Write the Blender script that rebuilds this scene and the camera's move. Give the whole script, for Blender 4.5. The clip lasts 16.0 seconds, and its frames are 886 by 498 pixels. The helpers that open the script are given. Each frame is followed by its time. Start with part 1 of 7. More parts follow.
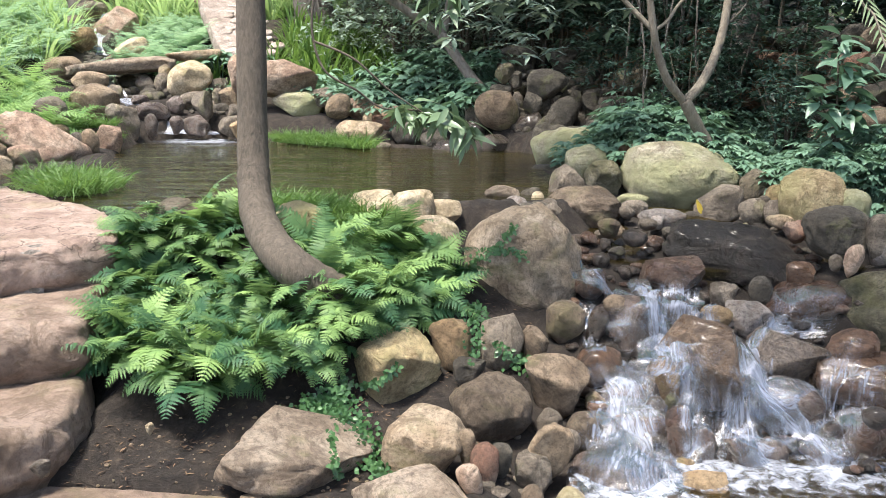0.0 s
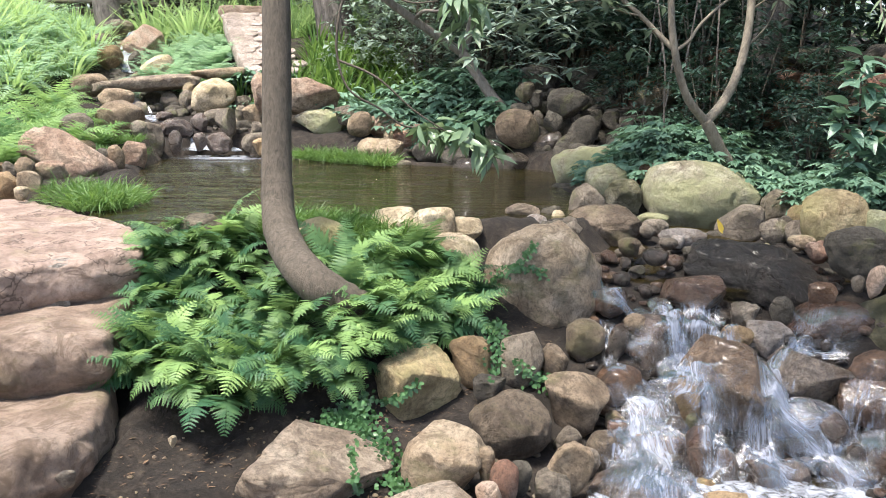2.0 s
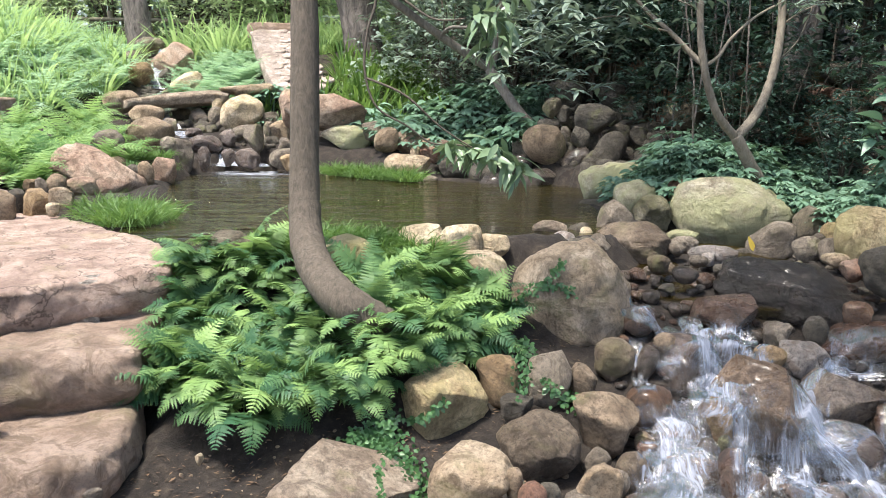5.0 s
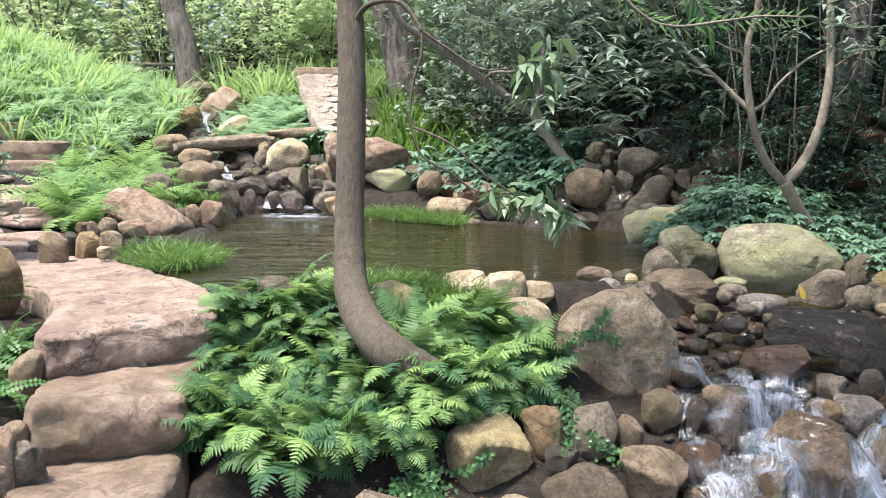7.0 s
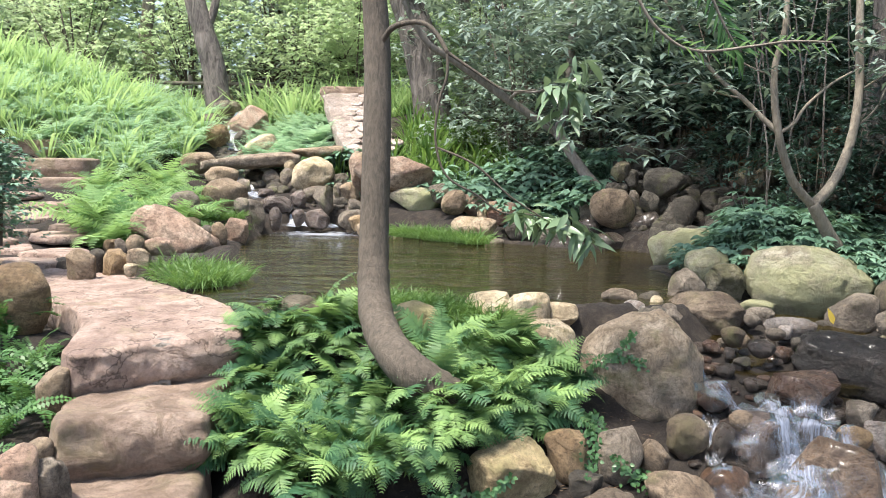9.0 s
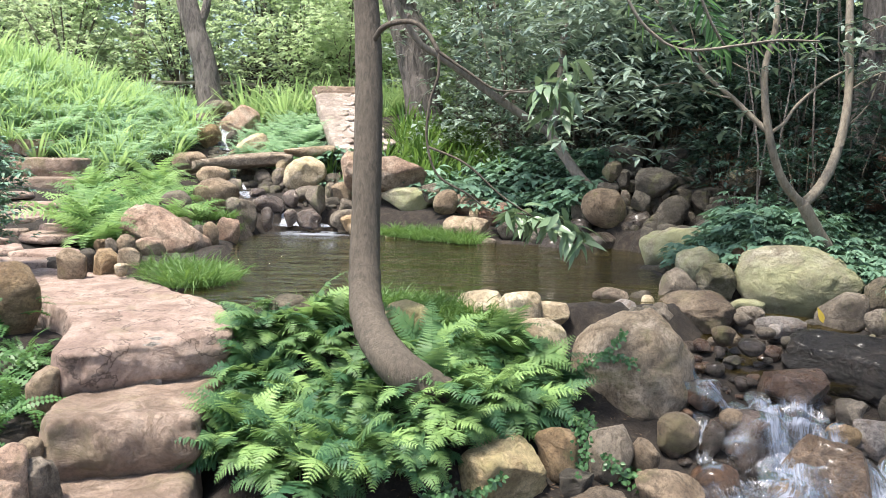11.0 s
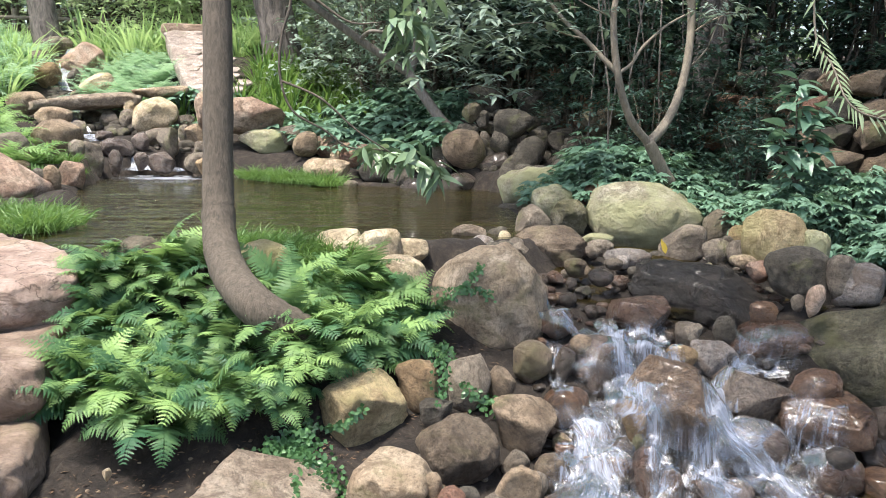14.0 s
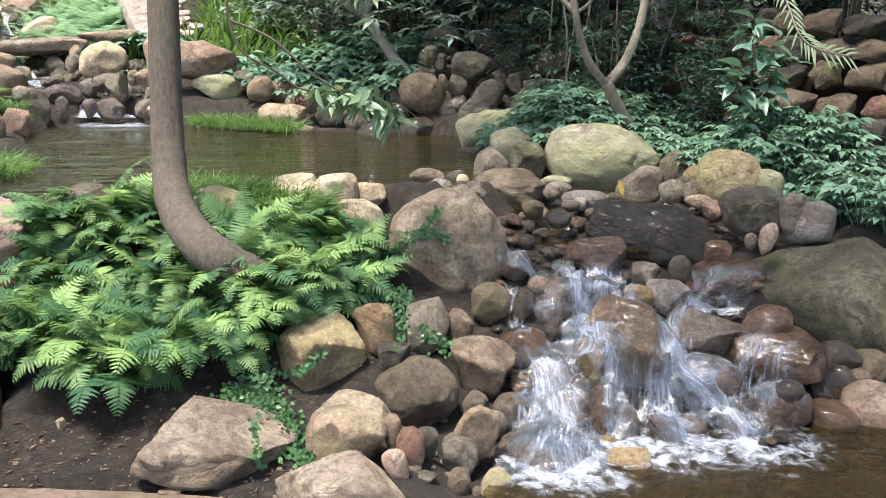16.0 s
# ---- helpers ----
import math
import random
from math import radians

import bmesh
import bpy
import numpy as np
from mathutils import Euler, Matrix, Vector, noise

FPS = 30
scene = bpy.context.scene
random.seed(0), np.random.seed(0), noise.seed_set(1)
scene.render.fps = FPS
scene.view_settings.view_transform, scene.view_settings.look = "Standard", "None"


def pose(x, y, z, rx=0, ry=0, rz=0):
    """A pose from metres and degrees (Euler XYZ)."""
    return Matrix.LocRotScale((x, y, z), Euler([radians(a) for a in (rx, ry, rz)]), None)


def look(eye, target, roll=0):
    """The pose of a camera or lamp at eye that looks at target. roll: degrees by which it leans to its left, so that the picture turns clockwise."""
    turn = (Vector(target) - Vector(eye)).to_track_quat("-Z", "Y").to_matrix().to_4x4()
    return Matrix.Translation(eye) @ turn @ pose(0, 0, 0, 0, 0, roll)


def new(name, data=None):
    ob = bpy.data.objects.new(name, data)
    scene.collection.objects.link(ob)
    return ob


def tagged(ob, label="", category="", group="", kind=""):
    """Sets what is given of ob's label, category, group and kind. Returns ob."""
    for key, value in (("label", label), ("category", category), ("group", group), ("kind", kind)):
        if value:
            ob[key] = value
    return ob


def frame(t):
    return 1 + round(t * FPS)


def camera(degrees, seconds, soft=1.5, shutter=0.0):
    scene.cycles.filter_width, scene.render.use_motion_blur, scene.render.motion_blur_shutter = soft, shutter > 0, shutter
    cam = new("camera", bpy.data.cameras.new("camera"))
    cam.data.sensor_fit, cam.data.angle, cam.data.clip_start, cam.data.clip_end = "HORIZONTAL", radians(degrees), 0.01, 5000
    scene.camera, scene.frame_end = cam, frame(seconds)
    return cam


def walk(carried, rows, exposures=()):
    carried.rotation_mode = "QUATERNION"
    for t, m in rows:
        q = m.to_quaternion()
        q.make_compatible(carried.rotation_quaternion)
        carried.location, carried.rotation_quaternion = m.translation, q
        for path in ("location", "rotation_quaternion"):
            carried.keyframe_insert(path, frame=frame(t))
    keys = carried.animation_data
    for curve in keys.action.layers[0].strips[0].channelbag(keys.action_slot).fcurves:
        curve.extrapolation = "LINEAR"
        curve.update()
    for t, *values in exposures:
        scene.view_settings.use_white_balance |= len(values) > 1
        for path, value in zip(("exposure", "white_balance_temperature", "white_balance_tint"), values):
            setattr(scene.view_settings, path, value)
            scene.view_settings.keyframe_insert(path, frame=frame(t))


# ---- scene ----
EXPOSURE = 1.74
cam = camera(55.80, 16.0, soft=0.8)
walk(cam, [
    (0.0, pose(0.0000, -0.0000, 1.3000, 78.024, -0.413, 0.000)),
    (0.5, pose(-0.0027, -0.0107, 1.3027, 78.497, -0.492, 0.198)),
    (1.0, pose(-0.0050, -0.0172, 1.3028, 78.851, -0.584, 0.527)),
    (1.5, pose(-0.0092, -0.0194, 1.3028, 79.029, -0.621, 0.860)),
    (2.0, pose(-0.0106, -0.0214, 1.3030, 79.211, -0.667, 1.332)),
    (2.5, pose(-0.0155, -0.0219, 1.3044, 79.407, -0.749, 1.683)),
    (3.0, pose(-0.0159, -0.0190, 1.3046, 79.534, -0.797, 1.766)),
    (5.3, pose(-0.0190, 0.0020, 1.3160, 80.330, -0.420, 3.560)),
    (5.5, pose(-0.0195, 0.0035, 1.3185, 80.479, -0.368, 3.923)),
    (6.0, pose(-0.0254, 0.0072, 1.3301, 81.356, -0.436, 4.726)),
    (6.5, pose(-0.0282, 0.0099, 1.3396, 82.146, -0.503, 5.402)),
    (7.0, pose(-0.0337, 0.0134, 1.3476, 82.831, -0.482, 5.906)),
    (7.5, pose(-0.0346, 0.0153, 1.3547, 83.342, -0.475, 6.229)),
    (8.0, pose(-0.0337, 0.0198, 1.3573, 83.583, -0.567, 6.417)),
    (8.5, pose(-0.0355, 0.0184, 1.3596, 83.831, -0.758, 6.905)),
    (9.0, pose(-0.0379, 0.0191, 1.3589, 84.042, -0.759, 7.542)),
    (11.3, pose(-0.0295, 0.0158, 1.3530, 84.060, -0.830, 6.780)),
    (11.5, pose(-0.0280, 0.0155, 1.3507, 83.931, -0.895, 5.950)),
    (12.0, pose(-0.0204, 0.0139, 1.3438, 83.290, -1.096, 3.580)),
    (12.5, pose(-0.0111, 0.0092, 1.3341, 82.685, -1.185, 1.411)),
    (13.0, pose(-0.0079, 0.0051, 1.3268, 82.012, -1.102, 0.178)),
    (13.5, pose(-0.0036, 0.0074, 1.3186, 81.343, -1.027, -1.111)),
    (14.0, pose(0.0009, 0.0136, 1.3108, 80.559, -0.960, -2.189)),
    (14.5, pose(0.0041, 0.0199, 1.3069, 79.463, -0.810, -2.863)),
    (15.0, pose(0.0116, 0.0303, 1.2983, 78.304, -0.605, -3.664)),
    (15.5, pose(0.0172, 0.0333, 1.2933, 77.449, -0.630, -4.519)),
    (16.0, pose(0.0223, 0.0311, 1.2893, 76.991, -0.652, -4.906)),
], exposures=[(0.0, EXPOSURE), (16.0, EXPOSURE)])

# ---- daylight: high soft sun behind thin cloud, open sky above the clearing ----
world = bpy.data.worlds.new("sky")
scene.world = world
world.use_nodes = True
wn = world.node_tree.nodes
sky = wn.new("ShaderNodeTexSky")
sky.sky_type = "NISHITA"
sky.sun_disc = False
sky.sun_elevation, sky.sun_rotation = radians(70), radians(-128)
sky.air_density, sky.dust_density, sky.ozone_density = 1.0, 3.0, 0.6
wn["Background"].inputs["Strength"].default_value = 0.12
world.node_tree.links.new(sky.outputs[0], wn["Background"].inputs["Color"])
sun_data = bpy.data.lights.new("sun", "SUN")
sun_data.energy, sun_data.angle, sun_data.color = 3.1, radians(7), (1.0, 0.95, 0.87)
sun = new("sun", sun_data)
sun.matrix_world = look((-2.4, -1.9, 8.5), (0, 0, 0))

# ---- materials ----
def mat_new(name):
    m = bpy.data.materials.new(name)
    m.use_nodes = True
    return m, m.node_tree.nodes, m.node_tree.links


def ramp(nodes, stops):
    r = nodes.new("ShaderNodeValToRGB")
    e = r.color_ramp.elements
    while len(e) < len(stops):
        e.new(0.5)
    for k, (p, c) in enumerate(stops):
        e[k].position, e[k].color = p, (*c, 1)
    return r


def noise_node(nodes, links, vec, scale, detail=6, rough=0.6, distort=0.0):
    n = nodes.new("ShaderNodeTexNoise")
    n.inputs["Scale"].default_value, n.inputs["Detail"].default_value = scale, detail
    n.inputs["Roughness"].default_value, n.inputs["Distortion"].default_value = rough, distort
    links.new(vec, n.inputs["Vector"])
    return n


def shifted(nodes, links):
    """Object coordinates in metres, shifted for each object."""
    tc, oi = nodes.new("ShaderNodeTexCoord"), nodes.new("ShaderNodeObjectInfo")
    mul, add = nodes.new("ShaderNodeVectorMath"), nodes.new("ShaderNodeVectorMath")
    mul.operation, add.operation = "SCALE", "ADD"
    mul.inputs[0].default_value = (37.0, 17.0, 53.0)
    links.new(oi.outputs["Random"], mul.inputs["Scale"])
    links.new(tc.outputs["Object"], add.inputs[0])
    links.new(mul.outputs[0], add.inputs[1])
    return add.outputs[0], oi.outputs["Random"]


def mix_col(nodes, links, fac, a, b, kind="MIX"):
    m = nodes.new("ShaderNodeMix")
    m.data_type, m.blend_type = "RGBA", kind
    for sock, v in ((m.inputs[0], fac), (m.inputs[6], a), (m.inputs[7], b)):
        if isinstance(v, (int, float)):
            sock.default_value = v
        elif isinstance(v, tuple):
            sock.default_value = (*v, 1)
        else:
            links.new(v, sock)
    return m.outputs[2]


def maths(nodes, links, op, a, b=None, clamp=False):
    m = nodes.new("ShaderNodeMath")
    m.operation, m.use_clamp = op, clamp
    for sock, v in ((m.inputs[0], a), (m.inputs[1], b)):
        if v is None:
            continue
        if isinstance(v, (int, float)):
            sock.default_value = v
        else:
            links.new(v, sock)
    return m.outputs[0]


def bump(nodes, links, height, strength, dist=0.02, after=None):
    b = nodes.new("ShaderNodeBump")
    b.inputs["Strength"].default_value, b.inputs["Distance"].default_value = strength, dist
    links.new(height, b.inputs["Height"])
    if after is not None:
        links.new(after, b.inputs["Normal"])
    return b.outputs[0]


def stone(name, lo, mid, hi, stain, moss=0.0, moss_col=(0.20, 0.21, 0.07), rough=0.85, relief=1.0, coat=0.0, cracks=0.0, speck=0.6, cool=0.08):
    cool = 0.28 if coat else cool
    if cool:
        lo, mid, hi, stain = ((q[0], q[1] * 0.985, q[2] + cool * (q[1] - q[2])) for q in (lo, mid, hi, stain))
    m, n, l = mat_new(name)
    b = n["Principled BSDF"]
    v, rnd = shifted(n, l)
    big = noise_node(n, l, v, 4.5, 7, 0.6, 0.6)
    fine = noise_node(n, l, v, 55, 9, 0.82)
    col = ramp(n, [(0.37, lo), (0.5, mid), (0.62, hi)])
    l.new(big.outputs["Fac"], col.inputs[0])
    spots = ramp(n, [(0.39, (0.22, 0.21, 0.19)), (0.49, (0.95, 0.95, 0.95)), (0.62, (1.45, 1.42, 1.36))])
    l.new(fine.outputs["Fac"], spots.inputs[0])
    c = mix_col(n, l, speck, col.outputs[0], spots.outputs[0], "MULTIPLY")
    st = noise_node(n, l, v, 9, 8, 0.7, 1.2)
    sm = ramp(n, [(0.50, (0, 0, 0)), (0.60, (1, 1, 1))])
    l.new(st.outputs["Fac"], sm.inputs[0])
    c = mix_col(n, l, maths(n, l, "MULTIPLY", sm.outputs[0], 0.72), c, stain)
    if moss > 0:
        mn = noise_node(n, l, v, 3.2, 8, 0.68, 0.4)
        mr = ramp(n, [(0.62 - 0.28 * moss, (0, 0, 0)), (0.80 - 0.26 * moss, (1, 1, 1))])
        l.new(mn.outputs["Fac"], mr.inputs[0])
        c = mix_col(n, l, maths(n, l, "MULTIPLY", mr.outputs[0], 0.75), c, moss_col)
    if cracks:
        cv, cw = n.new("ShaderNodeTexVoronoi"), noise_node(n, l, v, 3.0, 5, 0.6)
        cv.feature, cv.inputs["Scale"].default_value = "DISTANCE_TO_EDGE", 1.6
        ca = n.new("ShaderNodeVectorMath")
        ca.operation = "ADD"
        l.new(v, ca.inputs[0])
        l.new(cw.outputs["Color"], ca.inputs[1])
        l.new(ca.outputs[0], cv.inputs["Vector"])
        cr = ramp(n, [(0.0, (1, 1, 1)), (0.022, (0, 0, 0))])
        l.new(cv.outputs[0], cr.inputs[0])
        c = mix_col(n, l, maths(n, l, "MULTIPLY", cr.outputs[0], cracks), c, tuple(0.35 * q for q in stain))
    hv = n.new("ShaderNodeHueSaturation")
    l.new(maths(n, l, "ADD", maths(n, l, "MULTIPLY", rnd, 0.3), 0.85), hv.inputs["Value"])
    l.new(c, hv.inputs["Color"])
    l.new(hv.outputs[0], b.inputs["Base Color"])
    vor = n.new("ShaderNodeTexVoronoi")
    vor.feature, vor.inputs["Scale"].default_value = "DISTANCE_TO_EDGE", 5.0
    dv = n.new("ShaderNodeVectorMath")
    dv.operation = "ADD"
    l.new(v, dv.inputs[0])
    l.new(big.outputs["Color"], dv.inputs[1])
    l.new(dv.outputs[0], vor.inputs["Vector"])
    crack = ramp(n, [(0.0, (0, 0, 0)), (0.035, (1, 1, 1))])
    l.new(vor.outputs[0], crack.inputs[0])
    h = maths(n, l, "ADD", maths(n, l, "MULTIPLY", st.outputs["Fac"], 1.0), maths(n, l, "MULTIPLY", fine.outputs["Fac"], 0.45))
    h = maths(n, l, "ADD", h, maths(n, l, "MULTIPLY", crack.outputs[0], 0.10))
    l.new(bump(n, l, h, 1.0, 0.055 * relief), b.inputs["Normal"])
    if coat:
        rr = ramp(n, [(0.35, (rough * 0.6,) * 3), (0.7, (min(1, rough * 2.2),) * 3)])
        l.new(st.outputs["Fac"], rr.inputs[0])
        l.new(rr.outputs[0], b.inputs["Roughness"])
        b.inputs["Coat Weight"].default_value, b.inputs["Coat Roughness"].default_value = coat * 0.6, 0.16
    else:
        b.inputs["Roughness"].default_value = rough
    return m


STONE = {
    "tan": stone("tan_sandstone", (0.235, 0.170, 0.102), (0.365, 0.275, 0.172), (0.470, 0.375, 0.250), (0.176, 0.130, 0.076), 0.25),
    "pink": stone("pink_sandstone", (0.308, 0.200, 0.134), (0.440, 0.310, 0.218), (0.528, 0.410, 0.302), (0.198, 0.140, 0.092), 0.15),
    "grey": stone("grey_fieldstone", (0.14, 0.115, 0.083), (0.23, 0.192, 0.142), (0.33, 0.28, 0.21), (0.095, 0.077, 0.055), 0.25),
    # dark stone; in the grotto and wall its colour also holds deep shade
    "dark": stone("dark_and_shaded_fieldstone", (0.060, 0.052, 0.038), (0.105, 0.092, 0.068), (0.165, 0.145, 0.108), (0.050, 0.041, 0.029), 0.2),
    "moss": stone("mossy_sandstone", (0.21, 0.18, 0.12), (0.37, 0.33, 0.24), (0.50, 0.46, 0.34), (0.19, 0.15, 0.10), 0.95, (0.36, 0.37, 0.19)),
    "lichen": stone("lichened_sandstone", (0.29, 0.22, 0.110), (0.44, 0.345, 0.180), (0.54, 0.44, 0.240), (0.209, 0.150, 0.067), 0.65, (0.37, 0.33, 0.15)),
    "ochre": stone("ochre_sandstone", (0.22, 0.145, 0.068), (0.32, 0.222, 0.110), (0.41, 0.300, 0.162), (0.165, 0.110, 0.050), 0.3),
    "olive": stone("olive_fieldstone", (0.105, 0.086, 0.052), (0.17, 0.142, 0.092), (0.245, 0.21, 0.14), (0.07, 0.055, 0.034), 0.5),
    "red": stone("red_brown_stone", (0.220, 0.110, 0.067), (0.308, 0.170, 0.109), (0.374, 0.260, 0.185), (0.121, 0.080, 0.055), 0.15),
    "brown": stone("brown_fieldstone", (0.13, 0.092, 0.055), (0.205, 0.152, 0.095), (0.28, 0.215, 0.14), (0.085, 0.062, 0.038), 0.3),
    "cream": stone("cream_sandstone", (0.396, 0.320, 0.193), (0.550, 0.450, 0.286), (0.660, 0.560, 0.386), (0.275, 0.210, 0.118), 0.3, (0.396, 0.360, 0.151)),
    "pale": stone("pale_grey_tan_stone", (0.23, 0.175, 0.12), (0.36, 0.285, 0.20), (0.48, 0.395, 0.29), (0.16, 0.12, 0.082), 0.2, relief=1.4),
    "blue": stone("blue_grey_stone", (0.187, 0.170, 0.151), (0.286, 0.260, 0.235), (0.396, 0.350, 0.302), (0.176, 0.130, 0.092), 0.0),
    "slab": stone("greenish_grey_stone", (0.085, 0.078, 0.045), (0.17, 0.155, 0.09), (0.32, 0.29, 0.20), (0.05, 0.045, 0.028), 0.45, (0.15, 0.145, 0.055), relief=1.6),
    "black": stone("wet_black_slate", (0.031, 0.027, 0.022), (0.053, 0.046, 0.036), (0.097, 0.080, 0.061), (0.022, 0.019, 0.014), 0.0, rough=0.34, relief=1.5, coat=0.2),
    "wetdark": stone("wet_dark_stone", (0.033, 0.026, 0.018), (0.059, 0.045, 0.030), (0.099, 0.078, 0.053), (0.020, 0.015, 0.010), 0.1, (0.059, 0.051, 0.018), rough=0.32, coat=0.5),
    "wetbrown": stone("wet_brown_stone", (0.065, 0.038, 0.020), (0.116, 0.070, 0.039), (0.174, 0.117, 0.071), (0.039, 0.027, 0.016), 0.1, (0.103, 0.070, 0.025), rough=0.25, coat=0.5),
    "wetorange": stone("wet_orange_stone", (0.080, 0.042, 0.014), (0.140, 0.078, 0.030), (0.200, 0.122, 0.058), (0.045, 0.028, 0.014), 0.0, rough=0.32, coat=0.5),
    "wetgrey": stone("wet_grey_brown_stone", (0.075, 0.055, 0.040), (0.135, 0.102, 0.076), (0.20, 0.158, 0.122), (0.055, 0.040, 0.028), 0.0, rough=0.24, relief=0.8, coat=0.4),
    "slabbrown": stone("wet_orange_brown_slab", (0.110, 0.074, 0.036), (0.180, 0.126, 0.067), (0.250, 0.182, 0.105), (0.085, 0.055, 0.028), 0.0, rough=0.26, relief=1.2, coat=0.35),
    "shinytan": stone("wet_shiny_tan_stone", (0.15, 0.115, 0.075), (0.26, 0.21, 0.145), (0.36, 0.30, 0.21), (0.09, 0.065, 0.04), 0.1, rough=0.2, relief=1.7, coat=0.6),
    "darkbrown": stone("dark_brown_boulder", (0.085, 0.062, 0.040), (0.155, 0.118, 0.078), (0.225, 0.178, 0.122), (0.07, 0.05, 0.03), 0.35, (0.17, 0.15, 0.07), relief=0.9),
    "paving": stone("pale_pinkish_paving", (0.29, 0.235, 0.19), (0.40, 0.335, 0.28), (0.49, 0.42, 0.36), (0.22, 0.175, 0.135), 0.1, relief=0.8),
    "buff": stone("buff_sandstone", (0.29, 0.225, 0.145), (0.43, 0.345, 0.235), (0.55, 0.455, 0.335), (0.19, 0.145, 0.09), 0.3, relief=1.4),
    "path": stone("worn_sandstone_slab", (0.185, 0.13, 0.088), (0.275, 0.202, 0.145), (0.355, 0.272, 0.205), (0.15, 0.105, 0.066), 0.35, (0.22, 0.19, 0.09), relief=0.6, speck=0.3),
    "landing": stone("cracked_pink_sandstone", (0.265, 0.185, 0.142), (0.37, 0.272, 0.212), (0.455, 0.347, 0.278), (0.21, 0.145, 0.105), 0.15, (0.30, 0.25, 0.14), relief=0.7, cracks=0.8, speck=0.3),
}


def soil(name):
    m, n, l = mat_new(name)
    b = n["Principled BSDF"]
    v = n.new("ShaderNodeTexCoord").outputs["Object"]
    big, mid, fine = noise_node(n, l, v, 1.3, 4), noise_node(n, l, v, 14, 8, 0.75, 0.5), noise_node(n, l, v, 120, 4, 0.8)
    c = ramp(n, [(0.32, (0.010, 0.007, 0.005)), (0.5, (0.026, 0.019, 0.014)), (0.62, (0.055, 0.041, 0.030)), (0.75, (0.11, 0.083, 0.062))])
    l.new(mid.outputs["Fac"], c.inputs[0])
    litter = ramp(n, [(0.60, (0, 0, 0)), (0.72, (1, 1, 1))])
    l.new(fine.outputs["Fac"], litter.inputs[0])
    col = mix_col(n, l, maths(n, l, "MULTIPLY", litter.outputs[0], 0.45), c.outputs[0], (0.11, 0.075, 0.05))
    l.new(col, b.inputs["Base Color"])
    b.inputs["Roughness"].default_value = 0.95
    h = maths(n, l, "ADD", mid.outputs["Fac"], maths(n, l, "MULTIPLY", fine.outputs["Fac"], 0.5))
    l.new(bump(n, l, h, 1.0, 0.04), b.inputs["Normal"])
    return m


def leaf_mat(name, dark, light, through_col, rough=0.45, spec=0.35, trans=0.32, island=0.6, deep=1.0):
    dark, light, through_col = (tuple(q + (sum(c3) / 3 - q) * 0.14 for q in c3) for c3 in (dark, light, through_col))
    m, n, l = mat_new(name)
    b, out = n["Principled BSDF"], n["Material Output"]
    geo, oi = n.new("ShaderNodeNewGeometry"), n.new("ShaderNodeObjectInfo")
    tc = n.new("ShaderNodeTexCoord")
    nz = noise_node(n, l, tc.outputs["Object"], 30, 3)
    f = maths(n, l, "ADD", maths(n, l, "MULTIPLY", geo.outputs["Random Per Island"], island), maths(n, l, "MULTIPLY", oi.outputs["Random"], 1 - island))
    f = maths(n, l, "ADD", f, maths(n, l, "MULTIPLY", maths(n, l, "SUBTRACT", nz.outputs["Fac"], 0.5), 0.5), True)
    if deep != 1.0:
        f = maths(n, l, "POWER", f, deep)
    c = mix_col(n, l, f, dark, light)
    l.new(c, b.inputs["Base Color"])
    b.inputs["Roughness"].default_value, b.inputs["Specular IOR Level"].default_value = rough, spec
    t = n.new("ShaderNodeBsdfTranslucent")
    l.new(mix_col(n, l, 0.6, c, through_col), t.inputs["Color"])
    mx = n.new("ShaderNodeMixShader")
    mx.inputs[0].default_value = trans
    l.new(b.outputs[0], mx.inputs[1])
    l.new(t.outputs[0], mx.inputs[2])
    l.new(mx.outputs[0], out.inputs["Surface"])
    return m


def bark(name, lo, hi, scale=1.0, depth=0.012):
    m, n, l = mat_new(name)
    b = n["Principled BSDF"]
    v, _ = shifted(n, l)
    mp = n.new("ShaderNodeMapping")
    mp.inputs["Scale"].default_value = (1, 1, 0.28)
    l.new(v, mp.inputs["Vector"])
    a, f = noise_node(n, l, mp.outputs[0], 28 * scale, 8, 0.7, 0.8), noise_node(n, l, v, 6, 5)
    c = ramp(n, [(0.38, lo), (0.62, hi)])
    l.new(a.outputs["Fac"], c.inputs[0])
    c2 = mix_col(n, l, maths(n, l, "MULTIPLY", f.outputs["Fac"], 0.5), c.outputs[0], tuple(0.75 * x for x in hi))
    l.new(c2, b.inputs["Base Color"])
    b.inputs["Roughness"].default_value = 0.85
    l.new(bump(n, l, a.outputs["Fac"], 0.8, depth), b.inputs["Normal"])
    return m


SOIL = soil("dark_leaf_mould")
FERN = leaf_mat("fern_green", (0.028, 0.100, 0.048), (0.28, 0.45, 0.12), (0.26, 0.42, 0.09), 0.5, 0.25, 0.35, 0.15, 1.6)
# lit copy of the fern green: hillside sun is put into the colour
FERN_SUNLIT = leaf_mat("sunlit_fern_green", (0.14, 0.30, 0.16), (0.40, 0.58, 0.36), (0.36, 0.54, 0.26), 0.55, 0.25, 0.5)
# bank ferns: a lighter copy with sunlight mixed into the green
FERN_BANK = leaf_mat("sunlit_bank_fern_green", (0.07, 0.19, 0.06), (0.30, 0.47, 0.15), (0.30, 0.48, 0.11), 0.5, 0.25, 0.45, 0.15)
FERN_DARK = leaf_mat("sword_fern_green", (0.03, 0.095, 0.025), (0.09, 0.21, 0.05), (0.16, 0.30, 0.05), 0.45, 0.3, 0.3)
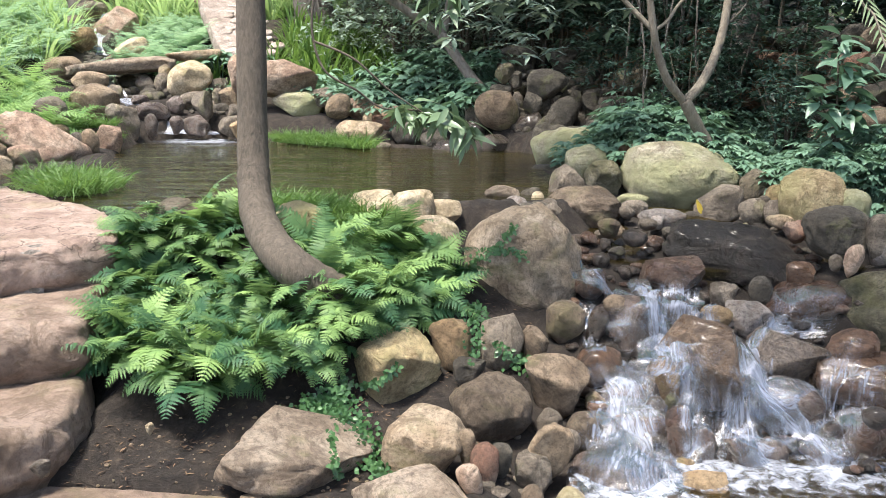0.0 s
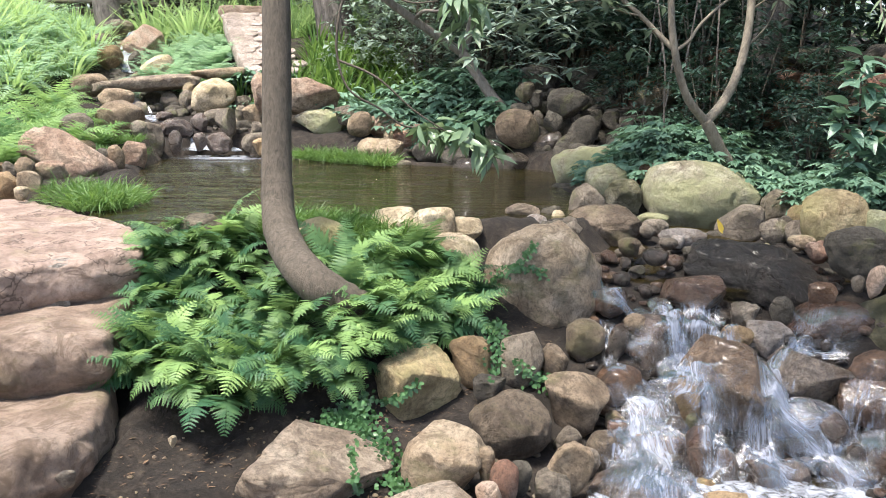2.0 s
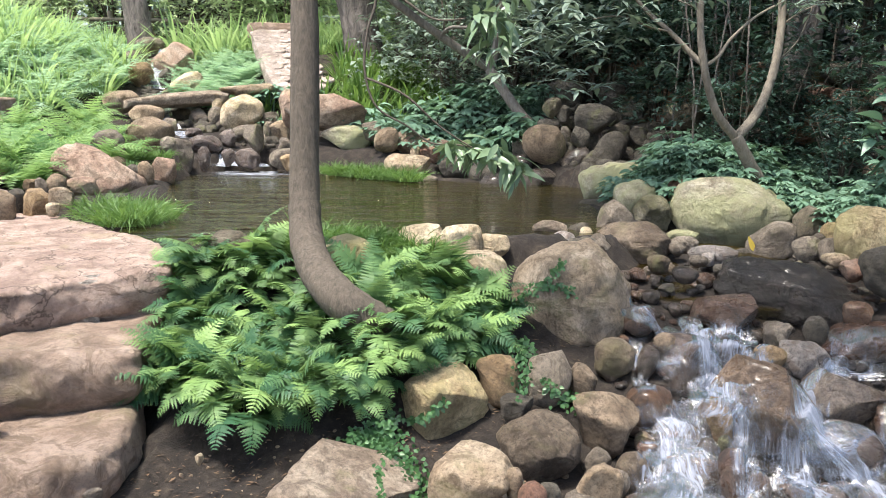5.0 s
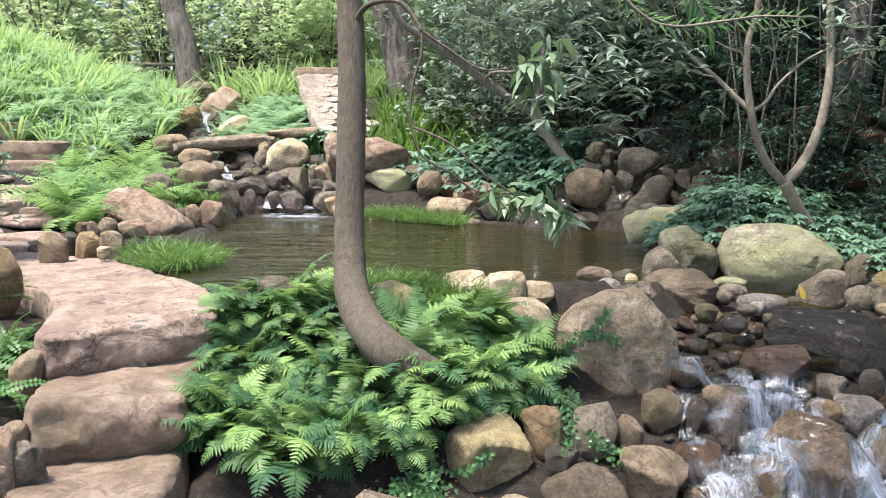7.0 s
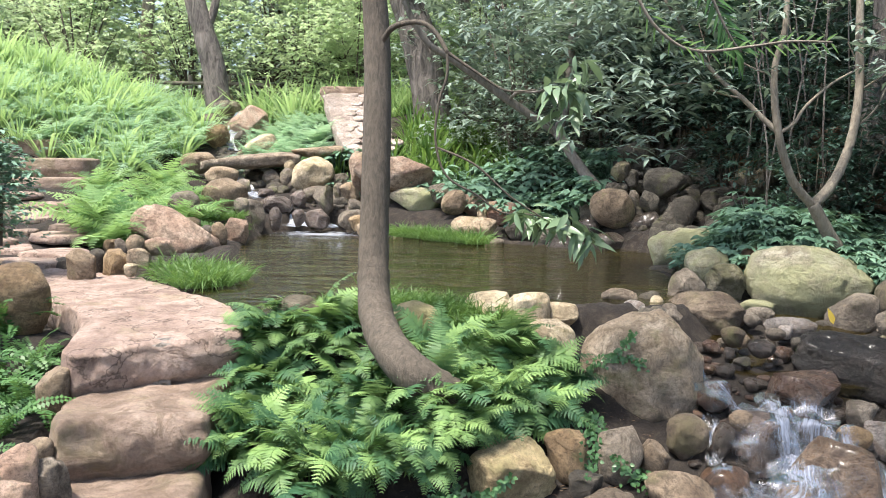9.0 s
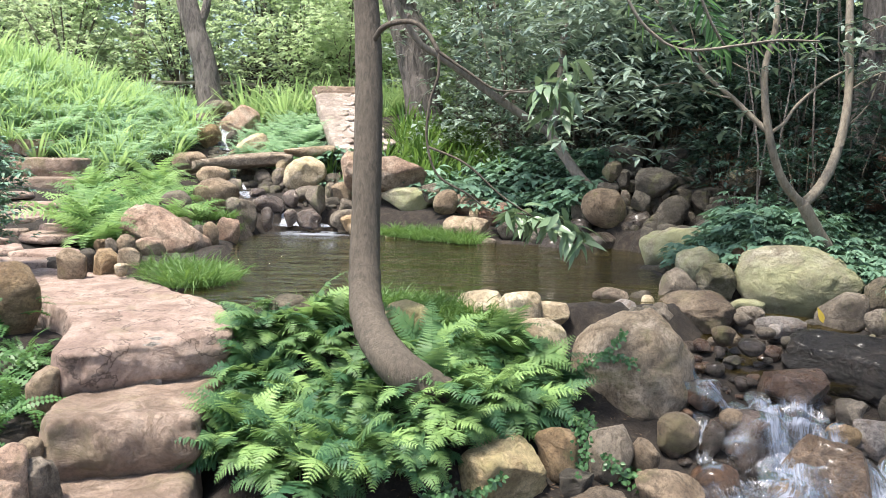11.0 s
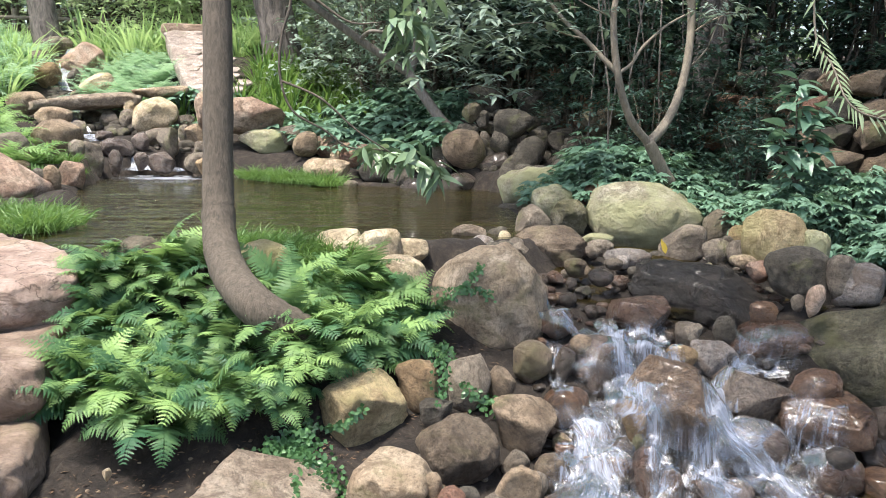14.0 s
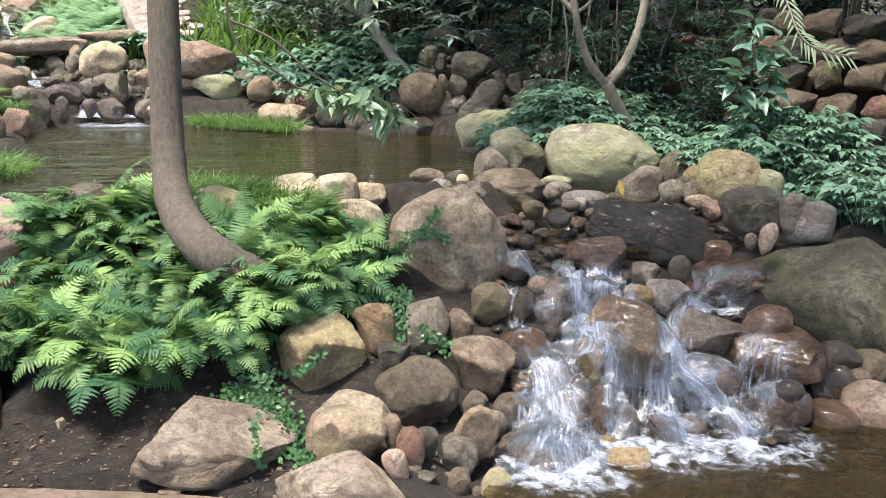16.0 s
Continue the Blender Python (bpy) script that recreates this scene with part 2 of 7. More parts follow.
GRASS = leaf_mat("mondo_grass_green", (0.045, 0.12, 0.025), (0.15, 0.28, 0.06), (0.22, 0.36, 0.04), 0.4, 0.35, 0.35)
# yellow-green lightened further, so the colour carries sun on the hill
STRAP = leaf_mat("sunlit_strap_yellow_green", (0.14, 0.28, 0.09), (0.41, 0.57, 0.24), (0.39, 0.55, 0.15), 0.45, 0.25, 0.5)
GLOSSY = leaf_mat("dark_ground_cover_green", (0.042, 0.115, 0.068), (0.21, 0.36, 0.24), (0.18, 0.32, 0.13), 0.35, 0.45, 0.25)
# very dark leaf green that also stands in for the thicket's deep shade
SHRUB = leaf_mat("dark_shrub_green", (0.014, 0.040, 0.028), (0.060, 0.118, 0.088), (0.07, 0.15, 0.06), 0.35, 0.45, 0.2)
GREYLEAF = leaf_mat("grey_green_leaf", (0.085, 0.14, 0.105), (0.30, 0.38, 0.31), (0.24, 0.34, 0.16), 0.35, 0.5, 0.25)
LONGLEAF = leaf_mat("long_leaf_green", (0.06, 0.12, 0.055), (0.22, 0.32, 0.17), (0.22, 0.33, 0.12), 0.35, 0.5, 0.25)
# leaves made pale to carry hill sunlight and haze; also for the pale twig
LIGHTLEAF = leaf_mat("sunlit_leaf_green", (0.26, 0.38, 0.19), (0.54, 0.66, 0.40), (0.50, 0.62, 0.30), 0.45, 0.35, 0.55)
IVY = leaf_mat("ivy_green", (0.025, 0.085, 0.025), (0.10, 0.23, 0.07), (0.10, 0.22, 0.05), 0.35, 0.45, 0.2)
YELLOW = leaf_mat("yellow_leaf", (0.62, 0.42, 0.02), (0.75, 0.55, 0.04), (0.75, 0.55, 0.05))
BARK = bark("smooth_grey_brown_bark", (0.046, 0.037, 0.027), (0.122, 0.098, 0.073), 2.4, 0.016)
BARK_PALE = bark("pale_tan_bark", (0.12, 0.100, 0.075), (0.25, 0.215, 0.165), 1.6)
BARK_GREY = bark("smooth_grey_bark", (0.10, 0.085, 0.070), (0.24, 0.21, 0.175))
BARK_DARK = bark("furrowed_dark_bark", (0.03, 0.025, 0.022), (0.24, 0.205, 0.18), 0.55, 0.12)

# ---- building helpers ----
def mesh_from(name, verts, faces, mat, smooth=True):
    me = bpy.data.meshes.new(name)
    me.from_pydata([tuple(map(float, v)) for v in verts], [], [tuple(map(int, f)) for f in faces])
    me.materials.append(mat)
    if smooth:
        me.polygons.foreach_set("use_smooth", [True] * len(me.polygons))
    me.update()
    return me


def child(name, mesh, parent, m=None, label=""):
    ob = new(name, mesh)
    ob.parent = parent
    if m is not None:
        ob.matrix_local = m
    return tagged(ob, label)


def smoothstep(a, b, x):
    t = np.clip((x - a) / (b - a), 0, 1)
    return t * t * (3 - 2 * t)


ICO = {}
for level in (3, 4, 5):
    bm = bmesh.new()
    bmesh.ops.create_icosphere(bm, subdivisions=level, radius=1)
    ICO[level] = (np.array([v.co[:] for v in bm.verts]), [[v.index for v in f.verts] for f in bm.faces])
    bm.free()

ROCKS = []


def rock(x, y, z, sx, sy, sz, turn, lean, kind, build, seed, where):
    pitch, lean = lean if isinstance(lean, tuple) else (0, lean)
    ROCKS.append((x, y, z, sx, sy, sz, turn, (pitch, lean), kind, build, seed, where))


def rock_shape(sx, sy, sz, build, seed, level, sink=0.0, uneven=1.0):
    rs = np.random.RandomState(seed * 7 + 3)
    n, faces = ICO[level]
    p = n.copy()
    e = {"r": 0.93, "a": 0.80, "s": 0.45, "b": 0.62}[build]
    p = np.sign(p) * np.abs(p) ** e
    p /= np.maximum(1, np.linalg.norm(p, axis=1, keepdims=True) * {"r": 0.99, "a": 0.90, "s": 0.7, "b": 0.82}[build])
    for k in range({"r": 10, "a": 17, "s": 8, "b": 13}[build]):
        d = rs.normal(size=3)
        d /= np.linalg.norm(d)
        off = rs.uniform(*{"r": (0.76, 0.95), "a": (0.62, 0.90), "s": (0.85, 1.05), "b": (0.58, 0.92)}[build])
        p -= np.maximum(0, p @ d - off)[:, None] * d * {"r": 0.75, "b": 1.0}.get(build, 0.93)
    o = Vector(rs.uniform(-50, 50, 3))
    amp = {"r": 0.085, "a": 0.10, "s": 0.08, "b": 0.06}[build] * uneven
    w = np.array([noise.noise(Vector(v) * 1.7 + o) * amp + noise.noise(Vector(v) * 4.5 + o) * amp * 0.45
                  + (0.5 - abs(noise.noise(Vector(v) * 6.5 + o * 2))) * amp * 0.30 + noise.noise(Vector(v) * 13 + o) * amp * 0.20 + noise.noise(Vector(v) * 27 + o) * amp * 0.09 for v in p])
    p = p * (1 + w[:, None])
    if level > 4:
        cut = np.array([(lambda d: d[1] - d[0])(noise.voronoi(Vector(v) * 1.25 + o)[0]) for v in p])
        p = p * (1 - amp * 0.42 * (1 - smoothstep(0.0, 0.11, cut)) * (rs.uniform(0.4, 1.2)))[:, None]
    p = (p - (p.max(0) + p.min(0)) / 2) / (p.max(0) - p.min(0)) * np.array([sx, sy, sz])
    low = p[:, 2] < 0
    p[low, 2] *= 1 + sink / (sz / 2)
    return p, faces
# ---- boulders and stones: centre, size, turn, lean, stone, build, seed, where ----
rock(-2.96, 6.26, 0.76, 0.76, 0.43, 0.34, 25, 24, "pink", "a", 1, "bank")
rock(-3.22, 6.94, 0.94, 0.28, 0.23, 0.28, 25, 0, "grey", "r", 2, "bank")
rock(-3.32, 8.10, 1.02, 0.46, 0.38, 0.30, 22, 0, "tan", "r", 3, "bank")
rock(-3.53, 8.54, 1.20, 0.36, 0.21, 0.16, 22, 0, "tan", "r", 4, "bank")
rock(-3.02, 6.62, 0.81, 0.17, 0.15, 0.13, 24, 0, "tan", "r", 5, "bank")
rock(-2.79, 6.42, 0.76, 0.12, 0.10, 0.14, 23, 0, "dark", "r", 6, "shore")
rock(-2.70, 6.44, 0.77, 0.13, 0.11, 0.17, 23, -10, "tan", "r", 7, "shore")
rock(-2.79, 7.06, 0.75, 0.23, 0.19, 0.20, 21, 20, "pink", "a", 8, "shore")
rock(-2.97, 7.64, 0.93, 0.14, 0.12, 0.14, 21, 0, "grey", "r", 9, "shore")
rock(-3.00, 5.32, 0.77, 0.11, 0.09, 0.08, 29, 0, "ochre", "a", 10, "bank")
rock(-2.86, 5.19, 0.77, 0.08, 0.07, 0.12, 29, 0, "grey", "a", 11, "bank")
rock(-2.77, 5.21, 0.80, 0.12, 0.10, 0.11, 28, 0, "tan", "r", 12, "bank")
rock(-2.75, 4.92, 0.73, 0.16, 0.14, 0.12, 29, 0, "ochre", "a", 13, "bank")
rock(-2.69, 5.34, 0.77, 0.21, 0.15, 0.12, 26, -20, "pink", "a", 14, "bank")
rock(-2.60, 4.93, 0.74, 0.15, 0.13, 0.12, 28, 0, "tan", "a", 15, "bank")
rock(-2.85, 4.70, 0.74, 0.17, 0.14, 0.14, 31, 0, "tan", "a", 16, "bank")
rock(-2.54, 4.71, 0.71, 0.08, 0.06, 0.04, 28, 0, "cream", "r", 17, "bank")
rock(-2.91, 4.98, 0.74, 0.10, 0.08, 0.08, 30, 0, "dark", "r", 18, "bank")
rock(-3.60, 9.62, 1.33, 1.19, 0.70, 0.18, 20, -5, "pale", "s", 19, "bridge")
rock(-2.85, 9.83, 1.48, 0.63, 0.37, 0.07, 16, -6, "tan", "s", 20, "bank")
rock(-2.75, 9.22, 1.21, 0.51, 0.43, 0.35, 16, -22, "cream", "r", 21, "bank")
rock(-3.06, 9.39, 1.28, 0.13, 0.11, 0.16, 18, 0, "tan", "r", 22, "shore")
rock(-3.06, 9.28, 1.17, 0.15, 0.12, 0.20, 18, 15, "grey", "r", 23, "shore")
rock(-3.62, 9.83, 1.14, 0.25, 0.21, 0.21, 20, 0, "grey", "a", 24, "shore")
rock(-3.31, 9.46, 1.13, 0.20, 0.17, 0.22, 19, -30, "grey", "a", 25, "shore")
rock(-3.50, 9.11, 1.05, 0.16, 0.13, 0.18, 21, 0, "grey", "a", 26, "shore")
rock(-2.95, 8.60, 0.88, 0.35, 0.25, 0.20, 19, 8, "wetgrey", "r", 27, "shore")
rock(-3.02, 8.06, 0.79, 0.26, 0.22, 0.36, 20, 0, "grey", "a", 28, "shore")
rock(-2.81, 8.15, 0.78, 0.13, 0.11, 0.21, 19, 0, "wetgrey", "r", 29, "shore")
rock(-2.47, 8.75, 0.96, 0.22, 0.19, 0.29, 16, -20, "grey", "a", 30, "shore")
rock(-2.45, 9.09, 0.86, 0.19, 0.16, 0.26, 15, 0, "grey", "r", 31, "shore")
rock(-2.68, 9.03, 0.99, 0.23, 0.20, 0.17, 16, 0, "grey", "r", 32, "shore")
rock(-2.30, 9.09, 1.01, 0.27, 0.23, 0.23, 14, 0, "tan", "a", 33, "shore")
rock(-2.39, 9.04, 1.04, 0.12, 0.10, 0.15, 15, 0, "grey", "r", 34, "shore")
rock(-2.46, 8.43, 0.77, 0.27, 0.21, 0.17, 16, 0, "wetgrey", "a", 35, "shore")
rock(-2.61, 8.28, 0.79, 0.14, 0.12, 0.14, 17, 0, "wetgrey", "r", 36, "shore")
rock(-2.10, 8.38, 0.77, 0.25, 0.21, 0.17, 14, -15, "grey", "r", 37, "shore")
rock(-1.99, 8.27, 0.75, 0.20, 0.16, 0.13, 13, 0, "ochre", "a", 38, "shore")
rock(-1.91, 8.16, 0.70, 0.13, 0.11, 0.09, 13, 0, "tan", "r", 39, "shore")
rock(-2.13, 8.78, 0.87, 0.21, 0.18, 0.17, 13, 0, "grey", "a", 40, "shore")
rock(-2.77, 8.79, 0.95, 0.18, 0.15, 0.16, 17, 0, "wetgrey", "a", 41, "shore")
rock(-3.19, 8.95, 0.97, 0.19, 0.16, 0.14, 19, 0, "wetgrey", "a", 42, "shore")
rock(-2.95, 9.31, 1.07, 0.27, 0.20, 0.16, 17, 0, "grey", "a", 43, "shore")
rock(-2.45, 9.28, 1.14, 0.22, 0.19, 0.15, 15, 0, "grey", "a", 44, "shore")
rock(-1.74, 8.90, 1.22, 0.88, 0.48, 0.39, 11, 0, "pink", "a", 45, "bank")
rock(-1.45, 8.82, 0.97, 0.64, 0.30, 0.24, 9, 0, "moss", "a", 46, "shore")
rock(-1.23, 8.76, 1.05, 0.26, 0.20, 0.16, 8, -8, "grey", "a", 47, "shore")
rock(-1.03, 8.29, 0.97, 0.28, 0.23, 0.20, 7, -38, "tan", "r", 48, "shore")
rock(-0.82, 8.48, 0.95, 0.34, 0.25, 0.20, 5, 0, "pink", "r", 49, "shore")
rock(-0.73, 8.22, 0.85, 0.11, 0.10, 0.12, 5, 0, "tan", "a", 50, "shore")
rock(-0.57, 8.31, 0.87, 0.36, 0.28, 0.22, 4, 0, "red", "a", 51, "shore")
rock(-0.78, 7.92, 0.74, 0.44, 0.27, 0.21, 5, 5, "tan", "a", 52, "shore")
rock(-0.57, 7.82, 0.61, 0.19, 0.12, 0.09, 4, -5, "grey", "r", 53, "shore")
rock(-1.56, 8.18, 0.61, 0.10, 0.07, 0.06, 11, 0, "cream", "r", 54, "shore")
rock(-1.41, 8.21, 0.62, 0.10, 0.09, 0.07, 10, 0, "dark", "r", 55, "shore")
rock(-1.25, 8.13, 0.62, 0.16, 0.10, 0.07, 8, 0, "grey", "r", 56, "shore")
rock(-0.29, 8.02, 0.73, 0.39, 0.25, 0.20, 2, 0, "dark", "r", 57, "shore")
rock(0.45, 7.60, 0.65, 0.33, 0.25, 0.20, -4, -5, "wetdark", "r", 58, "shore")
rock(0.08, 7.64, 0.60, 0.35, 0.24, 0.19, -1, 0, "wetdark", "r", 59, "shore")
rock(-0.08, 7.83, 0.67, 0.27, 0.23, 0.23, 0, 0, "dark", "r", 60, "shore")
rock(0.50, 7.75, 0.98, 0.42, 0.33, 0.32, -4, 10, "brown", "r", 61, "shore")
rock(0.28, 7.77, 0.77, 0.23, 0.20, 0.19, -2, 0, "wetdark", "r", 62, "shore")
rock(0.32, 8.09, 0.92, 0.22, 0.19, 0.20, -3, 0, "dark", "r", 63, "shore")
rock(0.55, 7.79, 0.87, 0.13, 0.11, 0.09, -4, 0, "grey", "r", 64, "shore")
rock(0.70, 7.92, 1.05, 0.10, 0.08, 0.15, -5, -15, "grey", "r", 65, "bank")
rock(0.70, 7.92, 0.93, 0.16, 0.14, 0.11, -5, 0, "dark", "r", 66, "shore")
rock(0.89, 7.87, 0.99, 0.22, 0.19, 0.24, -7, 0, "dark", "r", 67, "bank")
# grotto stones: the heap's deep shade is put into their dark kinds
rock(0.95, 7.80, 1.20, 0.37, 0.31, 0.27, -7, 8, "dark", "a", 68, "grotto")
rock(0.79, 7.76, 0.76, 0.33, 0.27, 0.33, -6, -20, "wetdark", "a", 69, "shore")
rock(1.07, 7.65, 0.90, 0.26, 0.22, 0.41, -8, 34, "dark", "r", 70, "shore")
rock(1.31, 8.15, 1.08, 0.27, 0.23, 0.21, -9, 0, "dark", "a", 71, "bank")
rock(0.74, 8.64, 1.47, 0.43, 0.27, 0.21, -5, -8, "dark", "a", 72, "grotto")
rock(0.58, 8.04, 1.31, 0.19, 0.16, 0.15, -4, 0, "olive", "a", 73, "grotto")
rock(0.68, 8.05, 1.25, 0.14, 0.12, 0.13, -5, 0, "dark", "a", 74, "grotto")
rock(0.82, 7.76, 1.05, 0.18, 0.15, 0.16, -6, 0, "dark", "a", 75, "grotto")
rock(1.19, 7.91, 1.05, 0.21, 0.18, 0.19, -9, 0, "dark", "a", 76, "grotto")
rock(1.36, 7.83, 1.06, 0.18, 0.15, 0.16, -10, 0, "dark", "a", 77, "grotto")
rock(1.52, 8.88, 1.60, 0.56, 0.35, 0.28, -10, 0, "dark", "a", 78, "grotto")
rock(1.24, 8.61, 1.42, 0.37, 0.31, 0.27, -8, 0, "dark", "a", 79, "grotto")
rock(1.52, 8.62, 1.42, 0.31, 0.22, 0.17, -10, 0, "dark", "a", 80, "grotto")
rock(1.42, 8.52, 1.25, 0.41, 0.32, 0.26, -10, 0, "dark", "a", 81, "grotto")
rock(1.73, 8.46, 1.32, 0.37, 0.31, 0.40, -12, 10, "red", "a", 82, "grotto")
rock(1.75, 7.74, 1.24, 0.39, 0.28, 0.22, -13, 0, "olive", "a", 83, "grotto")
rock(1.50, 8.08, 1.07, 0.41, 0.25, 0.20, -11, 0, "dark", "a", 84, "grotto")
rock(1.29, 7.90, 0.88, 0.18, 0.15, 0.15, -10, 0, "dark", "a", 85, "grotto")
rock(1.75, 9.11, 1.70, 0.36, 0.31, 0.28, -11, 0, "dark", "a", 86, "grotto")
rock(1.05, 9.21, 1.64, 0.37, 0.30, 0.24, -7, 0, "dark", "a", 87, "grotto")
rock(2.01, 8.74, 1.55, 0.40, 0.34, 0.37, -13, 0, "dark", "a", 88, "grotto")
rock(0.94, 6.51, 0.70, 0.49, 0.40, 0.38, -8, -8, "moss", "a", 89, "shore")
rock(0.83, 7.11, 0.74, 0.14, 0.12, 0.23, -7, -30, "dark", "r", 90, "shore")
rock(0.75, 6.17, 0.59, 0.21, 0.13, 0.09, -7, 0, "dark", "r", 91, "shore")
rock(0.95, 5.55, 0.73, 0.28, 0.22, 0.21, -10, -8, "moss", "r", 92, "shore")
rock(1.02, 5.29, 0.67, 0.24, 0.19, 0.19, -11, 0, "slab", "a", 93, "shore")
rock(0.73, 4.98, 0.63, 0.25, 0.20, 0.25, -8, -24, "grey", "a", 94, "shore")
rock(1.25, 5.60, 0.73, 0.19, 0.15, 0.22, -13, 0, "red", "r", 95, "bank")
rock(1.50, 5.27, 0.67, 0.74, 0.53, 0.43, -16, 5, "moss", "r", 96, "bank")
rock(0.80, 4.72, 0.53, 0.46, 0.34, 0.29, -10, -3, "darkbrown", "r", 97, "shore")
rock(0.34, 4.80, 0.59, 0.22, 0.18, 0.14, -4, -8, "pale", "a", 98, "shore")
rock(0.51, 4.82, 0.59, 0.13, 0.10, 0.12, -6, 0, "dark", "a", 99, "shore")
rock(0.54, 4.70, 0.60, 0.08, 0.07, 0.08, -7, 0, "cream", "r", 100, "shore")
rock(1.16, 5.05, 0.55, 0.20, 0.12, 0.06, -13, 0, "moss", "r", 101, "stream")
rock(1.11, 4.78, 0.54, 0.16, 0.11, 0.09, -13, 0, "grey", "r", 102, "stream")
rock(1.23, 4.62, 0.51, 0.27, 0.16, 0.10, -15, 0, "blue", "r", 103, "stream")
rock(1.60, 4.80, 0.57, 0.28, 0.22, 0.21, -18, -5, "grey", "a", 104, "stream")
rock(1.46, 4.81, 0.49, 0.11, 0.07, 0.05, -17, 0, "dark", "r", 105, "stream")
rock(1.42, 4.60, 0.47, 0.12, 0.07, 0.05, -18, 0, "tan", "r", 106, "stream")
rock(0.38, 3.93, 0.37, 0.58, 0.50, 0.66, -6, 6, "buff", "r", 108, "hero")
rock(0.99, 4.29, 0.35, 0.17, 0.14, 0.12, -14, 0, "wetdark", "r", 108, "stream")
rock(0.93, 4.44, 0.46, 0.12, 0.10, 0.08, -12, 0, "brown", "r", 109, "stream")
rock(1.07, 4.40, 0.44, 0.08, 0.06, 0.09, -14, 0, "wetdark", "a", 110, "stream")
rock(0.85, 4.42, 0.45, 0.07, 0.06, 0.05, -11, 0, "grey", "r", 111, "stream")
rock(0.71, 4.31, 0.44, 0.13, 0.08, 0.06, -10, 0, "wetdark", "r", 112, "stream")
rock(-1.20, 3.76, 0.66, 0.21, 0.18, 0.15, 17, 0, "olive", "r", 113, "shore")
rock(-1.82, 2.69, 0.33, 0.09, 0.08, 0.08, 34, 0, "tan", "r", 114, "bank")
rock(-1.79, 2.51, 0.33, 0.16, 0.13, 0.13, 35, -20, "pink", "a", 115, "bank")
rock(-1.73, 2.56, 0.30, 0.15, 0.11, 0.08, 34, -15, "grey", "a", 116, "bank")
rock(-1.71, 2.36, 0.30, 0.13, 0.11, 0.08, 36, 0, "pink", "a", 117, "bank")
rock(-1.99, 3.05, 0.44, 0.14, 0.12, 0.18, 33, 0, "tan", "a", 118, "bank")
rock(-2.56, 3.66, 0.71, 0.30, 0.25, 0.30, 35, 0, "ochre", "r", 119, "bank")
rock(1.87, 4.95, 0.64, 0.20, 0.16, 0.22, -21, 0, "olive", "r", 120, "bank")
rock(1.90, 4.69, 0.64, 0.14, 0.11, 0.10, -22, 0, "ochre", "r", 121, "bank")
rock(1.92, 4.30, 0.69, 0.33, 0.28, 0.27, -24, 0, "lichen", "r", 122, "bank")
rock(2.09, 4.20, 0.66, 0.16, 0.14, 0.15, -27, 0, "moss", "r", 123, "bank")
rock(1.87, 3.90, 0.60, 0.31, 0.26, 0.20, -26, 6, "dark", "r", 124, "stream")
rock(2.01, 3.76, 0.63, 0.13, 0.11, 0.10, -28, 0, "grey", "r", 125, "bank")
rock(2.10, 3.76, 0.56, 0.22, 0.18, 0.17, -29, 4, "blue", "a", 126, "stream")
rock(1.69, 4.50, 0.58, 0.15, 0.12, 0.12, -21, -10, "grey", "r", 127, "stream")
rock(1.78, 4.40, 0.58, 0.14, 0.11, 0.14, -22, -18, "grey", "a", 128, "stream")
rock(1.76, 4.53, 0.62, 0.07, 0.06, 0.06, -21, 0, "grey", "r", 129, "stream")
rock(1.75, 4.27, 0.56, 0.14, 0.08, 0.06, -22, 0, "tan", "r", 130, "stream")
rock(1.76, 4.07, 0.55, 0.14, 0.12, 0.09, -23, 0, "red", "a", 131, "stream")
rock(1.81, 4.03, 0.51, 0.06, 0.05, 0.04, -24, 0, "grey", "r", 132, "stream")
rock(1.45, 4.09, 0.44, 0.67, 0.39, 0.29, -19, 10, "black", "a", 133, "hero")
rock(1.65, 3.74, 0.42, 0.13, 0.11, 0.08, -24, 15, "wetorange", "a", 134, "stream")
rock(1.81, 3.58, 0.52, 0.08, 0.07, 0.12, -27, 15, "pink", "r", 135, "stream")
rock(1.77, 3.67, 0.48, 0.06, 0.05, 0.06, -26, 0, "grey", "r", 136, "stream")
rock(2.28, 3.55, 0.24, 1.02, 0.66, 0.44, -30, (6, 24), "slab", "b", 163, "hero")
rock(-0.49, 2.66, 0.03, 0.53, 0.40, 0.18, 10, (10, 7), "pale", "b", 187, "hero")
rock(-0.19, 3.10, 0.15, 0.38, 0.24, 0.35, 4, (14, -24), "lichen", "a", 188, "hero")
rock(-0.06, 2.46, -0.04, 0.45, 0.34, 0.22, 2, 6, "pale", "b", 189, "hero")
rock(-0.05, 2.67, 0.05, 0.28, 0.23, 0.25, 2, 22, "tan", "b", 190, "bank")
rock(0.04, 3.22, 0.26, 0.17, 0.14, 0.14, -1, -8, "ochre", "a", 191, "bank")
rock(0.25, 3.34, 0.22, 0.19, 0.14, 0.21, -4, 18, "grey", "a", 192, "bank")
rock(0.19, 3.00, 0.04, 0.33, 0.28, 0.30, -4, 6, "darkbrown", "r", 193, "hero")
rock(0.09, 2.65, 0.08, 0.06, 0.05, 0.07, -2, 0, "tan", "r", 197, "bank")
rock(0.15, 2.62, 0.01, 0.10, 0.08, 0.14, -3, 0, "red", "r", 198, "bank")
rock(0.09, 2.53, 0.01, 0.08, 0.06, 0.07, -1, -20, "pink", "r", 199, "bank")
rock(0.21, 2.68, 0.02, 0.08, 0.06, 0.06, -4, 0, "dark", "r", 200, "bank")
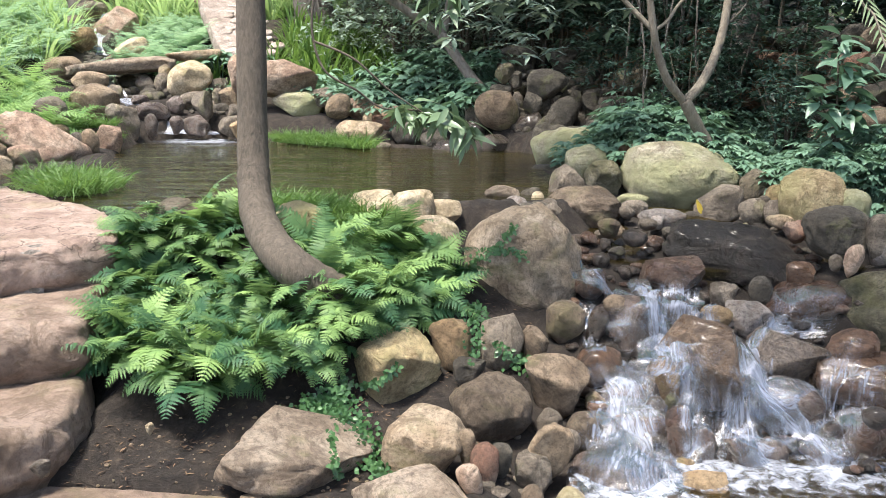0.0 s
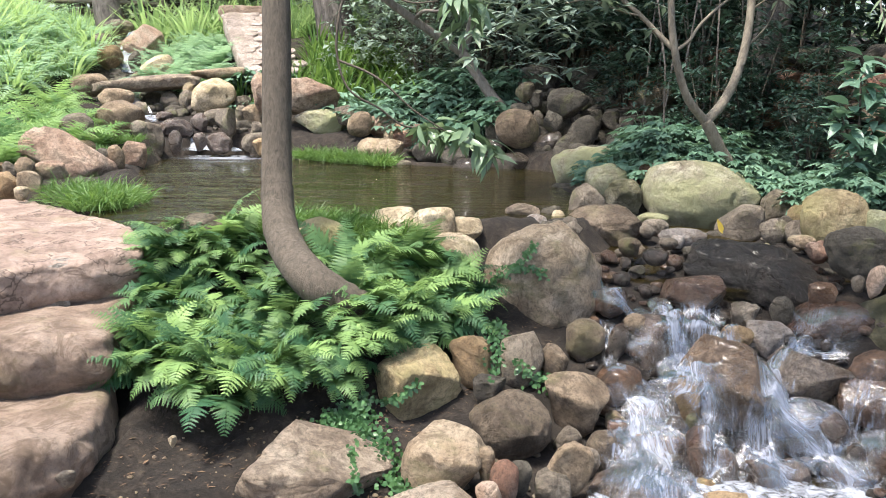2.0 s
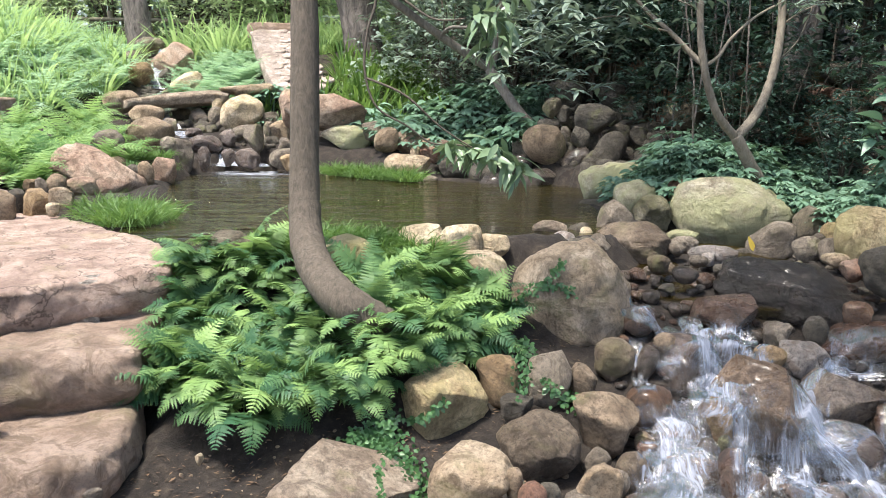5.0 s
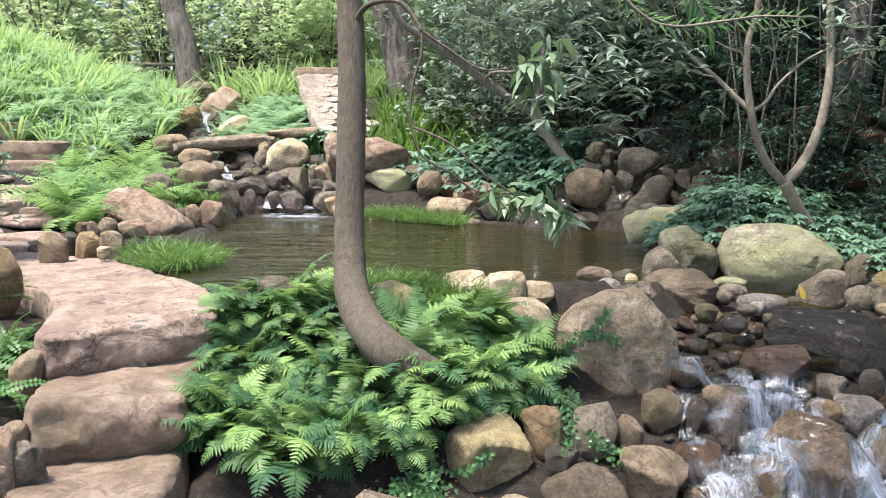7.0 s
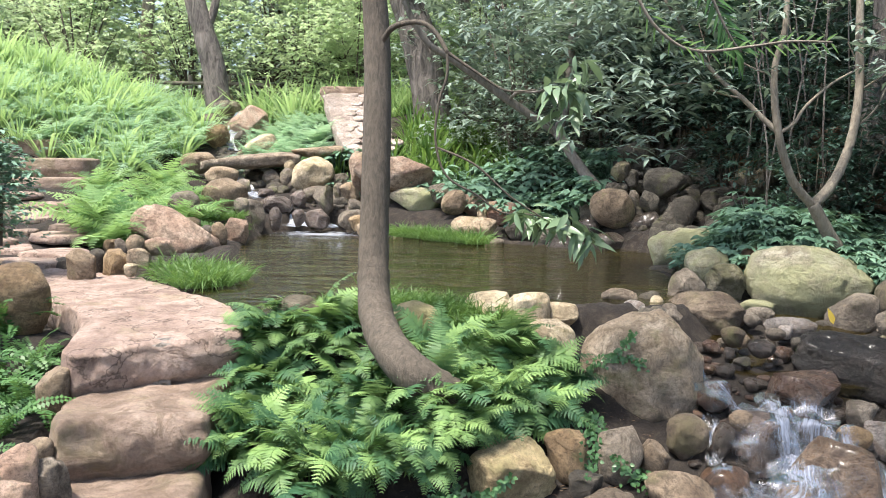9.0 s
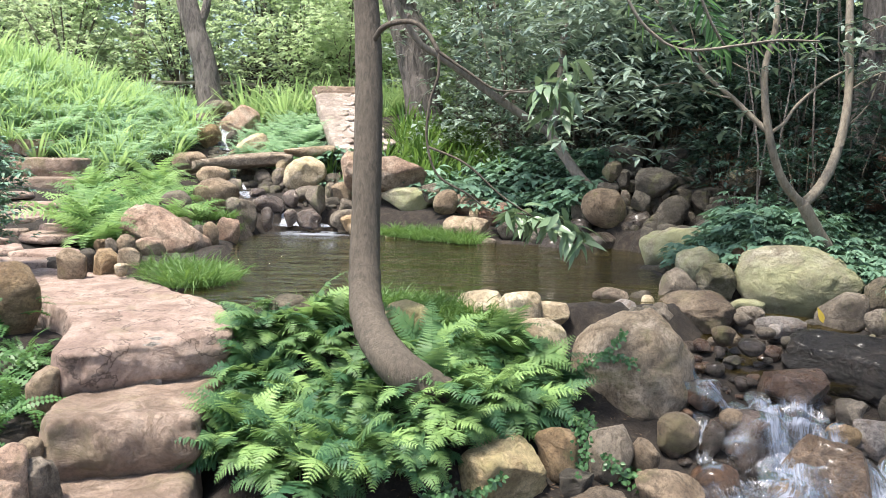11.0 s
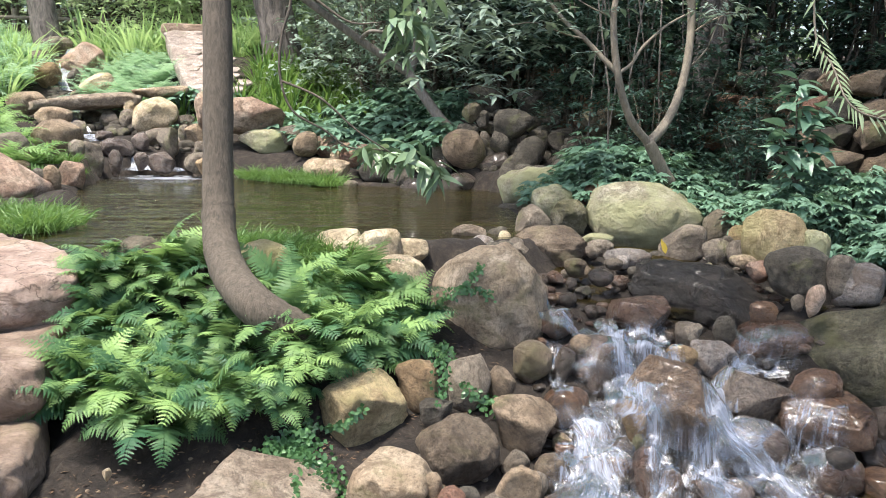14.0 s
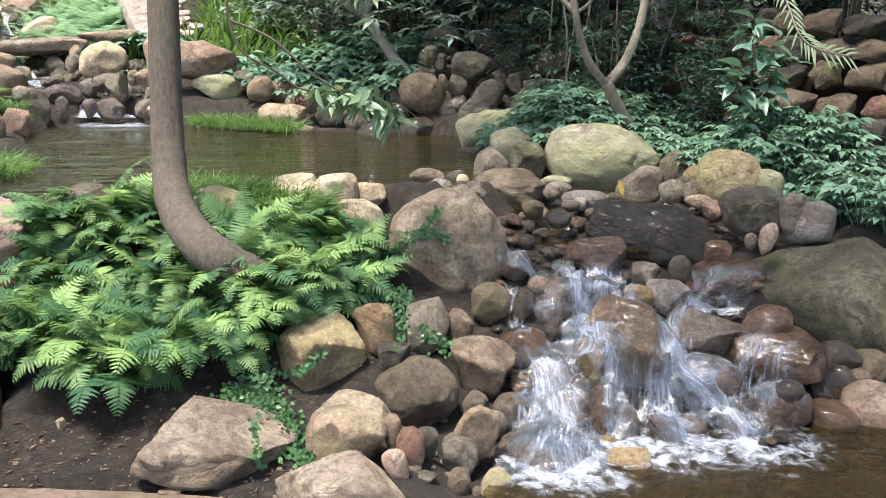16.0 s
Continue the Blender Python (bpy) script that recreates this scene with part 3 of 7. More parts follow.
rock(-0.66, 3.81, 0.61, 0.23, 0.19, 0.20, 10, 10, "lichen", "r", 205, "shore")
rock(-0.34, 4.10, 0.65, 0.24, 0.19, 0.15, 5, -8, "cream", "a", 206, "shore")
rock(-0.14, 4.05, 0.68, 0.21, 0.14, 0.11, 2, 0, "cream", "a", 207, "shore")
rock(0.00, 4.15, 0.61, 0.20, 0.16, 0.13, 0, 8, "cream", "a", 208, "shore")
rock(-0.03, 3.90, 0.54, 0.26, 0.21, 0.19, 1, 25, "cream", "r", 209, "shore")
rock(0.30, 3.92, 0.50, 0.08, 0.07, 0.07, -4, 0, "tan", "r", 210, "shore")
rock(0.11, 3.09, 0.18, 0.13, 0.09, 0.07, -2, 0, "dark", "a", 211, "bank")
rock(0.58, 4.49, 0.60, 0.09, 0.08, 0.07, -7, 0, "grey", "r", 212, "shore")
rock(0.97, 4.12, 0.50, 0.13, 0.09, 0.07, -13, 0, "wetdark", "r", 213, "stream")
rock(1.08, 4.32, 0.53, 0.10, 0.07, 0.05, -14, 0, "grey", "r", 214, "stream")
rock(0.87, 4.29, 0.52, 0.12, 0.10, 0.08, -11, 0, "brown", "r", 215, "stream")
rock(1.53, 2.75, 0.13, 0.10, 0.08, 0.06, -29, 0, "wetdark", "r", 216, "stream")
rock(-4.31, 11.42, 1.83, 0.54, 0.45, 0.58, 21, 25, "pink", "a", 217, "bank")
rock(-3.82, 10.61, 1.51, 0.44, 0.37, 0.34, 20, -15, "cream", "a", 218, "bank")
rock(-4.55, 10.91, 1.67, 0.33, 0.28, 0.32, 22, 0, "ochre", "a", 219, "bank")
rock(-4.87, 11.50, 1.89, 0.33, 0.28, 0.23, 23, 0, "dark", "r", 220, "bank")
rock(-4.86, 12.03, 2.12, 0.40, 0.26, 0.20, 22, 0, "grey", "r", 221, "bank")
rock(-5.14, 12.50, 2.30, 0.34, 0.22, 0.17, 22, 0, "tan", "r", 222, "bank")
rock(-5.48, 12.86, 2.37, 0.28, 0.20, 0.16, 23, 0, "dark", "r", 223, "bank")
rock(-4.23, 10.90, 1.64, 0.17, 0.15, 0.22, 21, 0, "dark", "a", 224, "bank")
rock(-4.26, 9.60, 1.33, 0.42, 0.28, 0.22, 24, 0, "tan", "r", 225, "bank")
rock(-2.13, 9.05, 1.26, 0.29, 0.25, 0.41, 13, 0, "pink", "a", 226, "bank")
rock(-0.61, 2.47, -0.05, 0.07, 0.04, 0.02, 15, 0, "tan", "s", 227, "bank")
rock(-1.18, 2.28, 0.16, 0.06, 0.04, 0.03, 27, -15, "grey", "a", 228, "bank")
rock(-0.96, 2.58, 0.15, 0.03, 0.02, 0.02, 21, 0, "cream", "a", 229, "bank")

# the cascade: stones set one by one down its bed
rock(0.54, 3.50, 0.26, 0.17, 0.15, 0.15, -8, 0, "darkbrown", "r", 230, "stream")
rock(0.39, 3.34, 0.20, 0.12, 0.09, 0.13, -6, 10, "brown", "a", 231, "bank")
rock(0.46, 3.16, 0.09, 0.27, 0.22, 0.22, -8, (10, 8), "brown", "a", 232, "bank")
rock(0.42, 3.00, -0.01, 0.10, 0.08, 0.10, -8, 25, "grey", "a", 233, "bank")
rock(0.54, 2.97, -0.02, 0.12, 0.11, 0.13, -10, 15, "darkbrown", "r", 234, "bank")
rock(0.48, 2.88, -0.04, 0.08, 0.07, 0.10, -9, 20, "grey", "r", 235, "bank")
rock(0.38, 2.76, -0.03, 0.15, 0.08, 0.28, -7, (15, 22), "tan", "b", 236, "bank")
rock(0.33, 2.72, -0.08, 0.13, 0.11, 0.16, -7, 0, "grey", "b", 237, "bank")
rock(0.44, 2.57, -0.11, 0.10, 0.08, 0.10, -9, 25, "cream", "r", 238, "bank")
rock(0.31, 2.57, -0.10, 0.08, 0.07, 0.10, -7, 0, "brown", "r", 239, "bank")
rock(0.69, 3.81, 0.35, 0.17, 0.14, 0.12, -10, 0, "wetbrown", "a", 240, "stream")
rock(0.68, 3.47, 0.25, 0.09, 0.08, 0.12, -11, 12, "wetdark", "r", 241, "stream")
rock(0.83, 3.48, 0.23, 0.24, 0.18, 0.25, -13, (12, 4), "wetgrey", "b", 242, "stream")
rock(0.75, 3.49, 0.33, 0.10, 0.08, 0.07, -12, 0, "brown", "r", 243, "stream")
rock(0.66, 3.31, 0.12, 0.19, 0.16, 0.15, -11, (10, 0), "wetorange", "r", 244, "stream")
rock(1.11, 3.93, 0.38, 0.31, 0.28, 0.12, -16, (4, 0), "wetbrown", "b", 245, "stream")
rock(0.96, 3.62, 0.31, 0.08, 0.06, 0.09, -15, 0, "wetorange", "r", 246, "stream")
rock(1.04, 3.57, 0.28, 0.11, 0.08, 0.07, -16, 0, "wetdark", "r", 247, "stream")
rock(0.91, 3.72, 0.31, 0.08, 0.06, 0.08, -14, 0, "wetdark", "a", 248, "stream")
rock(0.88, 3.09, 0.15, 0.10, 0.08, 0.15, -16, -12, "ochre", "a", 249, "stream")
rock(0.86, 3.09, 0.09, 0.05, 0.04, 0.08, -15, 0, "wetdark", "r", 250, "stream")
rock(0.83, 3.02, 0.05, 0.09, 0.07, 0.08, -15, 0, "wetdark", "a", 251, "stream")
rock(0.89, 3.03, 0.07, 0.05, 0.04, 0.06, -16, 0, "dark", "r", 252, "stream")
rock(1.07, 3.18, 0.20, 0.38, 0.29, 0.32, -18, (27, 24), "slabbrown", "b", 253, "hero")
rock(0.88, 2.88, 0.01, 0.10, 0.07, 0.20, -17, -8, "wetbrown", "a", 254, "stream")
rock(1.22, 3.57, 0.26, 0.14, 0.10, 0.08, -19, 4, "ochre", "r", 255, "stream")
rock(1.30, 3.73, 0.31, 0.14, 0.11, 0.11, -19, -14, "grey", "a", 256, "stream")
rock(1.38, 3.61, 0.24, 0.22, 0.17, 0.15, -21, (12, 6), "blue", "a", 257, "stream")
rock(1.48, 3.76, 0.32, 0.11, 0.10, 0.13, -21, 0, "dark", "r", 258, "stream")
rock(1.42, 3.27, 0.18, 0.34, 0.20, 0.18, -23, (10, 4), "shinytan", "b", 259, "stream")
rock(1.69, 3.71, 0.28, 0.38, 0.28, 0.19, -24, (8, -6), "wetbrown", "r", 260, "stream")
rock(1.65, 3.19, 0.23, 0.19, 0.15, 0.16, -27, (6, -6), "wetorange", "a", 261, "stream")
rock(1.68, 3.14, 0.15, 0.36, 0.30, 0.13, -28, (16, 2), "wetorange", "s", 262, "stream")
rock(1.52, 3.20, 0.07, 0.09, 0.07, 0.10, -25, 0, "wetdark", "r", 263, "stream")
rock(1.36, 3.08, 0.03, 0.27, 0.21, 0.23, -24, (20, 8), "wetgrey", "r", 264, "stream")
rock(1.11, 2.85, -0.08, 0.14, 0.11, 0.18, -21, (10, -6), "wetgrey", "b", 265, "stream")
rock(0.97, 2.88, -0.06, 0.11, 0.09, 0.17, -18, 0, "wetbrown", "r", 266, "stream")
rock(1.24, 2.89, -0.08, 0.11, 0.09, 0.13, -23, 0, "wetgrey", "r", 267, "stream")
rock(1.45, 2.90, -0.09, 0.21, 0.16, 0.13, -26, (8, 4), "wetbrown", "a", 268, "stream")
rock(1.63, 2.97, -0.04, 0.22, 0.18, 0.20, -29, (10, 0), "wetbrown", "r", 269, "stream")
rock(1.49, 2.96, -0.02, 0.07, 0.06, 0.07, -27, 0, "wetdark", "r", 270, "stream")
rock(1.82, 2.95, -0.08, 0.22, 0.17, 0.13, -32, 6, "wetorange", "r", 271, "stream")
rock(1.99, 2.97, -0.04, 0.23, 0.18, 0.20, -34, 0, "pink", "r", 272, "stream")
rock(1.86, 3.08, -0.01, 0.16, 0.15, 0.14, -31, 0, "wetdark", "a", 273, "stream")
rock(2.00, 3.23, 0.07, 0.18, 0.16, 0.12, -32, 10, "wetdark", "r", 274, "stream")
rock(2.10, 3.17, 0.05, 0.15, 0.13, 0.13, -34, 0, "brown", "a", 275, "stream")
rock(1.96, 3.12, 0.01, 0.10, 0.09, 0.11, -32, 0, "wetdark", "a", 276, "stream")
rock(2.04, 3.13, 0.01, 0.09, 0.08, 0.07, -33, 0, "brown", "r", 277, "stream")
rock(0.92, 2.68, -0.11, 0.17, 0.13, 0.12, -19, (6, -8), "ochre", "a", 278, "stream")
rock(0.89, 2.83, -0.10, 0.08, 0.06, 0.06, -17, 0, "ochre", "r", 279, "stream")
rock(0.62, 2.74, -0.13, 0.34, 0.46, 0.20, -13, (26, -4), "wetgrey", "r", 280, "stream")
rock(0.79, 2.95, -0.00, 0.14, 0.11, 0.10, -15, 0, "wetbrown", "r", 281, "stream")
rock(0.61, 3.05, 0.02, 0.08, 0.06, 0.08, -11, 0, "wetbrown", "a", 282, "stream")
rock(0.74, 3.18, 0.03, 0.18, 0.15, 0.13, -13, 0, "wetbrown", "r", 283, "stream")
rock(0.69, 2.98, -0.03, 0.09, 0.07, 0.12, -13, 0, "wetgrey", "r", 284, "stream")
rock(0.78, 2.57, -0.12, 0.10, 0.08, 0.07, -17, 0, "wetdark", "r", 285, "stream")
rock(1.28, 2.79, -0.13, 0.12, 0.10, 0.05, -25, 0, "wetdark", "r", 286, "stream")

# ---- the lie of the land: heights at points of the plan, then the stones lift it to their feet ----
FRONT = [(-1.0, 2.4, -.08), (-.3, 2.4, -.08), (0, 1, -.08), (-3, 1, -.08), (0, -2, -.08), (-3, -3, -.08), (-.5, 2.95, .05), (-.9, 2.75, .0),
         (.2, 3.1, 0), (-.2, 3.2, .2), (-.95, 3.1, .28), (-.5, 3.3, .42), (.1, 3.5, .32), (-.8, 3.7, .54), (-.1, 3.9, .54), (.4, 3.9, .42), (-.45, 3.22, .44), (-.28, 3.28, .38), (-.75, 3.05, .2)]
LEFT = [(-1.5, 2.9, 0), (-2.4, 3.0, .2), (-2.6, 3.8, .48), (-2.2, 4.2, .5), (-3.4, 5, .64), (-2.9, 5.6, .66), (-4.2, 6.8, .88), (-5.3, 8.2, 1.1),
        (-3.4, 7.5, .9), (-3.7, 8.6, 1.0), (-5, 5, 1.0), (-4.4, 3.6, .9), (-7, 7, 2.0), (-8, 5, 1.6), (-6.6, 9.7, 1.95), (-7.2, 9.5, 2.35), (-7.6, 11.3, 3.1), (-8.5, 12, 4.0), (-5.9, 10.6, 2.05), (-6.6, 12.0, 2.75)]
RIGHT = [(1.0, 4.6, .40), (1.5, 4.5, .44), (1.9, 4.3, .52), (2.5, 4.0, .50), (2.9, 3, .05), (1.6, 5.5, .70), (1.5, 6.2, .8), (2.6, 5.0, .75), (2.2, 4.7, .65),
         (3.6, 5.8, 1.5), (1.0, 8.1, .72), (0, 8.2, .70), (-1.2, 8.7, .80), (2.4, 7.5, 1.1), (3.6, 7.2, 1.8), (5, 5, 1.7)]
HILL = [(-2.3, 10.0, 1.47), (-2.6, 10.4, 1.62), (-2.1, 10.4, 1.62), (-2.75, 11.1, 1.93), (-2.2, 11.1, 1.93), (-2.85, 11.8, 2.25), (-2.3, 11.8, 2.25), (-3.9, 12.6, 2.2), (-4.0, 10.6, 1.3), (-4.9, 12.2, 1.75), (-3, 12, 2.2), (0, 9.7, 1.3), (1, 10.5, 1.6), (-5.7, 13.6, 2.55), (-2, 13, 2.75),
        (3, 10, 2.0), (6, 8, 2.2), (0, 14.5, 3.0), (5, 14, 3.4), (-6, 20, 5.0), (4, 22, 6.5), (-6, 30, 9), (6, 32, 10), (-14, 16, 5), (-20, 24, 9), (25, 30, 10), (-30, 0, 3), (30, 0, 2), (0, -30, 0)]
BASIN = [(1.2, 2.2, -.42), (2.2, 2.1, -.45), (1.2, 1, -.45), (2.5, 0, -.4), (1.9, 2.8, -.3), (.9, 3.0, -.2), (1.4, 3.4, 0), (1.1, 3.8, .2), (1.6, 3.8, .25), (3.5, 1.5, .05)]
# more stones wedged between the large ones of the cascade
srs = np.random.RandomState(77)
for k in range(800):
    a = srs.uniform((0.45, 2.55), (2.25, 4.35))
    bed_z = -0.16 + 0.42 * max(0.0, a[1] - 2.75) - 0.10 * max(0, a[0] - 1.7)
    w = srs.uniform(0.05, 0.13)
    if a[0] < 0.5 + 0.10 * (a[1] - 2.6) or any(math.hypot(a[0] - r[0], a[1] - r[1]) < 0.36 * (r[3] + w) for r in ROCKS):
        continue
    rock(a[0], a[1], bed_z, w, w * srs.uniform(0.7, 1.0), w * srs.uniform(0.42, 0.65), srs.uniform(0, 180), srs.uniform(-15, 15),
         srs.choice(["wetdark", "wetbrown", "dark", "wetorange", "brown"], p=[.36, .30, .16, .08, .10]), srs.choice(["r", "a"]), 500 + k, "stream")
for k in range(60):
    a = srs.uniform((0.38, 4.28), (1.25, 4.72))
    w = srs.uniform(0.06, 0.17)
    if any(math.hypot(a[0] - r[0], a[1] - r[1]) < 0.40 * (r[3] + w) for r in ROCKS):
        continue
    rock(a[0], a[1], 0.60 - 0.16 * max(0.0, a[0] - 0.7), w, w * 0.8, w * 0.6, srs.uniform(0, 180), srs.uniform(-12, 12), srs.choice(["grey", "dark", "pale", "darkbrown", "blue"]), srs.choice(["r", "a"]), 1400 + k, "stream")
SPOTS = FRONT + LEFT + RIGHT + HILL + BASIN
SPOTS = np.array(SPOTS + [(r[0], r[1], r[2] - (0.45 if r[11] == 'hero' and r[8] != 'slab' else 0.62) * r[5]) for r in ROCKS if r[3] > 0.06 and r[11] not in ("bridge",)])
POND_Z, BASIN_Z = 0.607, -0.10
POND = np.array([(-2.02, 4.46), (-1.76, 4.18), (-1.50, 3.92), (-1.28, 3.86), (-1.05, 3.98), (-.75, 4.08), (-.1, 4.2), (.25, 4.4), (.62, 4.6), (.85, 4.85), (.85, 5.3), (.72, 5.8), (.68, 6.3),
                 (.82, 6.9), (.75, 7.4), (.4, 7.65), (-.3, 7.75), (-.9, 7.9), (-1.6, 8.25), (-2.2, 8.75), (-2.75, 8.7), (-2.95, 8.2), (-2.85, 7.4),
                 (-2.62, 6.6), (-2.4, 6.0), (-2.2, 5.3), (-2.14, 4.85)])


POOL_EDGE = np.array([(0.52, 2.55), (0.75, 2.66), (1.1, 2.72), (1.5, 2.74), (1.85, 2.70), (2.15, 2.80), (2.6, 2.5), (2.75, 1.9), (2.5, 1.2), (1.9, 0.75), (1.1, 0.7), (0.6, 1.1), (0.40, 1.9)])


def pond_side(x, y, edge=POND):
    """Metres inside the pond's edge (negative outside)."""
    best, inside = np.full(x.shape, 1e9), np.zeros(x.shape, bool)
    for (ax, ay), (bx, by) in zip(edge, np.roll(edge, -1, 0)):
        t = np.clip(((x - ax) * (bx - ax) + (y - ay) * (by - ay)) / ((bx - ax) ** 2 + (by - ay) ** 2), 0, 1)
        best = np.minimum(best, np.hypot(x - ax - t * (bx - ax), y - ay - t * (by - ay)))
        cross = ((ay > y) != (by > y)) & (x < (bx - ax) * (y - ay) / (by - ay + 1e-12) + ax)
        inside ^= cross
    return np.where(inside, best, -best)


LANDING = [(-3.7, 5.0), (-3.03, 5.11), (-2.7, 4.94), (-2.21, 4.55), (-1.9, 4.26), (-1.62, 3.98), (-1.44, 3.70), (-1.38, 3.44), (-1.54, 3.33), (-1.67, 3.27), (-1.80, 3.15), (-1.92, 3.06), (-2.01, 3.13), (-2.08, 3.4), (-2.3, 3.72), (-2.9, 4.2), (-3.6, 4.6)]
PATH_SLAB = [(-2.1, 2.5), (-1.5, 2.57), (-1.0, 2.53), (-.6, 2.47), (-.33, 2.41), (-.22, 2.2), (-.3, 1.5), (-.9, 1.3), (-2.0, 1.4)]
STEP_A = [(-1.95, 3.3), (-1.65, 3.45), (-1.40, 3.45), (-1.32, 3.12), (-1.30, 2.88), (-1.40, 2.84), (-1.51, 2.83), (-1.66, 2.77), (-1.77, 2.69), (-1.85, 2.76), (-1.90, 2.95)]
STEP_B = [(-1.95, 2.95), (-1.55, 3.05), (-1.32, 3.0), (-1.25, 2.75), (-1.23, 2.57), (-1.30, 2.46), (-1.40, 2.38), (-1.66, 2.36), (-1.88, 2.48)]
SLABS = ((LANDING, 0.63), (PATH_SLAB, -0.045), (STEP_A, 0.36), (STEP_B, 0.12))


def in_outline(outline, x, y):
    inside = np.zeros(x.shape, bool)
    for (ax, ay), (bx, by) in zip(outline, outline[1:] + outline[:1]):
        inside ^= ((ay > y) != (by > y)) & (x < (bx - ax) * (y - ay) / (by - ay + 1e-12) + ax)
    return inside


def ground_z(x, y):
    x, y = np.atleast_1d(np.asarray(x, float)), np.atleast_1d(np.asarray(y, float))
    z = np.zeros(x.shape)
    for k in range(0, x.size, 20000):
        s = slice(k, k + 20000)
        r2 = (x[s, None] - SPOTS[None, :, 0]) ** 2 + (y[s, None] - SPOTS[None, :, 1]) ** 2
        soft = 0.012 + 0.05 * np.maximum(0, np.hypot(x[s], y[s] - 5) - 3.2) ** 2
        w = 1 / (r2 + np.minimum(soft, 4)[:, None]) ** 1.9
        z[s] = (w * SPOTS[None, :, 2]).sum(1) / w.sum(1)
    d = pond_side(x, y)
    near = smoothstep(-0.22, -0.03, d)
    rim = np.maximum(z, POND_Z + np.where((x < -1.2) & (y < 5.4), -0.05, np.where(x > 0.4, 0.005, 0.03)))
    z = np.where(d < 0, z * (1 - near) + rim * near, z)
    e = pond_side(x, y, POOL_EDGE)
    z = np.where(e > 0, np.minimum(z, BASIN_Z - 0.03 - np.minimum(e * 0.9, 0.22)), z)
    for outline, top in SLABS:
        z = np.where(in_outline(outline, x, y), np.minimum(z, top - 0.10), z)
    return np.where(d > 0, POND_Z + 0.02 - np.minimum(0.42, 0.02 + d * 0.75), z)


def axis(lo, hi, step, far):
    core = np.arange(lo, hi + step / 2, step)
    out = np.geomspace(step, far, 26)
    return np.concatenate([lo - out[::-1], core, hi + out])


gx, gy = axis(-7.5, 4.2, 0.065, 260), axis(1.0, 14.0, 0.065, 400)
GX, GY = np.meshgrid(gx, gy)
GZ = ground_z(GX.ravel(), GY.ravel())
GZ = GZ + np.array([noise.noise((a * 3, b * 3, 0)) * 0.018 + noise.noise((a * 11, b * 11, 4)) * 0.012 for a, b in zip(GX.ravel(), GY.ravel())])
nx = len(gx)
gi = np.arange(len(gy) * nx).reshape(len(gy), nx)
gf = np.stack([gi[:-1, :-1], gi[:-1, 1:], gi[1:, 1:], gi[1:, :-1]], -1).reshape(-1, 4)
ground = tagged(new("ground", mesh_from("ground", np.stack([GX.ravel(), GY.ravel(), GZ], 1), gf, SOIL)),
                "dark brown soil with leaf litter between stones and plants", "ground", kind="structure")
GRID = GZ.reshape(len(gy), nx)


def gz(x, y):
    """The height of the ground sheet at a place."""
    i, j = np.clip(np.searchsorted(gx, x) - 1, 0, nx - 2), np.clip(np.searchsorted(gy, y) - 1, 0, len(gy) - 2)
    u, v = (x - gx[i]) / (gx[i + 1] - gx[i]), (y - gy[j]) / (gy[j + 1] - gy[j])
    return float((GRID[j, i] * (1 - u) + GRID[j, i + 1] * u) * (1 - v) + (GRID[j + 1, i] * (1 - u) + GRID[j + 1, i + 1] * u) * v)


# ---- the boulders and stones themselves ----
LOOK = {"tan": "tan sandstone", "pink": "pinkish sandstone", "grey": "grey", "dark": "dark grey-brown", "moss": "green mossy", "lichen": "yellow-green lichened",
        "ochre": "ochre yellow", "olive": "dark olive", "red": "reddish brown", "brown": "brown", "pale": "pale grey-tan", "cream": "pale cream", "blue": "blue-grey",
        "slab": "greenish grey", "black": "wet black", "wetdark": "dark wet", "wetbrown": "wet brown", "wetorange": "wet orange-brown", "darkbrown": "dark brown", "buff": "pale buff sandstone", "wetgrey": "wet grey-brown", "slabbrown": "wet orange-brown", "shinytan": "wet glistening tan"}
PLACE = {"bank": "on the planted bank", "shore": "at the pond edge", "stream": "in the rocky cascade", "grotto": "in the shaded stone heap",
         "hero": "beside the ferns and cascade", "bridge": "across the upper stream"}
BUILD = {"r": "rounded", "a": "angular", "s": "flat", "b": "blocky"}
from mathutils.bvhtree import BVHTree

CASCADE_STONES = []
for x, y, z, sx, sy, sz, turn, lean, kind, build, seed, where in ROCKS:
    under = min(gz(x + a * sx * 0.2, y + b * sy * 0.2) for a in (-1, 0, 1) for b in (-1, 0, 1))
    sink = min(max(0.0, (z - sz / 2) - under + 0.03), 0.25 if y < 5 else 0.05) if where != "bridge" else 0.0
    sink = min(sink, 0.35 * sz if where == "stream" else 1.2 * sz)
    level = 5 if sx > 0.30 and y < 5.5 else (4 if sx > 0.10 else 3)
    verts, faces = rock_shape(sx, sy, sz, build, seed, level, sink)
    nm = "footbridge_slab" if where == "bridge" else ("boulder" if sx > 0.28 else "stone")
    ob = new(nm, mesh_from(nm, verts, faces, STONE[kind]))
    ob.matrix_world = pose(x, y, z, *lean, turn)
    if -0.8 < x < 2.3 and 2.2 < y < 4.4:
        mw = np.array(pose(x, y, z, *lean, turn))
        CASCADE_STONES.append((verts @ mw[:3, :3].T + mw[:3, 3], faces))
    size = "large " if sx > 0.45 else ("small " if sx < 0.12 else "")
    label = "long flat sandstone slab bridging the upper stream" if where == "bridge" else f"{size}{LOOK[kind]} {BUILD[build]} {nm} {PLACE[where]}"
    tagged(ob, label, "bridge" if where == "bridge" else "rock", "" if where == "bridge" else "stones " + PLACE[where])
tv, tf = [], []
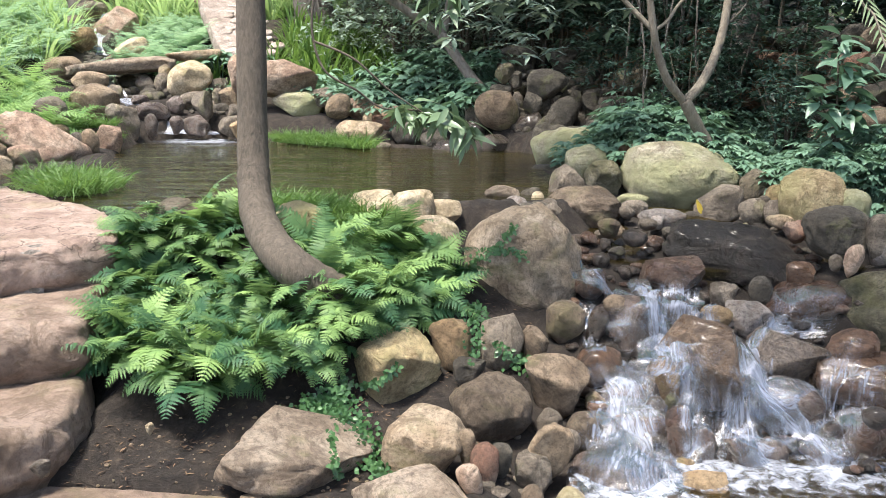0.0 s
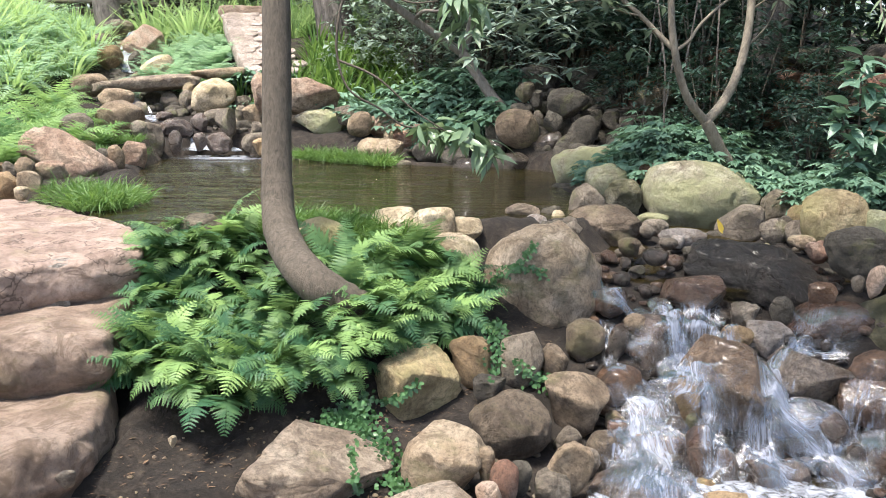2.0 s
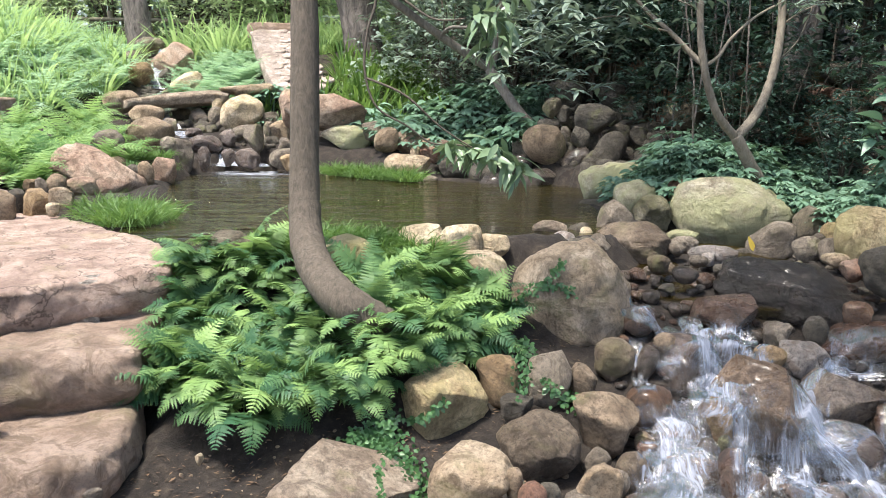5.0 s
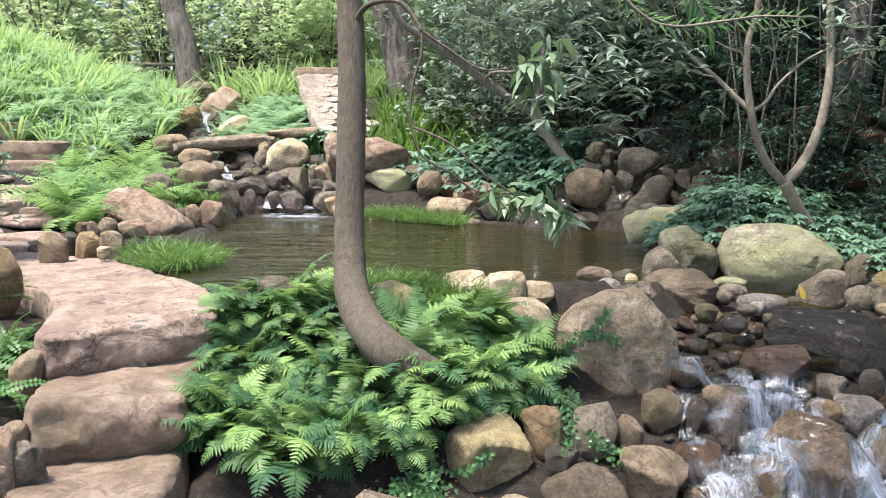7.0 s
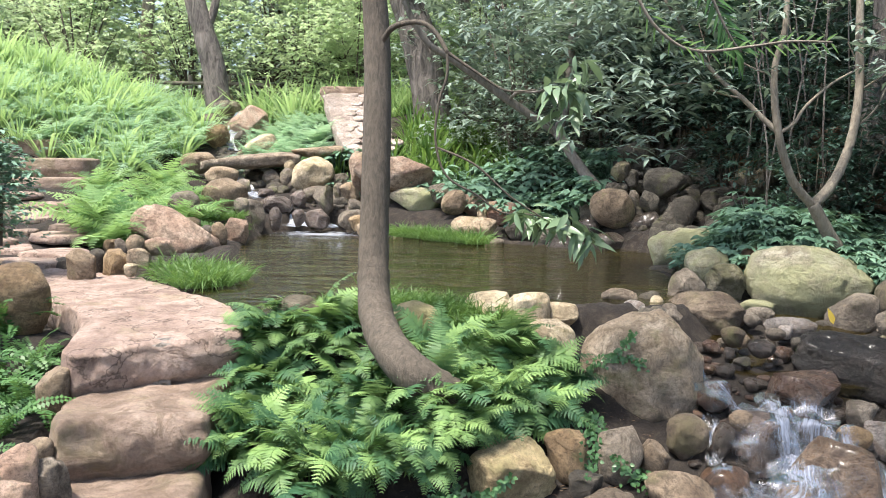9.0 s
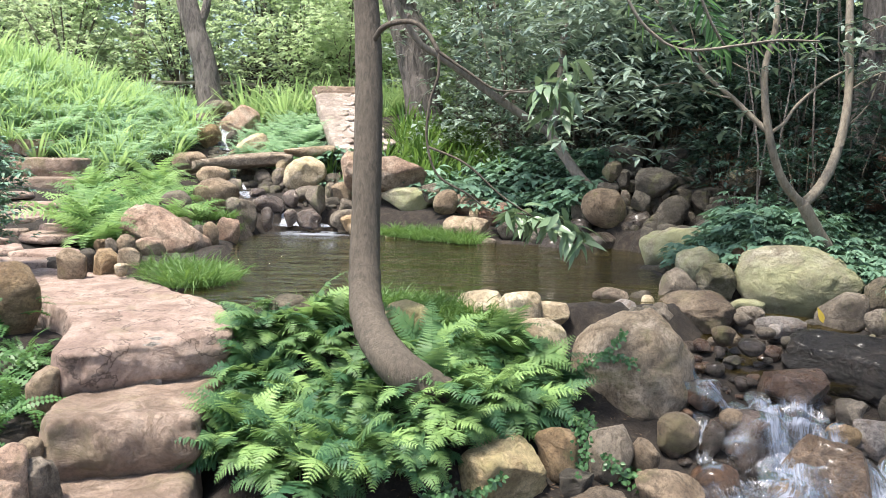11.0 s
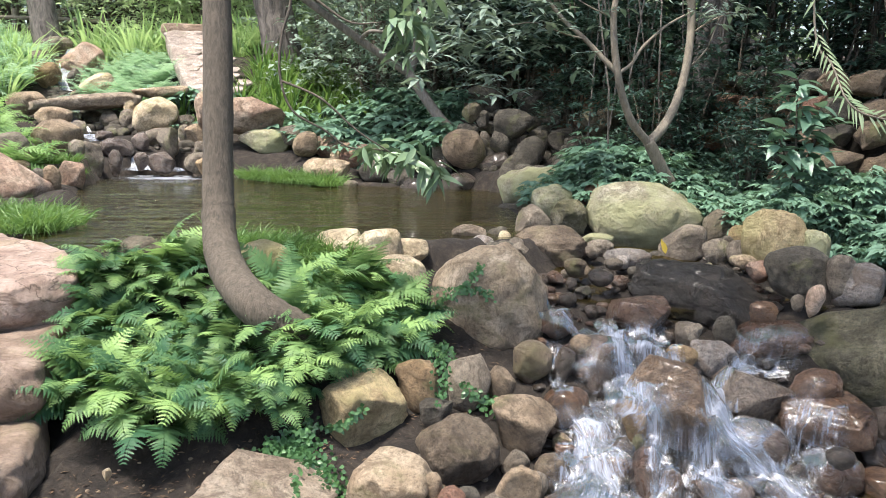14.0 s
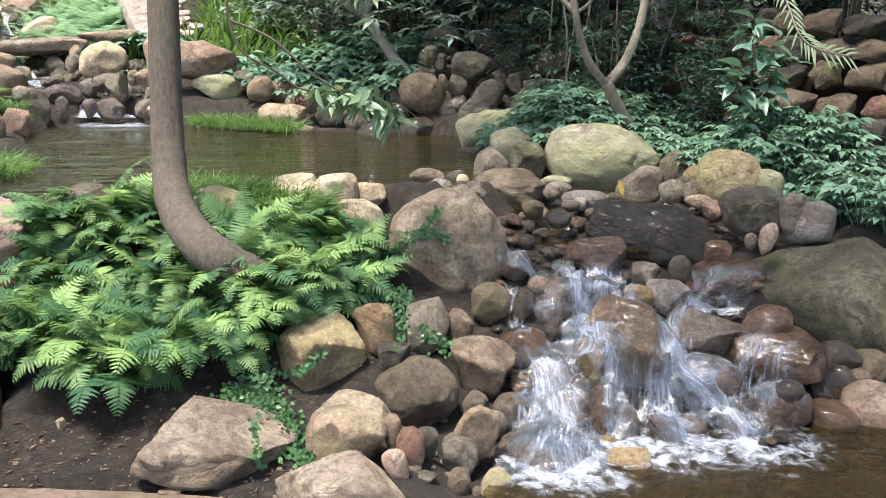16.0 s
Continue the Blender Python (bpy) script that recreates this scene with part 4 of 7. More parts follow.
for verts, faces in CASCADE_STONES:
    k = len(tv)
    tv += [tuple(v) for v in verts]
    tf += [[k + i for i in f] for f in faces]
tree_bvh = BVHTree.FromPolygons(tv, tf)

# ---- stone steps, landing slab and paved path ----
def slab_shape(outline, top, thick, round_r, seed, rough=0.008, under=0.0, fall=None, grain=13):
    """A stone with a free outline in plan, a worn top, rounded edges and an uneven side, undercut at its foot."""
    pts = np.array(outline, float)
    dense = []
    for a, b in zip(pts, np.roll(pts, -1, 0)):
        dense += [a + (b - a) * t for t in np.linspace(0, 1, grain)[:-1]]
    dense = np.array(dense)
    for _ in range(max(2, grain // 3)):
        dense = (np.roll(dense, 1, 0) + 2 * dense + np.roll(dense, -1, 0)) / 4
    c, n = dense.mean(0), len(dense)
    o = Vector(np.random.RandomState(seed).uniform(-20, 20, 3))
    loops = [(f, 0.0, 0.0) for f in ((0.12, 0.25, 0.38, 0.5, 0.61, 0.71, 0.80, 0.88, 0.95) if grain > 9 else (0.4, 0.75))]
    loops += [(None, round_r * (1 - math.sin(a)), round_r * (1 - math.cos(a))) for a in np.linspace(0, math.pi / 2, 6 if grain > 9 else 4)]
    for u in (np.linspace(0.1, 1, 11) if grain > 9 else (0.5, 1.0)):
        loops.append((None, under * smoothstep(0.45, 0.8, u) - 0.012 * math.sin(math.pi * min(1, u * 1.4)), round_r + (thick - round_r) * u))
    verts, start = [], []
    for f, inset, drop in loops:
        start.append(len(verts))
        for p in dense:
            d = p - c
            ln = np.linalg.norm(d)
            q = c + d * f * max(0.2, (ln - round_r * 1.02) / ln) if f is not None else c + d * max(0.05, (ln - inset) / ln)
            w = (noise.noise(Vector((q[0] * 5, q[1] * 5, drop * 9)) + o) + noise.noise(Vector((q[0] * 16, q[1] * 16, drop * 22)) + o) * 0.5 + noise.noise(Vector((q[0] * 40, q[1] * 40, drop * 40)) + o) * 0.2) * rough
            if f is None:
                v = Vector((q[0] * 4, q[1] * 4, drop * 7)) + o * 2
                q = q + d / ln * (noise.noise(v) * 1.6 + noise.noise(v * 3.1) * 0.8 + noise.noise(v * 8) * 0.3) * rough
            z = top - drop + w
            if fall is not None:
                z -= fall[1] * max(0.0, fall[0] - q[1])
            verts.append((q[0], q[1], z))
    verts.append((c[0], c[1], top))
    faces = [(len(verts) - 1, start[0] + k, start[0] + (k + 1) % n) for k in range(n)]
    for a, b in zip(start, start[1:]):
        faces += [(a + k, b + k, b + (k + 1) % n, a + (k + 1) % n) for k in range(n)]
    faces.append([start[-1] + k for k in range(n)][::-1])
    return verts, faces


def slab(name, outline, top, thick, round_r, seed, label, category="step", group="", kind="", parent=None, rough=0.008, mat="path", under=0.0, fall=None, grain=13):
    v, f = slab_shape(outline, top, thick, round_r, seed, rough, under, fall, grain)
    ob = new(name, mesh_from(name, v, f, STONE[mat]))
    if parent is not None:
        ob.parent = parent
        return ob
    return tagged(ob, label, category, group, kind)


landing = slab("landing_slab", LANDING, 0.63, 0.25, 0.028, 1, "broad cracked pinkish sandstone landing slab beside the pond", "slab", rough=0.016, mat="landing", under=0.03, fall=(3.65, 0.094), grain=21)
# a vertical joint filled with grey mortar in its front face
lv = []
for k, z in enumerate(np.linspace(0.60, 0.385, 12)):
    for j in range(6):
        a = (j - 2.5) * 0.017 * (1 + 0.35 * noise.noise((k * 0.7, j, 5)))
        lv.append((-1.655 + 0.85 * a, 3.262 + 0.45 * a + 0.016 - 0.008 * (1 - (j - 2.5) ** 2 / 6.25) + (0.06 if k == 0 else 0.0) + 0.003 * noise.noise((k * 1.3, j * 1.3, 2)), z))
MORTAR = stone("grey_mortar", (0.22, 0.19, 0.16), (0.32, 0.29, 0.25), (0.42, 0.38, 0.33), (0.16, 0.14, 0.11))
child("mortar_joint", mesh_from("mortar_joint", lv, [(k * 6 + j, k * 6 + j + 1, k * 6 + j + 7, k * 6 + j + 6) for k in range(11) for j in range(5)], MORTAR), landing, None, "grey mortar joint")
slab("stone_step", STEP_A,
     0.415, 0.30, 0.055, 2, "thick rounded tan sandstone garden step", "step", "garden steps", rough=0.018, under=0.045, grain=19)
slab("stone_step", STEP_B,
     0.192, 0.30, 0.05, 3, "thick rounded tan sandstone garden step", "step", "garden steps", rough=0.018, under=0.04, grain=19)
slab("path_slab", PATH_SLAB,
     -0.045, 0.12, 0.02, 4, "wide pinkish paving slab dusted with soil", "slab", rough=0.006)
slab("stone_step", [(-5.95, 8.6), (-5.0, 8.5), (-4.75, 8.3), (-4.75, 8.0), (-5.3, 7.8), (-6.0, 7.9)], 1.14, 0.22, 0.03, 5, "rough tan sandstone step in the upper path", "step", "upper steps")
slab("stone_step", [(-6.3, 9.0), (-5.3, 8.9), (-5.0, 8.75), (-5.05, 8.45), (-5.6, 8.3), (-6.4, 8.4)], 1.34, 0.22, 0.03, 6, "rough tan sandstone step in the upper path", "step", "upper steps")
slab("stone_step", [(-6.9, 9.5), (-6.0, 9.4), (-5.7, 9.2), (-5.75, 8.9), (-6.2, 8.8), (-7.0, 8.9)], 1.55, 0.24, 0.03, 7, "rough tan sandstone step in the upper path", "step", "upper steps")
slab("stone_step", [(-3.45, 12.2), (-2.85, 12.2), (-2.65, 12.0), (-2.75, 11.82), (-3.4, 11.85)], 2.41, 0.20, 0.04, 8, "tan sandstone step at the top of the paved ramp", "step", "hill steps")
# flagstones of the left path and of the pale ramp up the hill
rs = np.random.RandomState(5)
side_path = tagged(new("side_path"), "path of irregular flat tan flagstones beside the fern bank", "path", kind="structure")
for i in range(6):
    for j in range(3):
        cx, cy = -3.80 - 0.22 * i + 0.46 * (j - 1) + rs.uniform(-.08, .08) + 0.16 * (i % 2), 5.2 + 0.43 * i + rs.uniform(-.08, .08) - 0.12 * (j - 1)
        poly = [(cx + r * math.cos(a), cy + 0.85 * r * math.sin(a)) for a, r in ((k * 1.2566 + rs.uniform(-.3, .3), rs.uniform(.23, .34)) for k in range(5))]
        slab("flagstone", poly, max(0.64 + 0.06 * i, gz(cx, cy) + 0.012) + rs.uniform(-.012, .012), 0.06, 0.018, 20 + i * 4 + j, "", parent=side_path, rough=0.010, mat="landing", grain=6)
ramp_path = tagged(new("ramp_path"), "pale paved stone ramp climbing between plants", "path", kind="structure")
for i in range(11):
    for j in range(4):
        cx, cy = -2.26 - 0.072 * i + 0.165 * (j - 1.5) + rs.uniform(-.03, .03) + 0.08 * (i % 2), 10.05 + 0.170 * i + rs.uniform(-.04, .04)
        poly = [(r * math.cos(a), 0.9 * r * math.sin(a)) for a, r in ((k * 1.2566 + rs.uniform(-.25, .25), rs.uniform(.085, .115)) for k in range(5))]
        v, f = slab_shape(poly, 0.0, 0.03, 0.008, 80 + i * 4 + j, 0.006, grain=4)
        child("paving_stone", mesh_from("paving_stone", v, f, STONE["paving"]), ramp_path, pose(cx, cy, 1.50 + (cy - 10.05) * 0.445 + 0.026 + rs.uniform(-.006, .006), 24, 0, 0))
v, f = slab_shape([(-0.40, -1.05), (0.30, -1.0), (0.26, 1.05), (-0.42, 1.0)], 0.0, 0.16, 0.03, 140, 0.012)
child("ramp_bed", mesh_from("ramp_bed", v, f, STONE["paving"]), ramp_path, pose(-2.57, 10.98, 1.900, 24, 0, 23))

# ---- plants ----
class Leaves:
    """Gathers blades and leaves into one mesh."""

    def __init__(self):
        self.v, self.f = [], []

    def blade(self, base, d, up, length, width, segs=4, droop=0.3, fold=0.25, shape=0.5):
        base, d, up = np.array(base, float), np.array(d, float), np.array(up, float)
        d = d / np.linalg.norm(d)
        side = np.cross(d, up)
        side /= np.linalg.norm(side) + 1e-9
        n = np.cross(side, d)
        k0 = len(self.v)
        for k in range(segs + 1):
            s = k / segs
            w = width / 2 * max(0.04, (math.sin(math.pi * min(1, s ** (shape * 1.4))) if shape < 1 else (1 - s ** 2)))
            p = base + d * length * s + np.array((0, 0, -1)) * droop * length * s * s
            self.v += [p - side * w + n * fold * w, p, p + side * w + n * fold * w]
        for k in range(segs):
            a = k0 + 3 * k
            self.f += [(a, a + 1, a + 4, a + 3), (a + 1, a + 2, a + 5, a + 4)]

    def rhomb(self, base, d, side, length, width):
        k = len(self.v)
        b, d, side = np.array(base), np.array(d), np.array(side)
        self.v += [b, b + d * length * 0.42 + side * width * 0.5, b + d * length, b + d * length * 0.42 - side * width * 0.5]
        self.f.append((k, k + 1, k + 2, k + 3))

    def toothed(self, base, d, side, up, length, half, teeth, rs):
        """A tapering leaflet with deeply cut edges."""
        k0 = len(self.v)
        mids = []
        for j in range(teeth + 1):
            t = j / teeth
            mids.append(base + d * length * t - np.array((0, 0, 0.16)) * length * t * t)
        self.v += mids
        for sg in (-1, 1):
            notch0 = k0
            for j in range(teeth):
                t = (j + 0.5) / teeth
                w = half * (1 - t) ** 0.75 * rs.uniform(0.85, 1.15)
                tip = mids[j] + (mids[j + 1] - mids[j]) * 1.05 + side * sg * w + up * rs.uniform(-0.25, 0.1) * w
                nt = mids[j + 1] + side * sg * w * 0.30
                k = len(self.v)
                self.v += [tip, nt]
                a = [k0 + j, k0 + j + 1, k + 1, k] if j == 0 else [k0 + j, k0 + j + 1, k + 1, k, notch0]
                self.f.append(a if sg > 0 else a[::-1])
                notch0 = k + 1

    def tube(self, pts, radii, sides=6):
        pts = [np.array(p, float) for p in pts]
        k0 = len(self.v)
        for i, p in enumerate(pts):
            d = pts[min(i + 1, len(pts) - 1)] - pts[max(i - 1, 0)]
            d /= np.linalg.norm(d) + 1e-9
            a = np.cross(d, (0.31, 0.12, 0.94) if abs(d[2]) < 0.9 else (1, 0, 0))
            a /= np.linalg.norm(a)
            b = np.cross(d, a)
            for k in range(sides):
                t = 2 * math.pi * k / sides
                self.v.append(p + radii[i] * (math.cos(t) * a + math.sin(t) * b))
        for i in range(len(pts) - 1):
            for k in range(sides):
                q = k0 + i * sides
                self.f.append((q + k, q + (k + 1) % sides, q + sides + (k + 1) % sides, q + sides + k))
        self.f.append([k0 + (len(pts) - 1) * sides + k for k in range(sides)])

    def mesh(self, name, mat):
        return mesh_from(name, self.v, self.f, mat)


def frond(lv, length, width, rise, bend, rs, fine=True, at=None, yaw=0.0):
    """A fern frond that grows along +y, arching up and over; fine ones are twice divided."""
    o = np.zeros(3) if at is None else np.array(at, float)
    cy, sy = math.cos(yaw), math.sin(yaw)

    def turn(p):
        return o + np.array((p[0] * cy - p[1] * sy, p[0] * sy + p[1] * cy, p[2]))

    def turn_d(p):
        return np.array((p[0] * cy - p[1] * sy, p[0] * sy + p[1] * cy, p[2]))

    n = (23 if fine == 2 else 19) if fine else 22
    pts, dirs, p = [], [], np.zeros(3)
    for k in range(n + 1):
        a = rise - bend * (k / n) ** 1.3
        d = np.array((0, math.cos(a), math.sin(a)))
        pts.append(p.copy())
        dirs.append(d)
        p = p + d * length / n
    lv.tube([turn(q) for q in pts[::3]], [0.0028 * (1 - 0.8 * k / n) for k in range(0, n + 1, 3)], 3)
    for k in range((6 if fine == 2 else 2) if fine else 1, n + 1):
        s = k / n
        size = width * (1 - s) ** 0.85 * min(1, (s + 0.20) / 0.36) + 0.012 if fine else width * min(1, s / 0.15 + 0.35) * (1 - s) ** 0.45 + 0.01
        if fine == 2:
            size = width * (1 - (k - 6) / (n - 5)) ** 0.9 + 0.006
        d, q = dirs[k], pts[k]
        up = np.array((0, -d[2], d[1]))
        for sg in (-1, 1):
            fw = rs.uniform(0.30, 0.55) if fine else rs.uniform(0.1, 0.25)
            e = np.array((sg, 0, 0)) + d * fw + up * rs.uniform(-0.25, 0.2)
            e /= np.linalg.norm(e)
            sd = np.cross(e, up)
            sd /= np.linalg.norm(sd)
            if not fine:
                lv.rhomb(turn(q), turn_d(e), turn_d(sd), size, length / n * 1.05)
                continue
            if fine == 2:
                lv.toothed(turn(q), turn_d(e), turn_d(sd), turn_d(up), size, size * rs.uniform(0.16, 0.22) + 0.003, max(4, int(size / 0.009)), rs)
                continue
            lv.toothed(turn(q), turn_d(e), turn_d(sd), turn_d(up), size, size * 0.135 + 0.006, max(3, int(10 * size / width + 0.5)), rs)


def frond_set(name, mat, length, width, fine, count, seed):
    rs = np.random.RandomState(seed)
    out = []
    for k in range(count):
        lv = Leaves()
        frond(lv, length * rs.uniform(0.85, 1.15), width * rs.uniform(0.85, 1.15), rs.uniform(0.8, 1.35), rs.uniform(1.2, 2.3), rs, fine)
        out.append(lv.mesh(name, mat))
    return out


def fern(x, y, fronds, count, rs, label, group, size=1.0, z=None, tilt=(-20, 26)):
    base = new("fern")
    base.matrix_world = pose(x, y, (gz(x, y) if z is None else z) - 0.01, 0, 0, rs.uniform(0, 360))
    tagged(base, label, "fern", group)
    for k in range(count):
        s = size * rs.uniform(0.72, 1.12)
        m = pose(0, 0, 0, 0, 0, 360 * (k + rs.uniform(-0.3, 0.3)) / count) @ pose(0, 0.012, 0, rs.uniform(*tilt), rs.uniform(-28, 28), 0) @ Matrix.Diagonal((s, s, s, 1))
        child("frond", fronds[rs.randint(len(fronds))], base, m)
    return base


def spread(poly, gap, rs, count, clear=0.6):
    """Places strewn over a piece of the plan, kept off the boulders."""
    poly, got = np.array(poly, float), []
    lo, hi = poly.min(0), poly.max(0)
    for _ in range(count * 60):
        p = rs.uniform(lo, hi)
        inside = False
        for (ax, ay), (bx, by) in zip(poly, np.roll(poly, -1, 0)):
            if (ay > p[1]) != (by > p[1]) and p[0] < (bx - ax) * (p[1] - ay) / (by - ay) + ax:
                inside = not inside
        if not inside or any(np.hypot(*(p - q)) < gap for q in got):
            continue
        if any(math.hypot(p[0] - r[0], p[1] - r[1]) < clear * 0.5 * r[3] for r in ROCKS):
            continue
        got.append(p)
        if len(got) >= count:
            break
    return got


prs = np.random.RandomState(11)
# the fern bed round the curved tree
FRONDS = frond_set("frond", FERN, 0.36, 0.105, 2, 10, 1)
bed = [(-0.50, 3.02), (-0.40, 3.12), (-0.55, 3.10), (-0.55, 3.64), (-0.36, 3.72), (-0.20, 3.74), (-0.06, 3.66), (-0.2, 3.34), (-1.20, 3.0), (-0.9, 2.88), (-0.7, 3.3), (-1.22, 3.24), (-1.26, 3.60), (-1.12, 3.72), (-1.18, 3.02), (-1.22, 3.42), (-1.0, 3.32), (-0.98, 3.08), (-1.02, 2.92), (-0.80, 3.18), (-0.78, 2.96), (-0.62, 3.05), (-0.70, 3.00),
       (-1.05, 3.58), (-0.86, 3.42), (-0.42, 3.24), (-0.48, 3.30), (-0.32, 3.26), (-0.20, 3.42), (-0.17, 3.46), (-0.06, 3.50), (-0.30, 3.55), (-0.12, 3.62), (-0.48, 3.52)]
for x, y in bed:
    y += 0.05 if y < 3.1 else 0.0
    fern(x, y, FRONDS, 30, prs, "bushy light green lacy fern in the bed round the curved tree", "ferns round the curved tree", prs.uniform(0.72, 1.05))
# sword ferns beside the steps
SWORD = frond_set("frond", FERN_DARK, 0.46, 0.055, False, 5, 2)
for x, y, s in ((-2.16, 3.10, 0.75), (-2.14, 2.88, 0.7), (-2.12, 2.66, 0.6), (-2.45, 3.3, 1.0), (-2.5, 2.9, 1.0), (-2.35, 2.6, 0.8), (-2.30, 3.42, 0.7), (-2.56, 3.60, 0.8), (-2.75, 3.85, 0.8)):
    fern(x, y, SWORD, 15, prs, "dark green sword fern beside the stone steps", "sword ferns beside the steps", s)
# arching ferns on the stony bank
BANKF = frond_set("frond", FERN_BANK, 0.52, 0.13, True, 4, 3)
for x, y, s in ((-3.42, 6.05, 1.1), (-3.70, 6.25, 1.35), (-3.3, 6.4, 1.1), (-3.55, 6.55, 1.3), (-3.25, 6.75, 1.1), (-3.45, 7.0, 1.15), (-3.15, 7.1, 0.9), (-3.9, 7.6, 1.0), (-3.65, 7.9, 0.95), (-4.2, 7.3, 1.0), (-4.0, 8.3, 1.0), (-4.5, 7.9, 1.1), (-3.85, 6.9, 1.0), (-4.3, 8.8, 1.1)):
    fern(x, y, BANKF, 18, prs, "green arching fern on the rocky bank", "ferns on the stony bank", s)


def grass_mesh(seed, radius, height, count, width=0.0065):
    rs, lv = np.random.RandomState(seed), Leaves()
    for k in range(count):
        a, r = rs.uniform(0, 6.283), radius * math.sqrt(rs.uniform(0, 1))
        b = np.array((r * math.cos(a), r * math.sin(a), -0.01))
        out = np.array((math.cos(a) * rs.uniform(0.1, 0.9) + rs.uniform(-.3, .3), math.sin(a) * rs.uniform(0.1, 0.9) + rs.uniform(-.3, .3), 1.0))
        lv.blade(b, out, (rs.uniform(-1, 1), rs.uniform(-1, 1), 0.2), height * rs.uniform(0.7, 1.25), width * rs.uniform(0.7, 1.2), 4, rs.uniform(0.35, 1.0), 0.3, 1.0)
    return lv.mesh("grass_clump", GRASS)


TUFTS = [grass_mesh(k, 0.095, 0.19, 230, 0.0055) for k in range(4)]
def grass(x, y, z, s, where):
    ob = new("grass_clump", TUFTS[prs.randint(4)])
    ob.matrix_world = pose(x, y, z, 0, 0, prs.uniform(0, 360)) @ Matrix.Diagonal((s, s, s * prs.uniform(0.85, 1.1), 1))
    tagged(ob, f"fine bright green mondo grass clump {where}", "grass", "mondo grass clumps")


for x, y in ((-2.30, 4.80), (-2.18, 4.70), (-2.10, 4.62), (-2.06, 4.78), (-2.22, 4.92), (-2.12, 4.88), (-2.36, 4.95), (-2.26, 5.05), (-2.45, 5.02), (-2.40, 5.15), (-2.16, 5.02), (-2.02, 4.68), (-2.0, 4.88), (-2.52, 5.15)):
    grass(x, y, 0.63, 1.3, "at the pond edge")
for x, y in ((-2.98, 7.15), (-2.88, 7.25), (-3.08, 7.3), (-2.95, 7.4)):
    grass(x, y, gz(x, y) + 0.03, 0.95, "among the bank stones")
for k in range(12):
    grass(-1.55 + 0.075 * k, 8.22 - 0.055 * k + prs.uniform(-.06, .1), 0.63, 1.3, "on the far pond shore")
for k in range(24):
    x = -1.25 + 0.042 * k + prs.uniform(-.03, .03)
    y = 4.0 + prs.uniform(-.14, .14)
    grass(x, y, max(0.58, gz(x, y)), prs.uniform(0.9, 1.25), "on the near pond shore")


def cover_mesh(seed, mat, leaves=16, radius=0.15, height=0.20, lobes=5, size=0.075, wide=0.5):
    """A low plant of lobed leaves on thin stems."""
    rs, lv = np.random.RandomState(seed), Leaves()
    for k in range(leaves):
        a, r = rs.uniform(0, 6.283), radius * math.sqrt(rs.uniform(0.02, 1))
        tip = np.array((r * math.cos(a), r * math.sin(a), height * rs.uniform(0.5, 1.0)))
        lv.tube([(tip[0] * 0.3, tip[1] * 0.3, 0), tip * (0.7, 0.7, 0.7), tip], [0.003, 0.0025, 0.002], 3)
        heading = a + rs.uniform(-.7, .7)
        nrm = np.array((rs.uniform(-.45, .45), rs.uniform(-.55, .25), 1.0))
        for j in range(lobes):
            g = heading + (j - (lobes - 1) / 2) * (0.62 if lobes > 3 else 0.75)
            d = np.array((math.cos(g), math.sin(g), rs.uniform(-.15, .2)))
            ln = size * (1.25 - 0.14 * abs(j - (lobes - 1) / 2)) * rs.uniform(0.85, 1.15)
            lv.blade(tip, d, nrm, ln, ln * wide, 3, 0.3, 0.2, 0.5)
    return lv.mesh("ground_cover_plant", mat)


COVER = [cover_mesh(k, GLOSSY, 28, 0.17, 0.23, 5, 0.060, 0.46) for k in range(5)]
COVER_FAR = [cover_mesh(20 + k, GLOSSY, 18, 0.20, 0.26, 3, 0.095, 0.55) for k in range(4)]
def cover(meshes, spots, label, group, s0=0.85, s1=1.2):
    for x, y in spots:
        ob = new("ground_cover_plant", meshes[prs.randint(len(meshes))])
        s = prs.uniform(s0, s1)
        ob.matrix_world = pose(x, y, gz(x, y) - 0.01, 0, 0, prs.uniform(0, 360)) @ Matrix.Diagonal((s, s, s, 1))
        tagged(ob, label, "plant", group)


cover(COVER, spread([(0.95, 5.75), (1.25, 5.5), (1.65, 5.45), (1.95, 5.1), (2.05, 4.75), (2.25, 4.55), (2.75, 4.55), (3.0, 5.0), (2.5, 5.4), (2.1, 6.2), (1.5, 6.9), (1.0, 6.6)], 0.13, prs, 95),
      "dark green lobed-leaf ground cover under the forked tree", "ground cover under the forked tree", 0.95, 1.3)
cover(COVER, spread([(1.15, 6.5), (1.6, 6.0), (2.1, 5.6), (2.6, 5.3), (2.7, 6.0), (2.2, 6.8), (1.5, 7.2)], 0.15, prs, 60), "tall dark green ground cover behind the forked tree", "ground cover under the forked tree", 1.1, 1.5)
cover(COVER, spread([(2.25, 4.25), (2.5, 3.9), (3.0, 3.9), (3.1, 4.5), (2.6, 4.6)], 0.13, prs, 16), "dark green ground cover with lobed leaves by the boulders", "ground cover under the forked tree", 0.9, 1.25)
cover(COVER_FAR, spread([(-1.45, 9.0), (-.55, 8.25), (.1, 8.1), (.5, 8.5), (.6, 9.3), (.2, 10.0), (-.9, 10.2), (-1.7, 9.5)], 0.17, prs, 90),
      "dark green ivy-like ground cover on the far bank", "ground cover on the far bank", 0.9, 1.3)


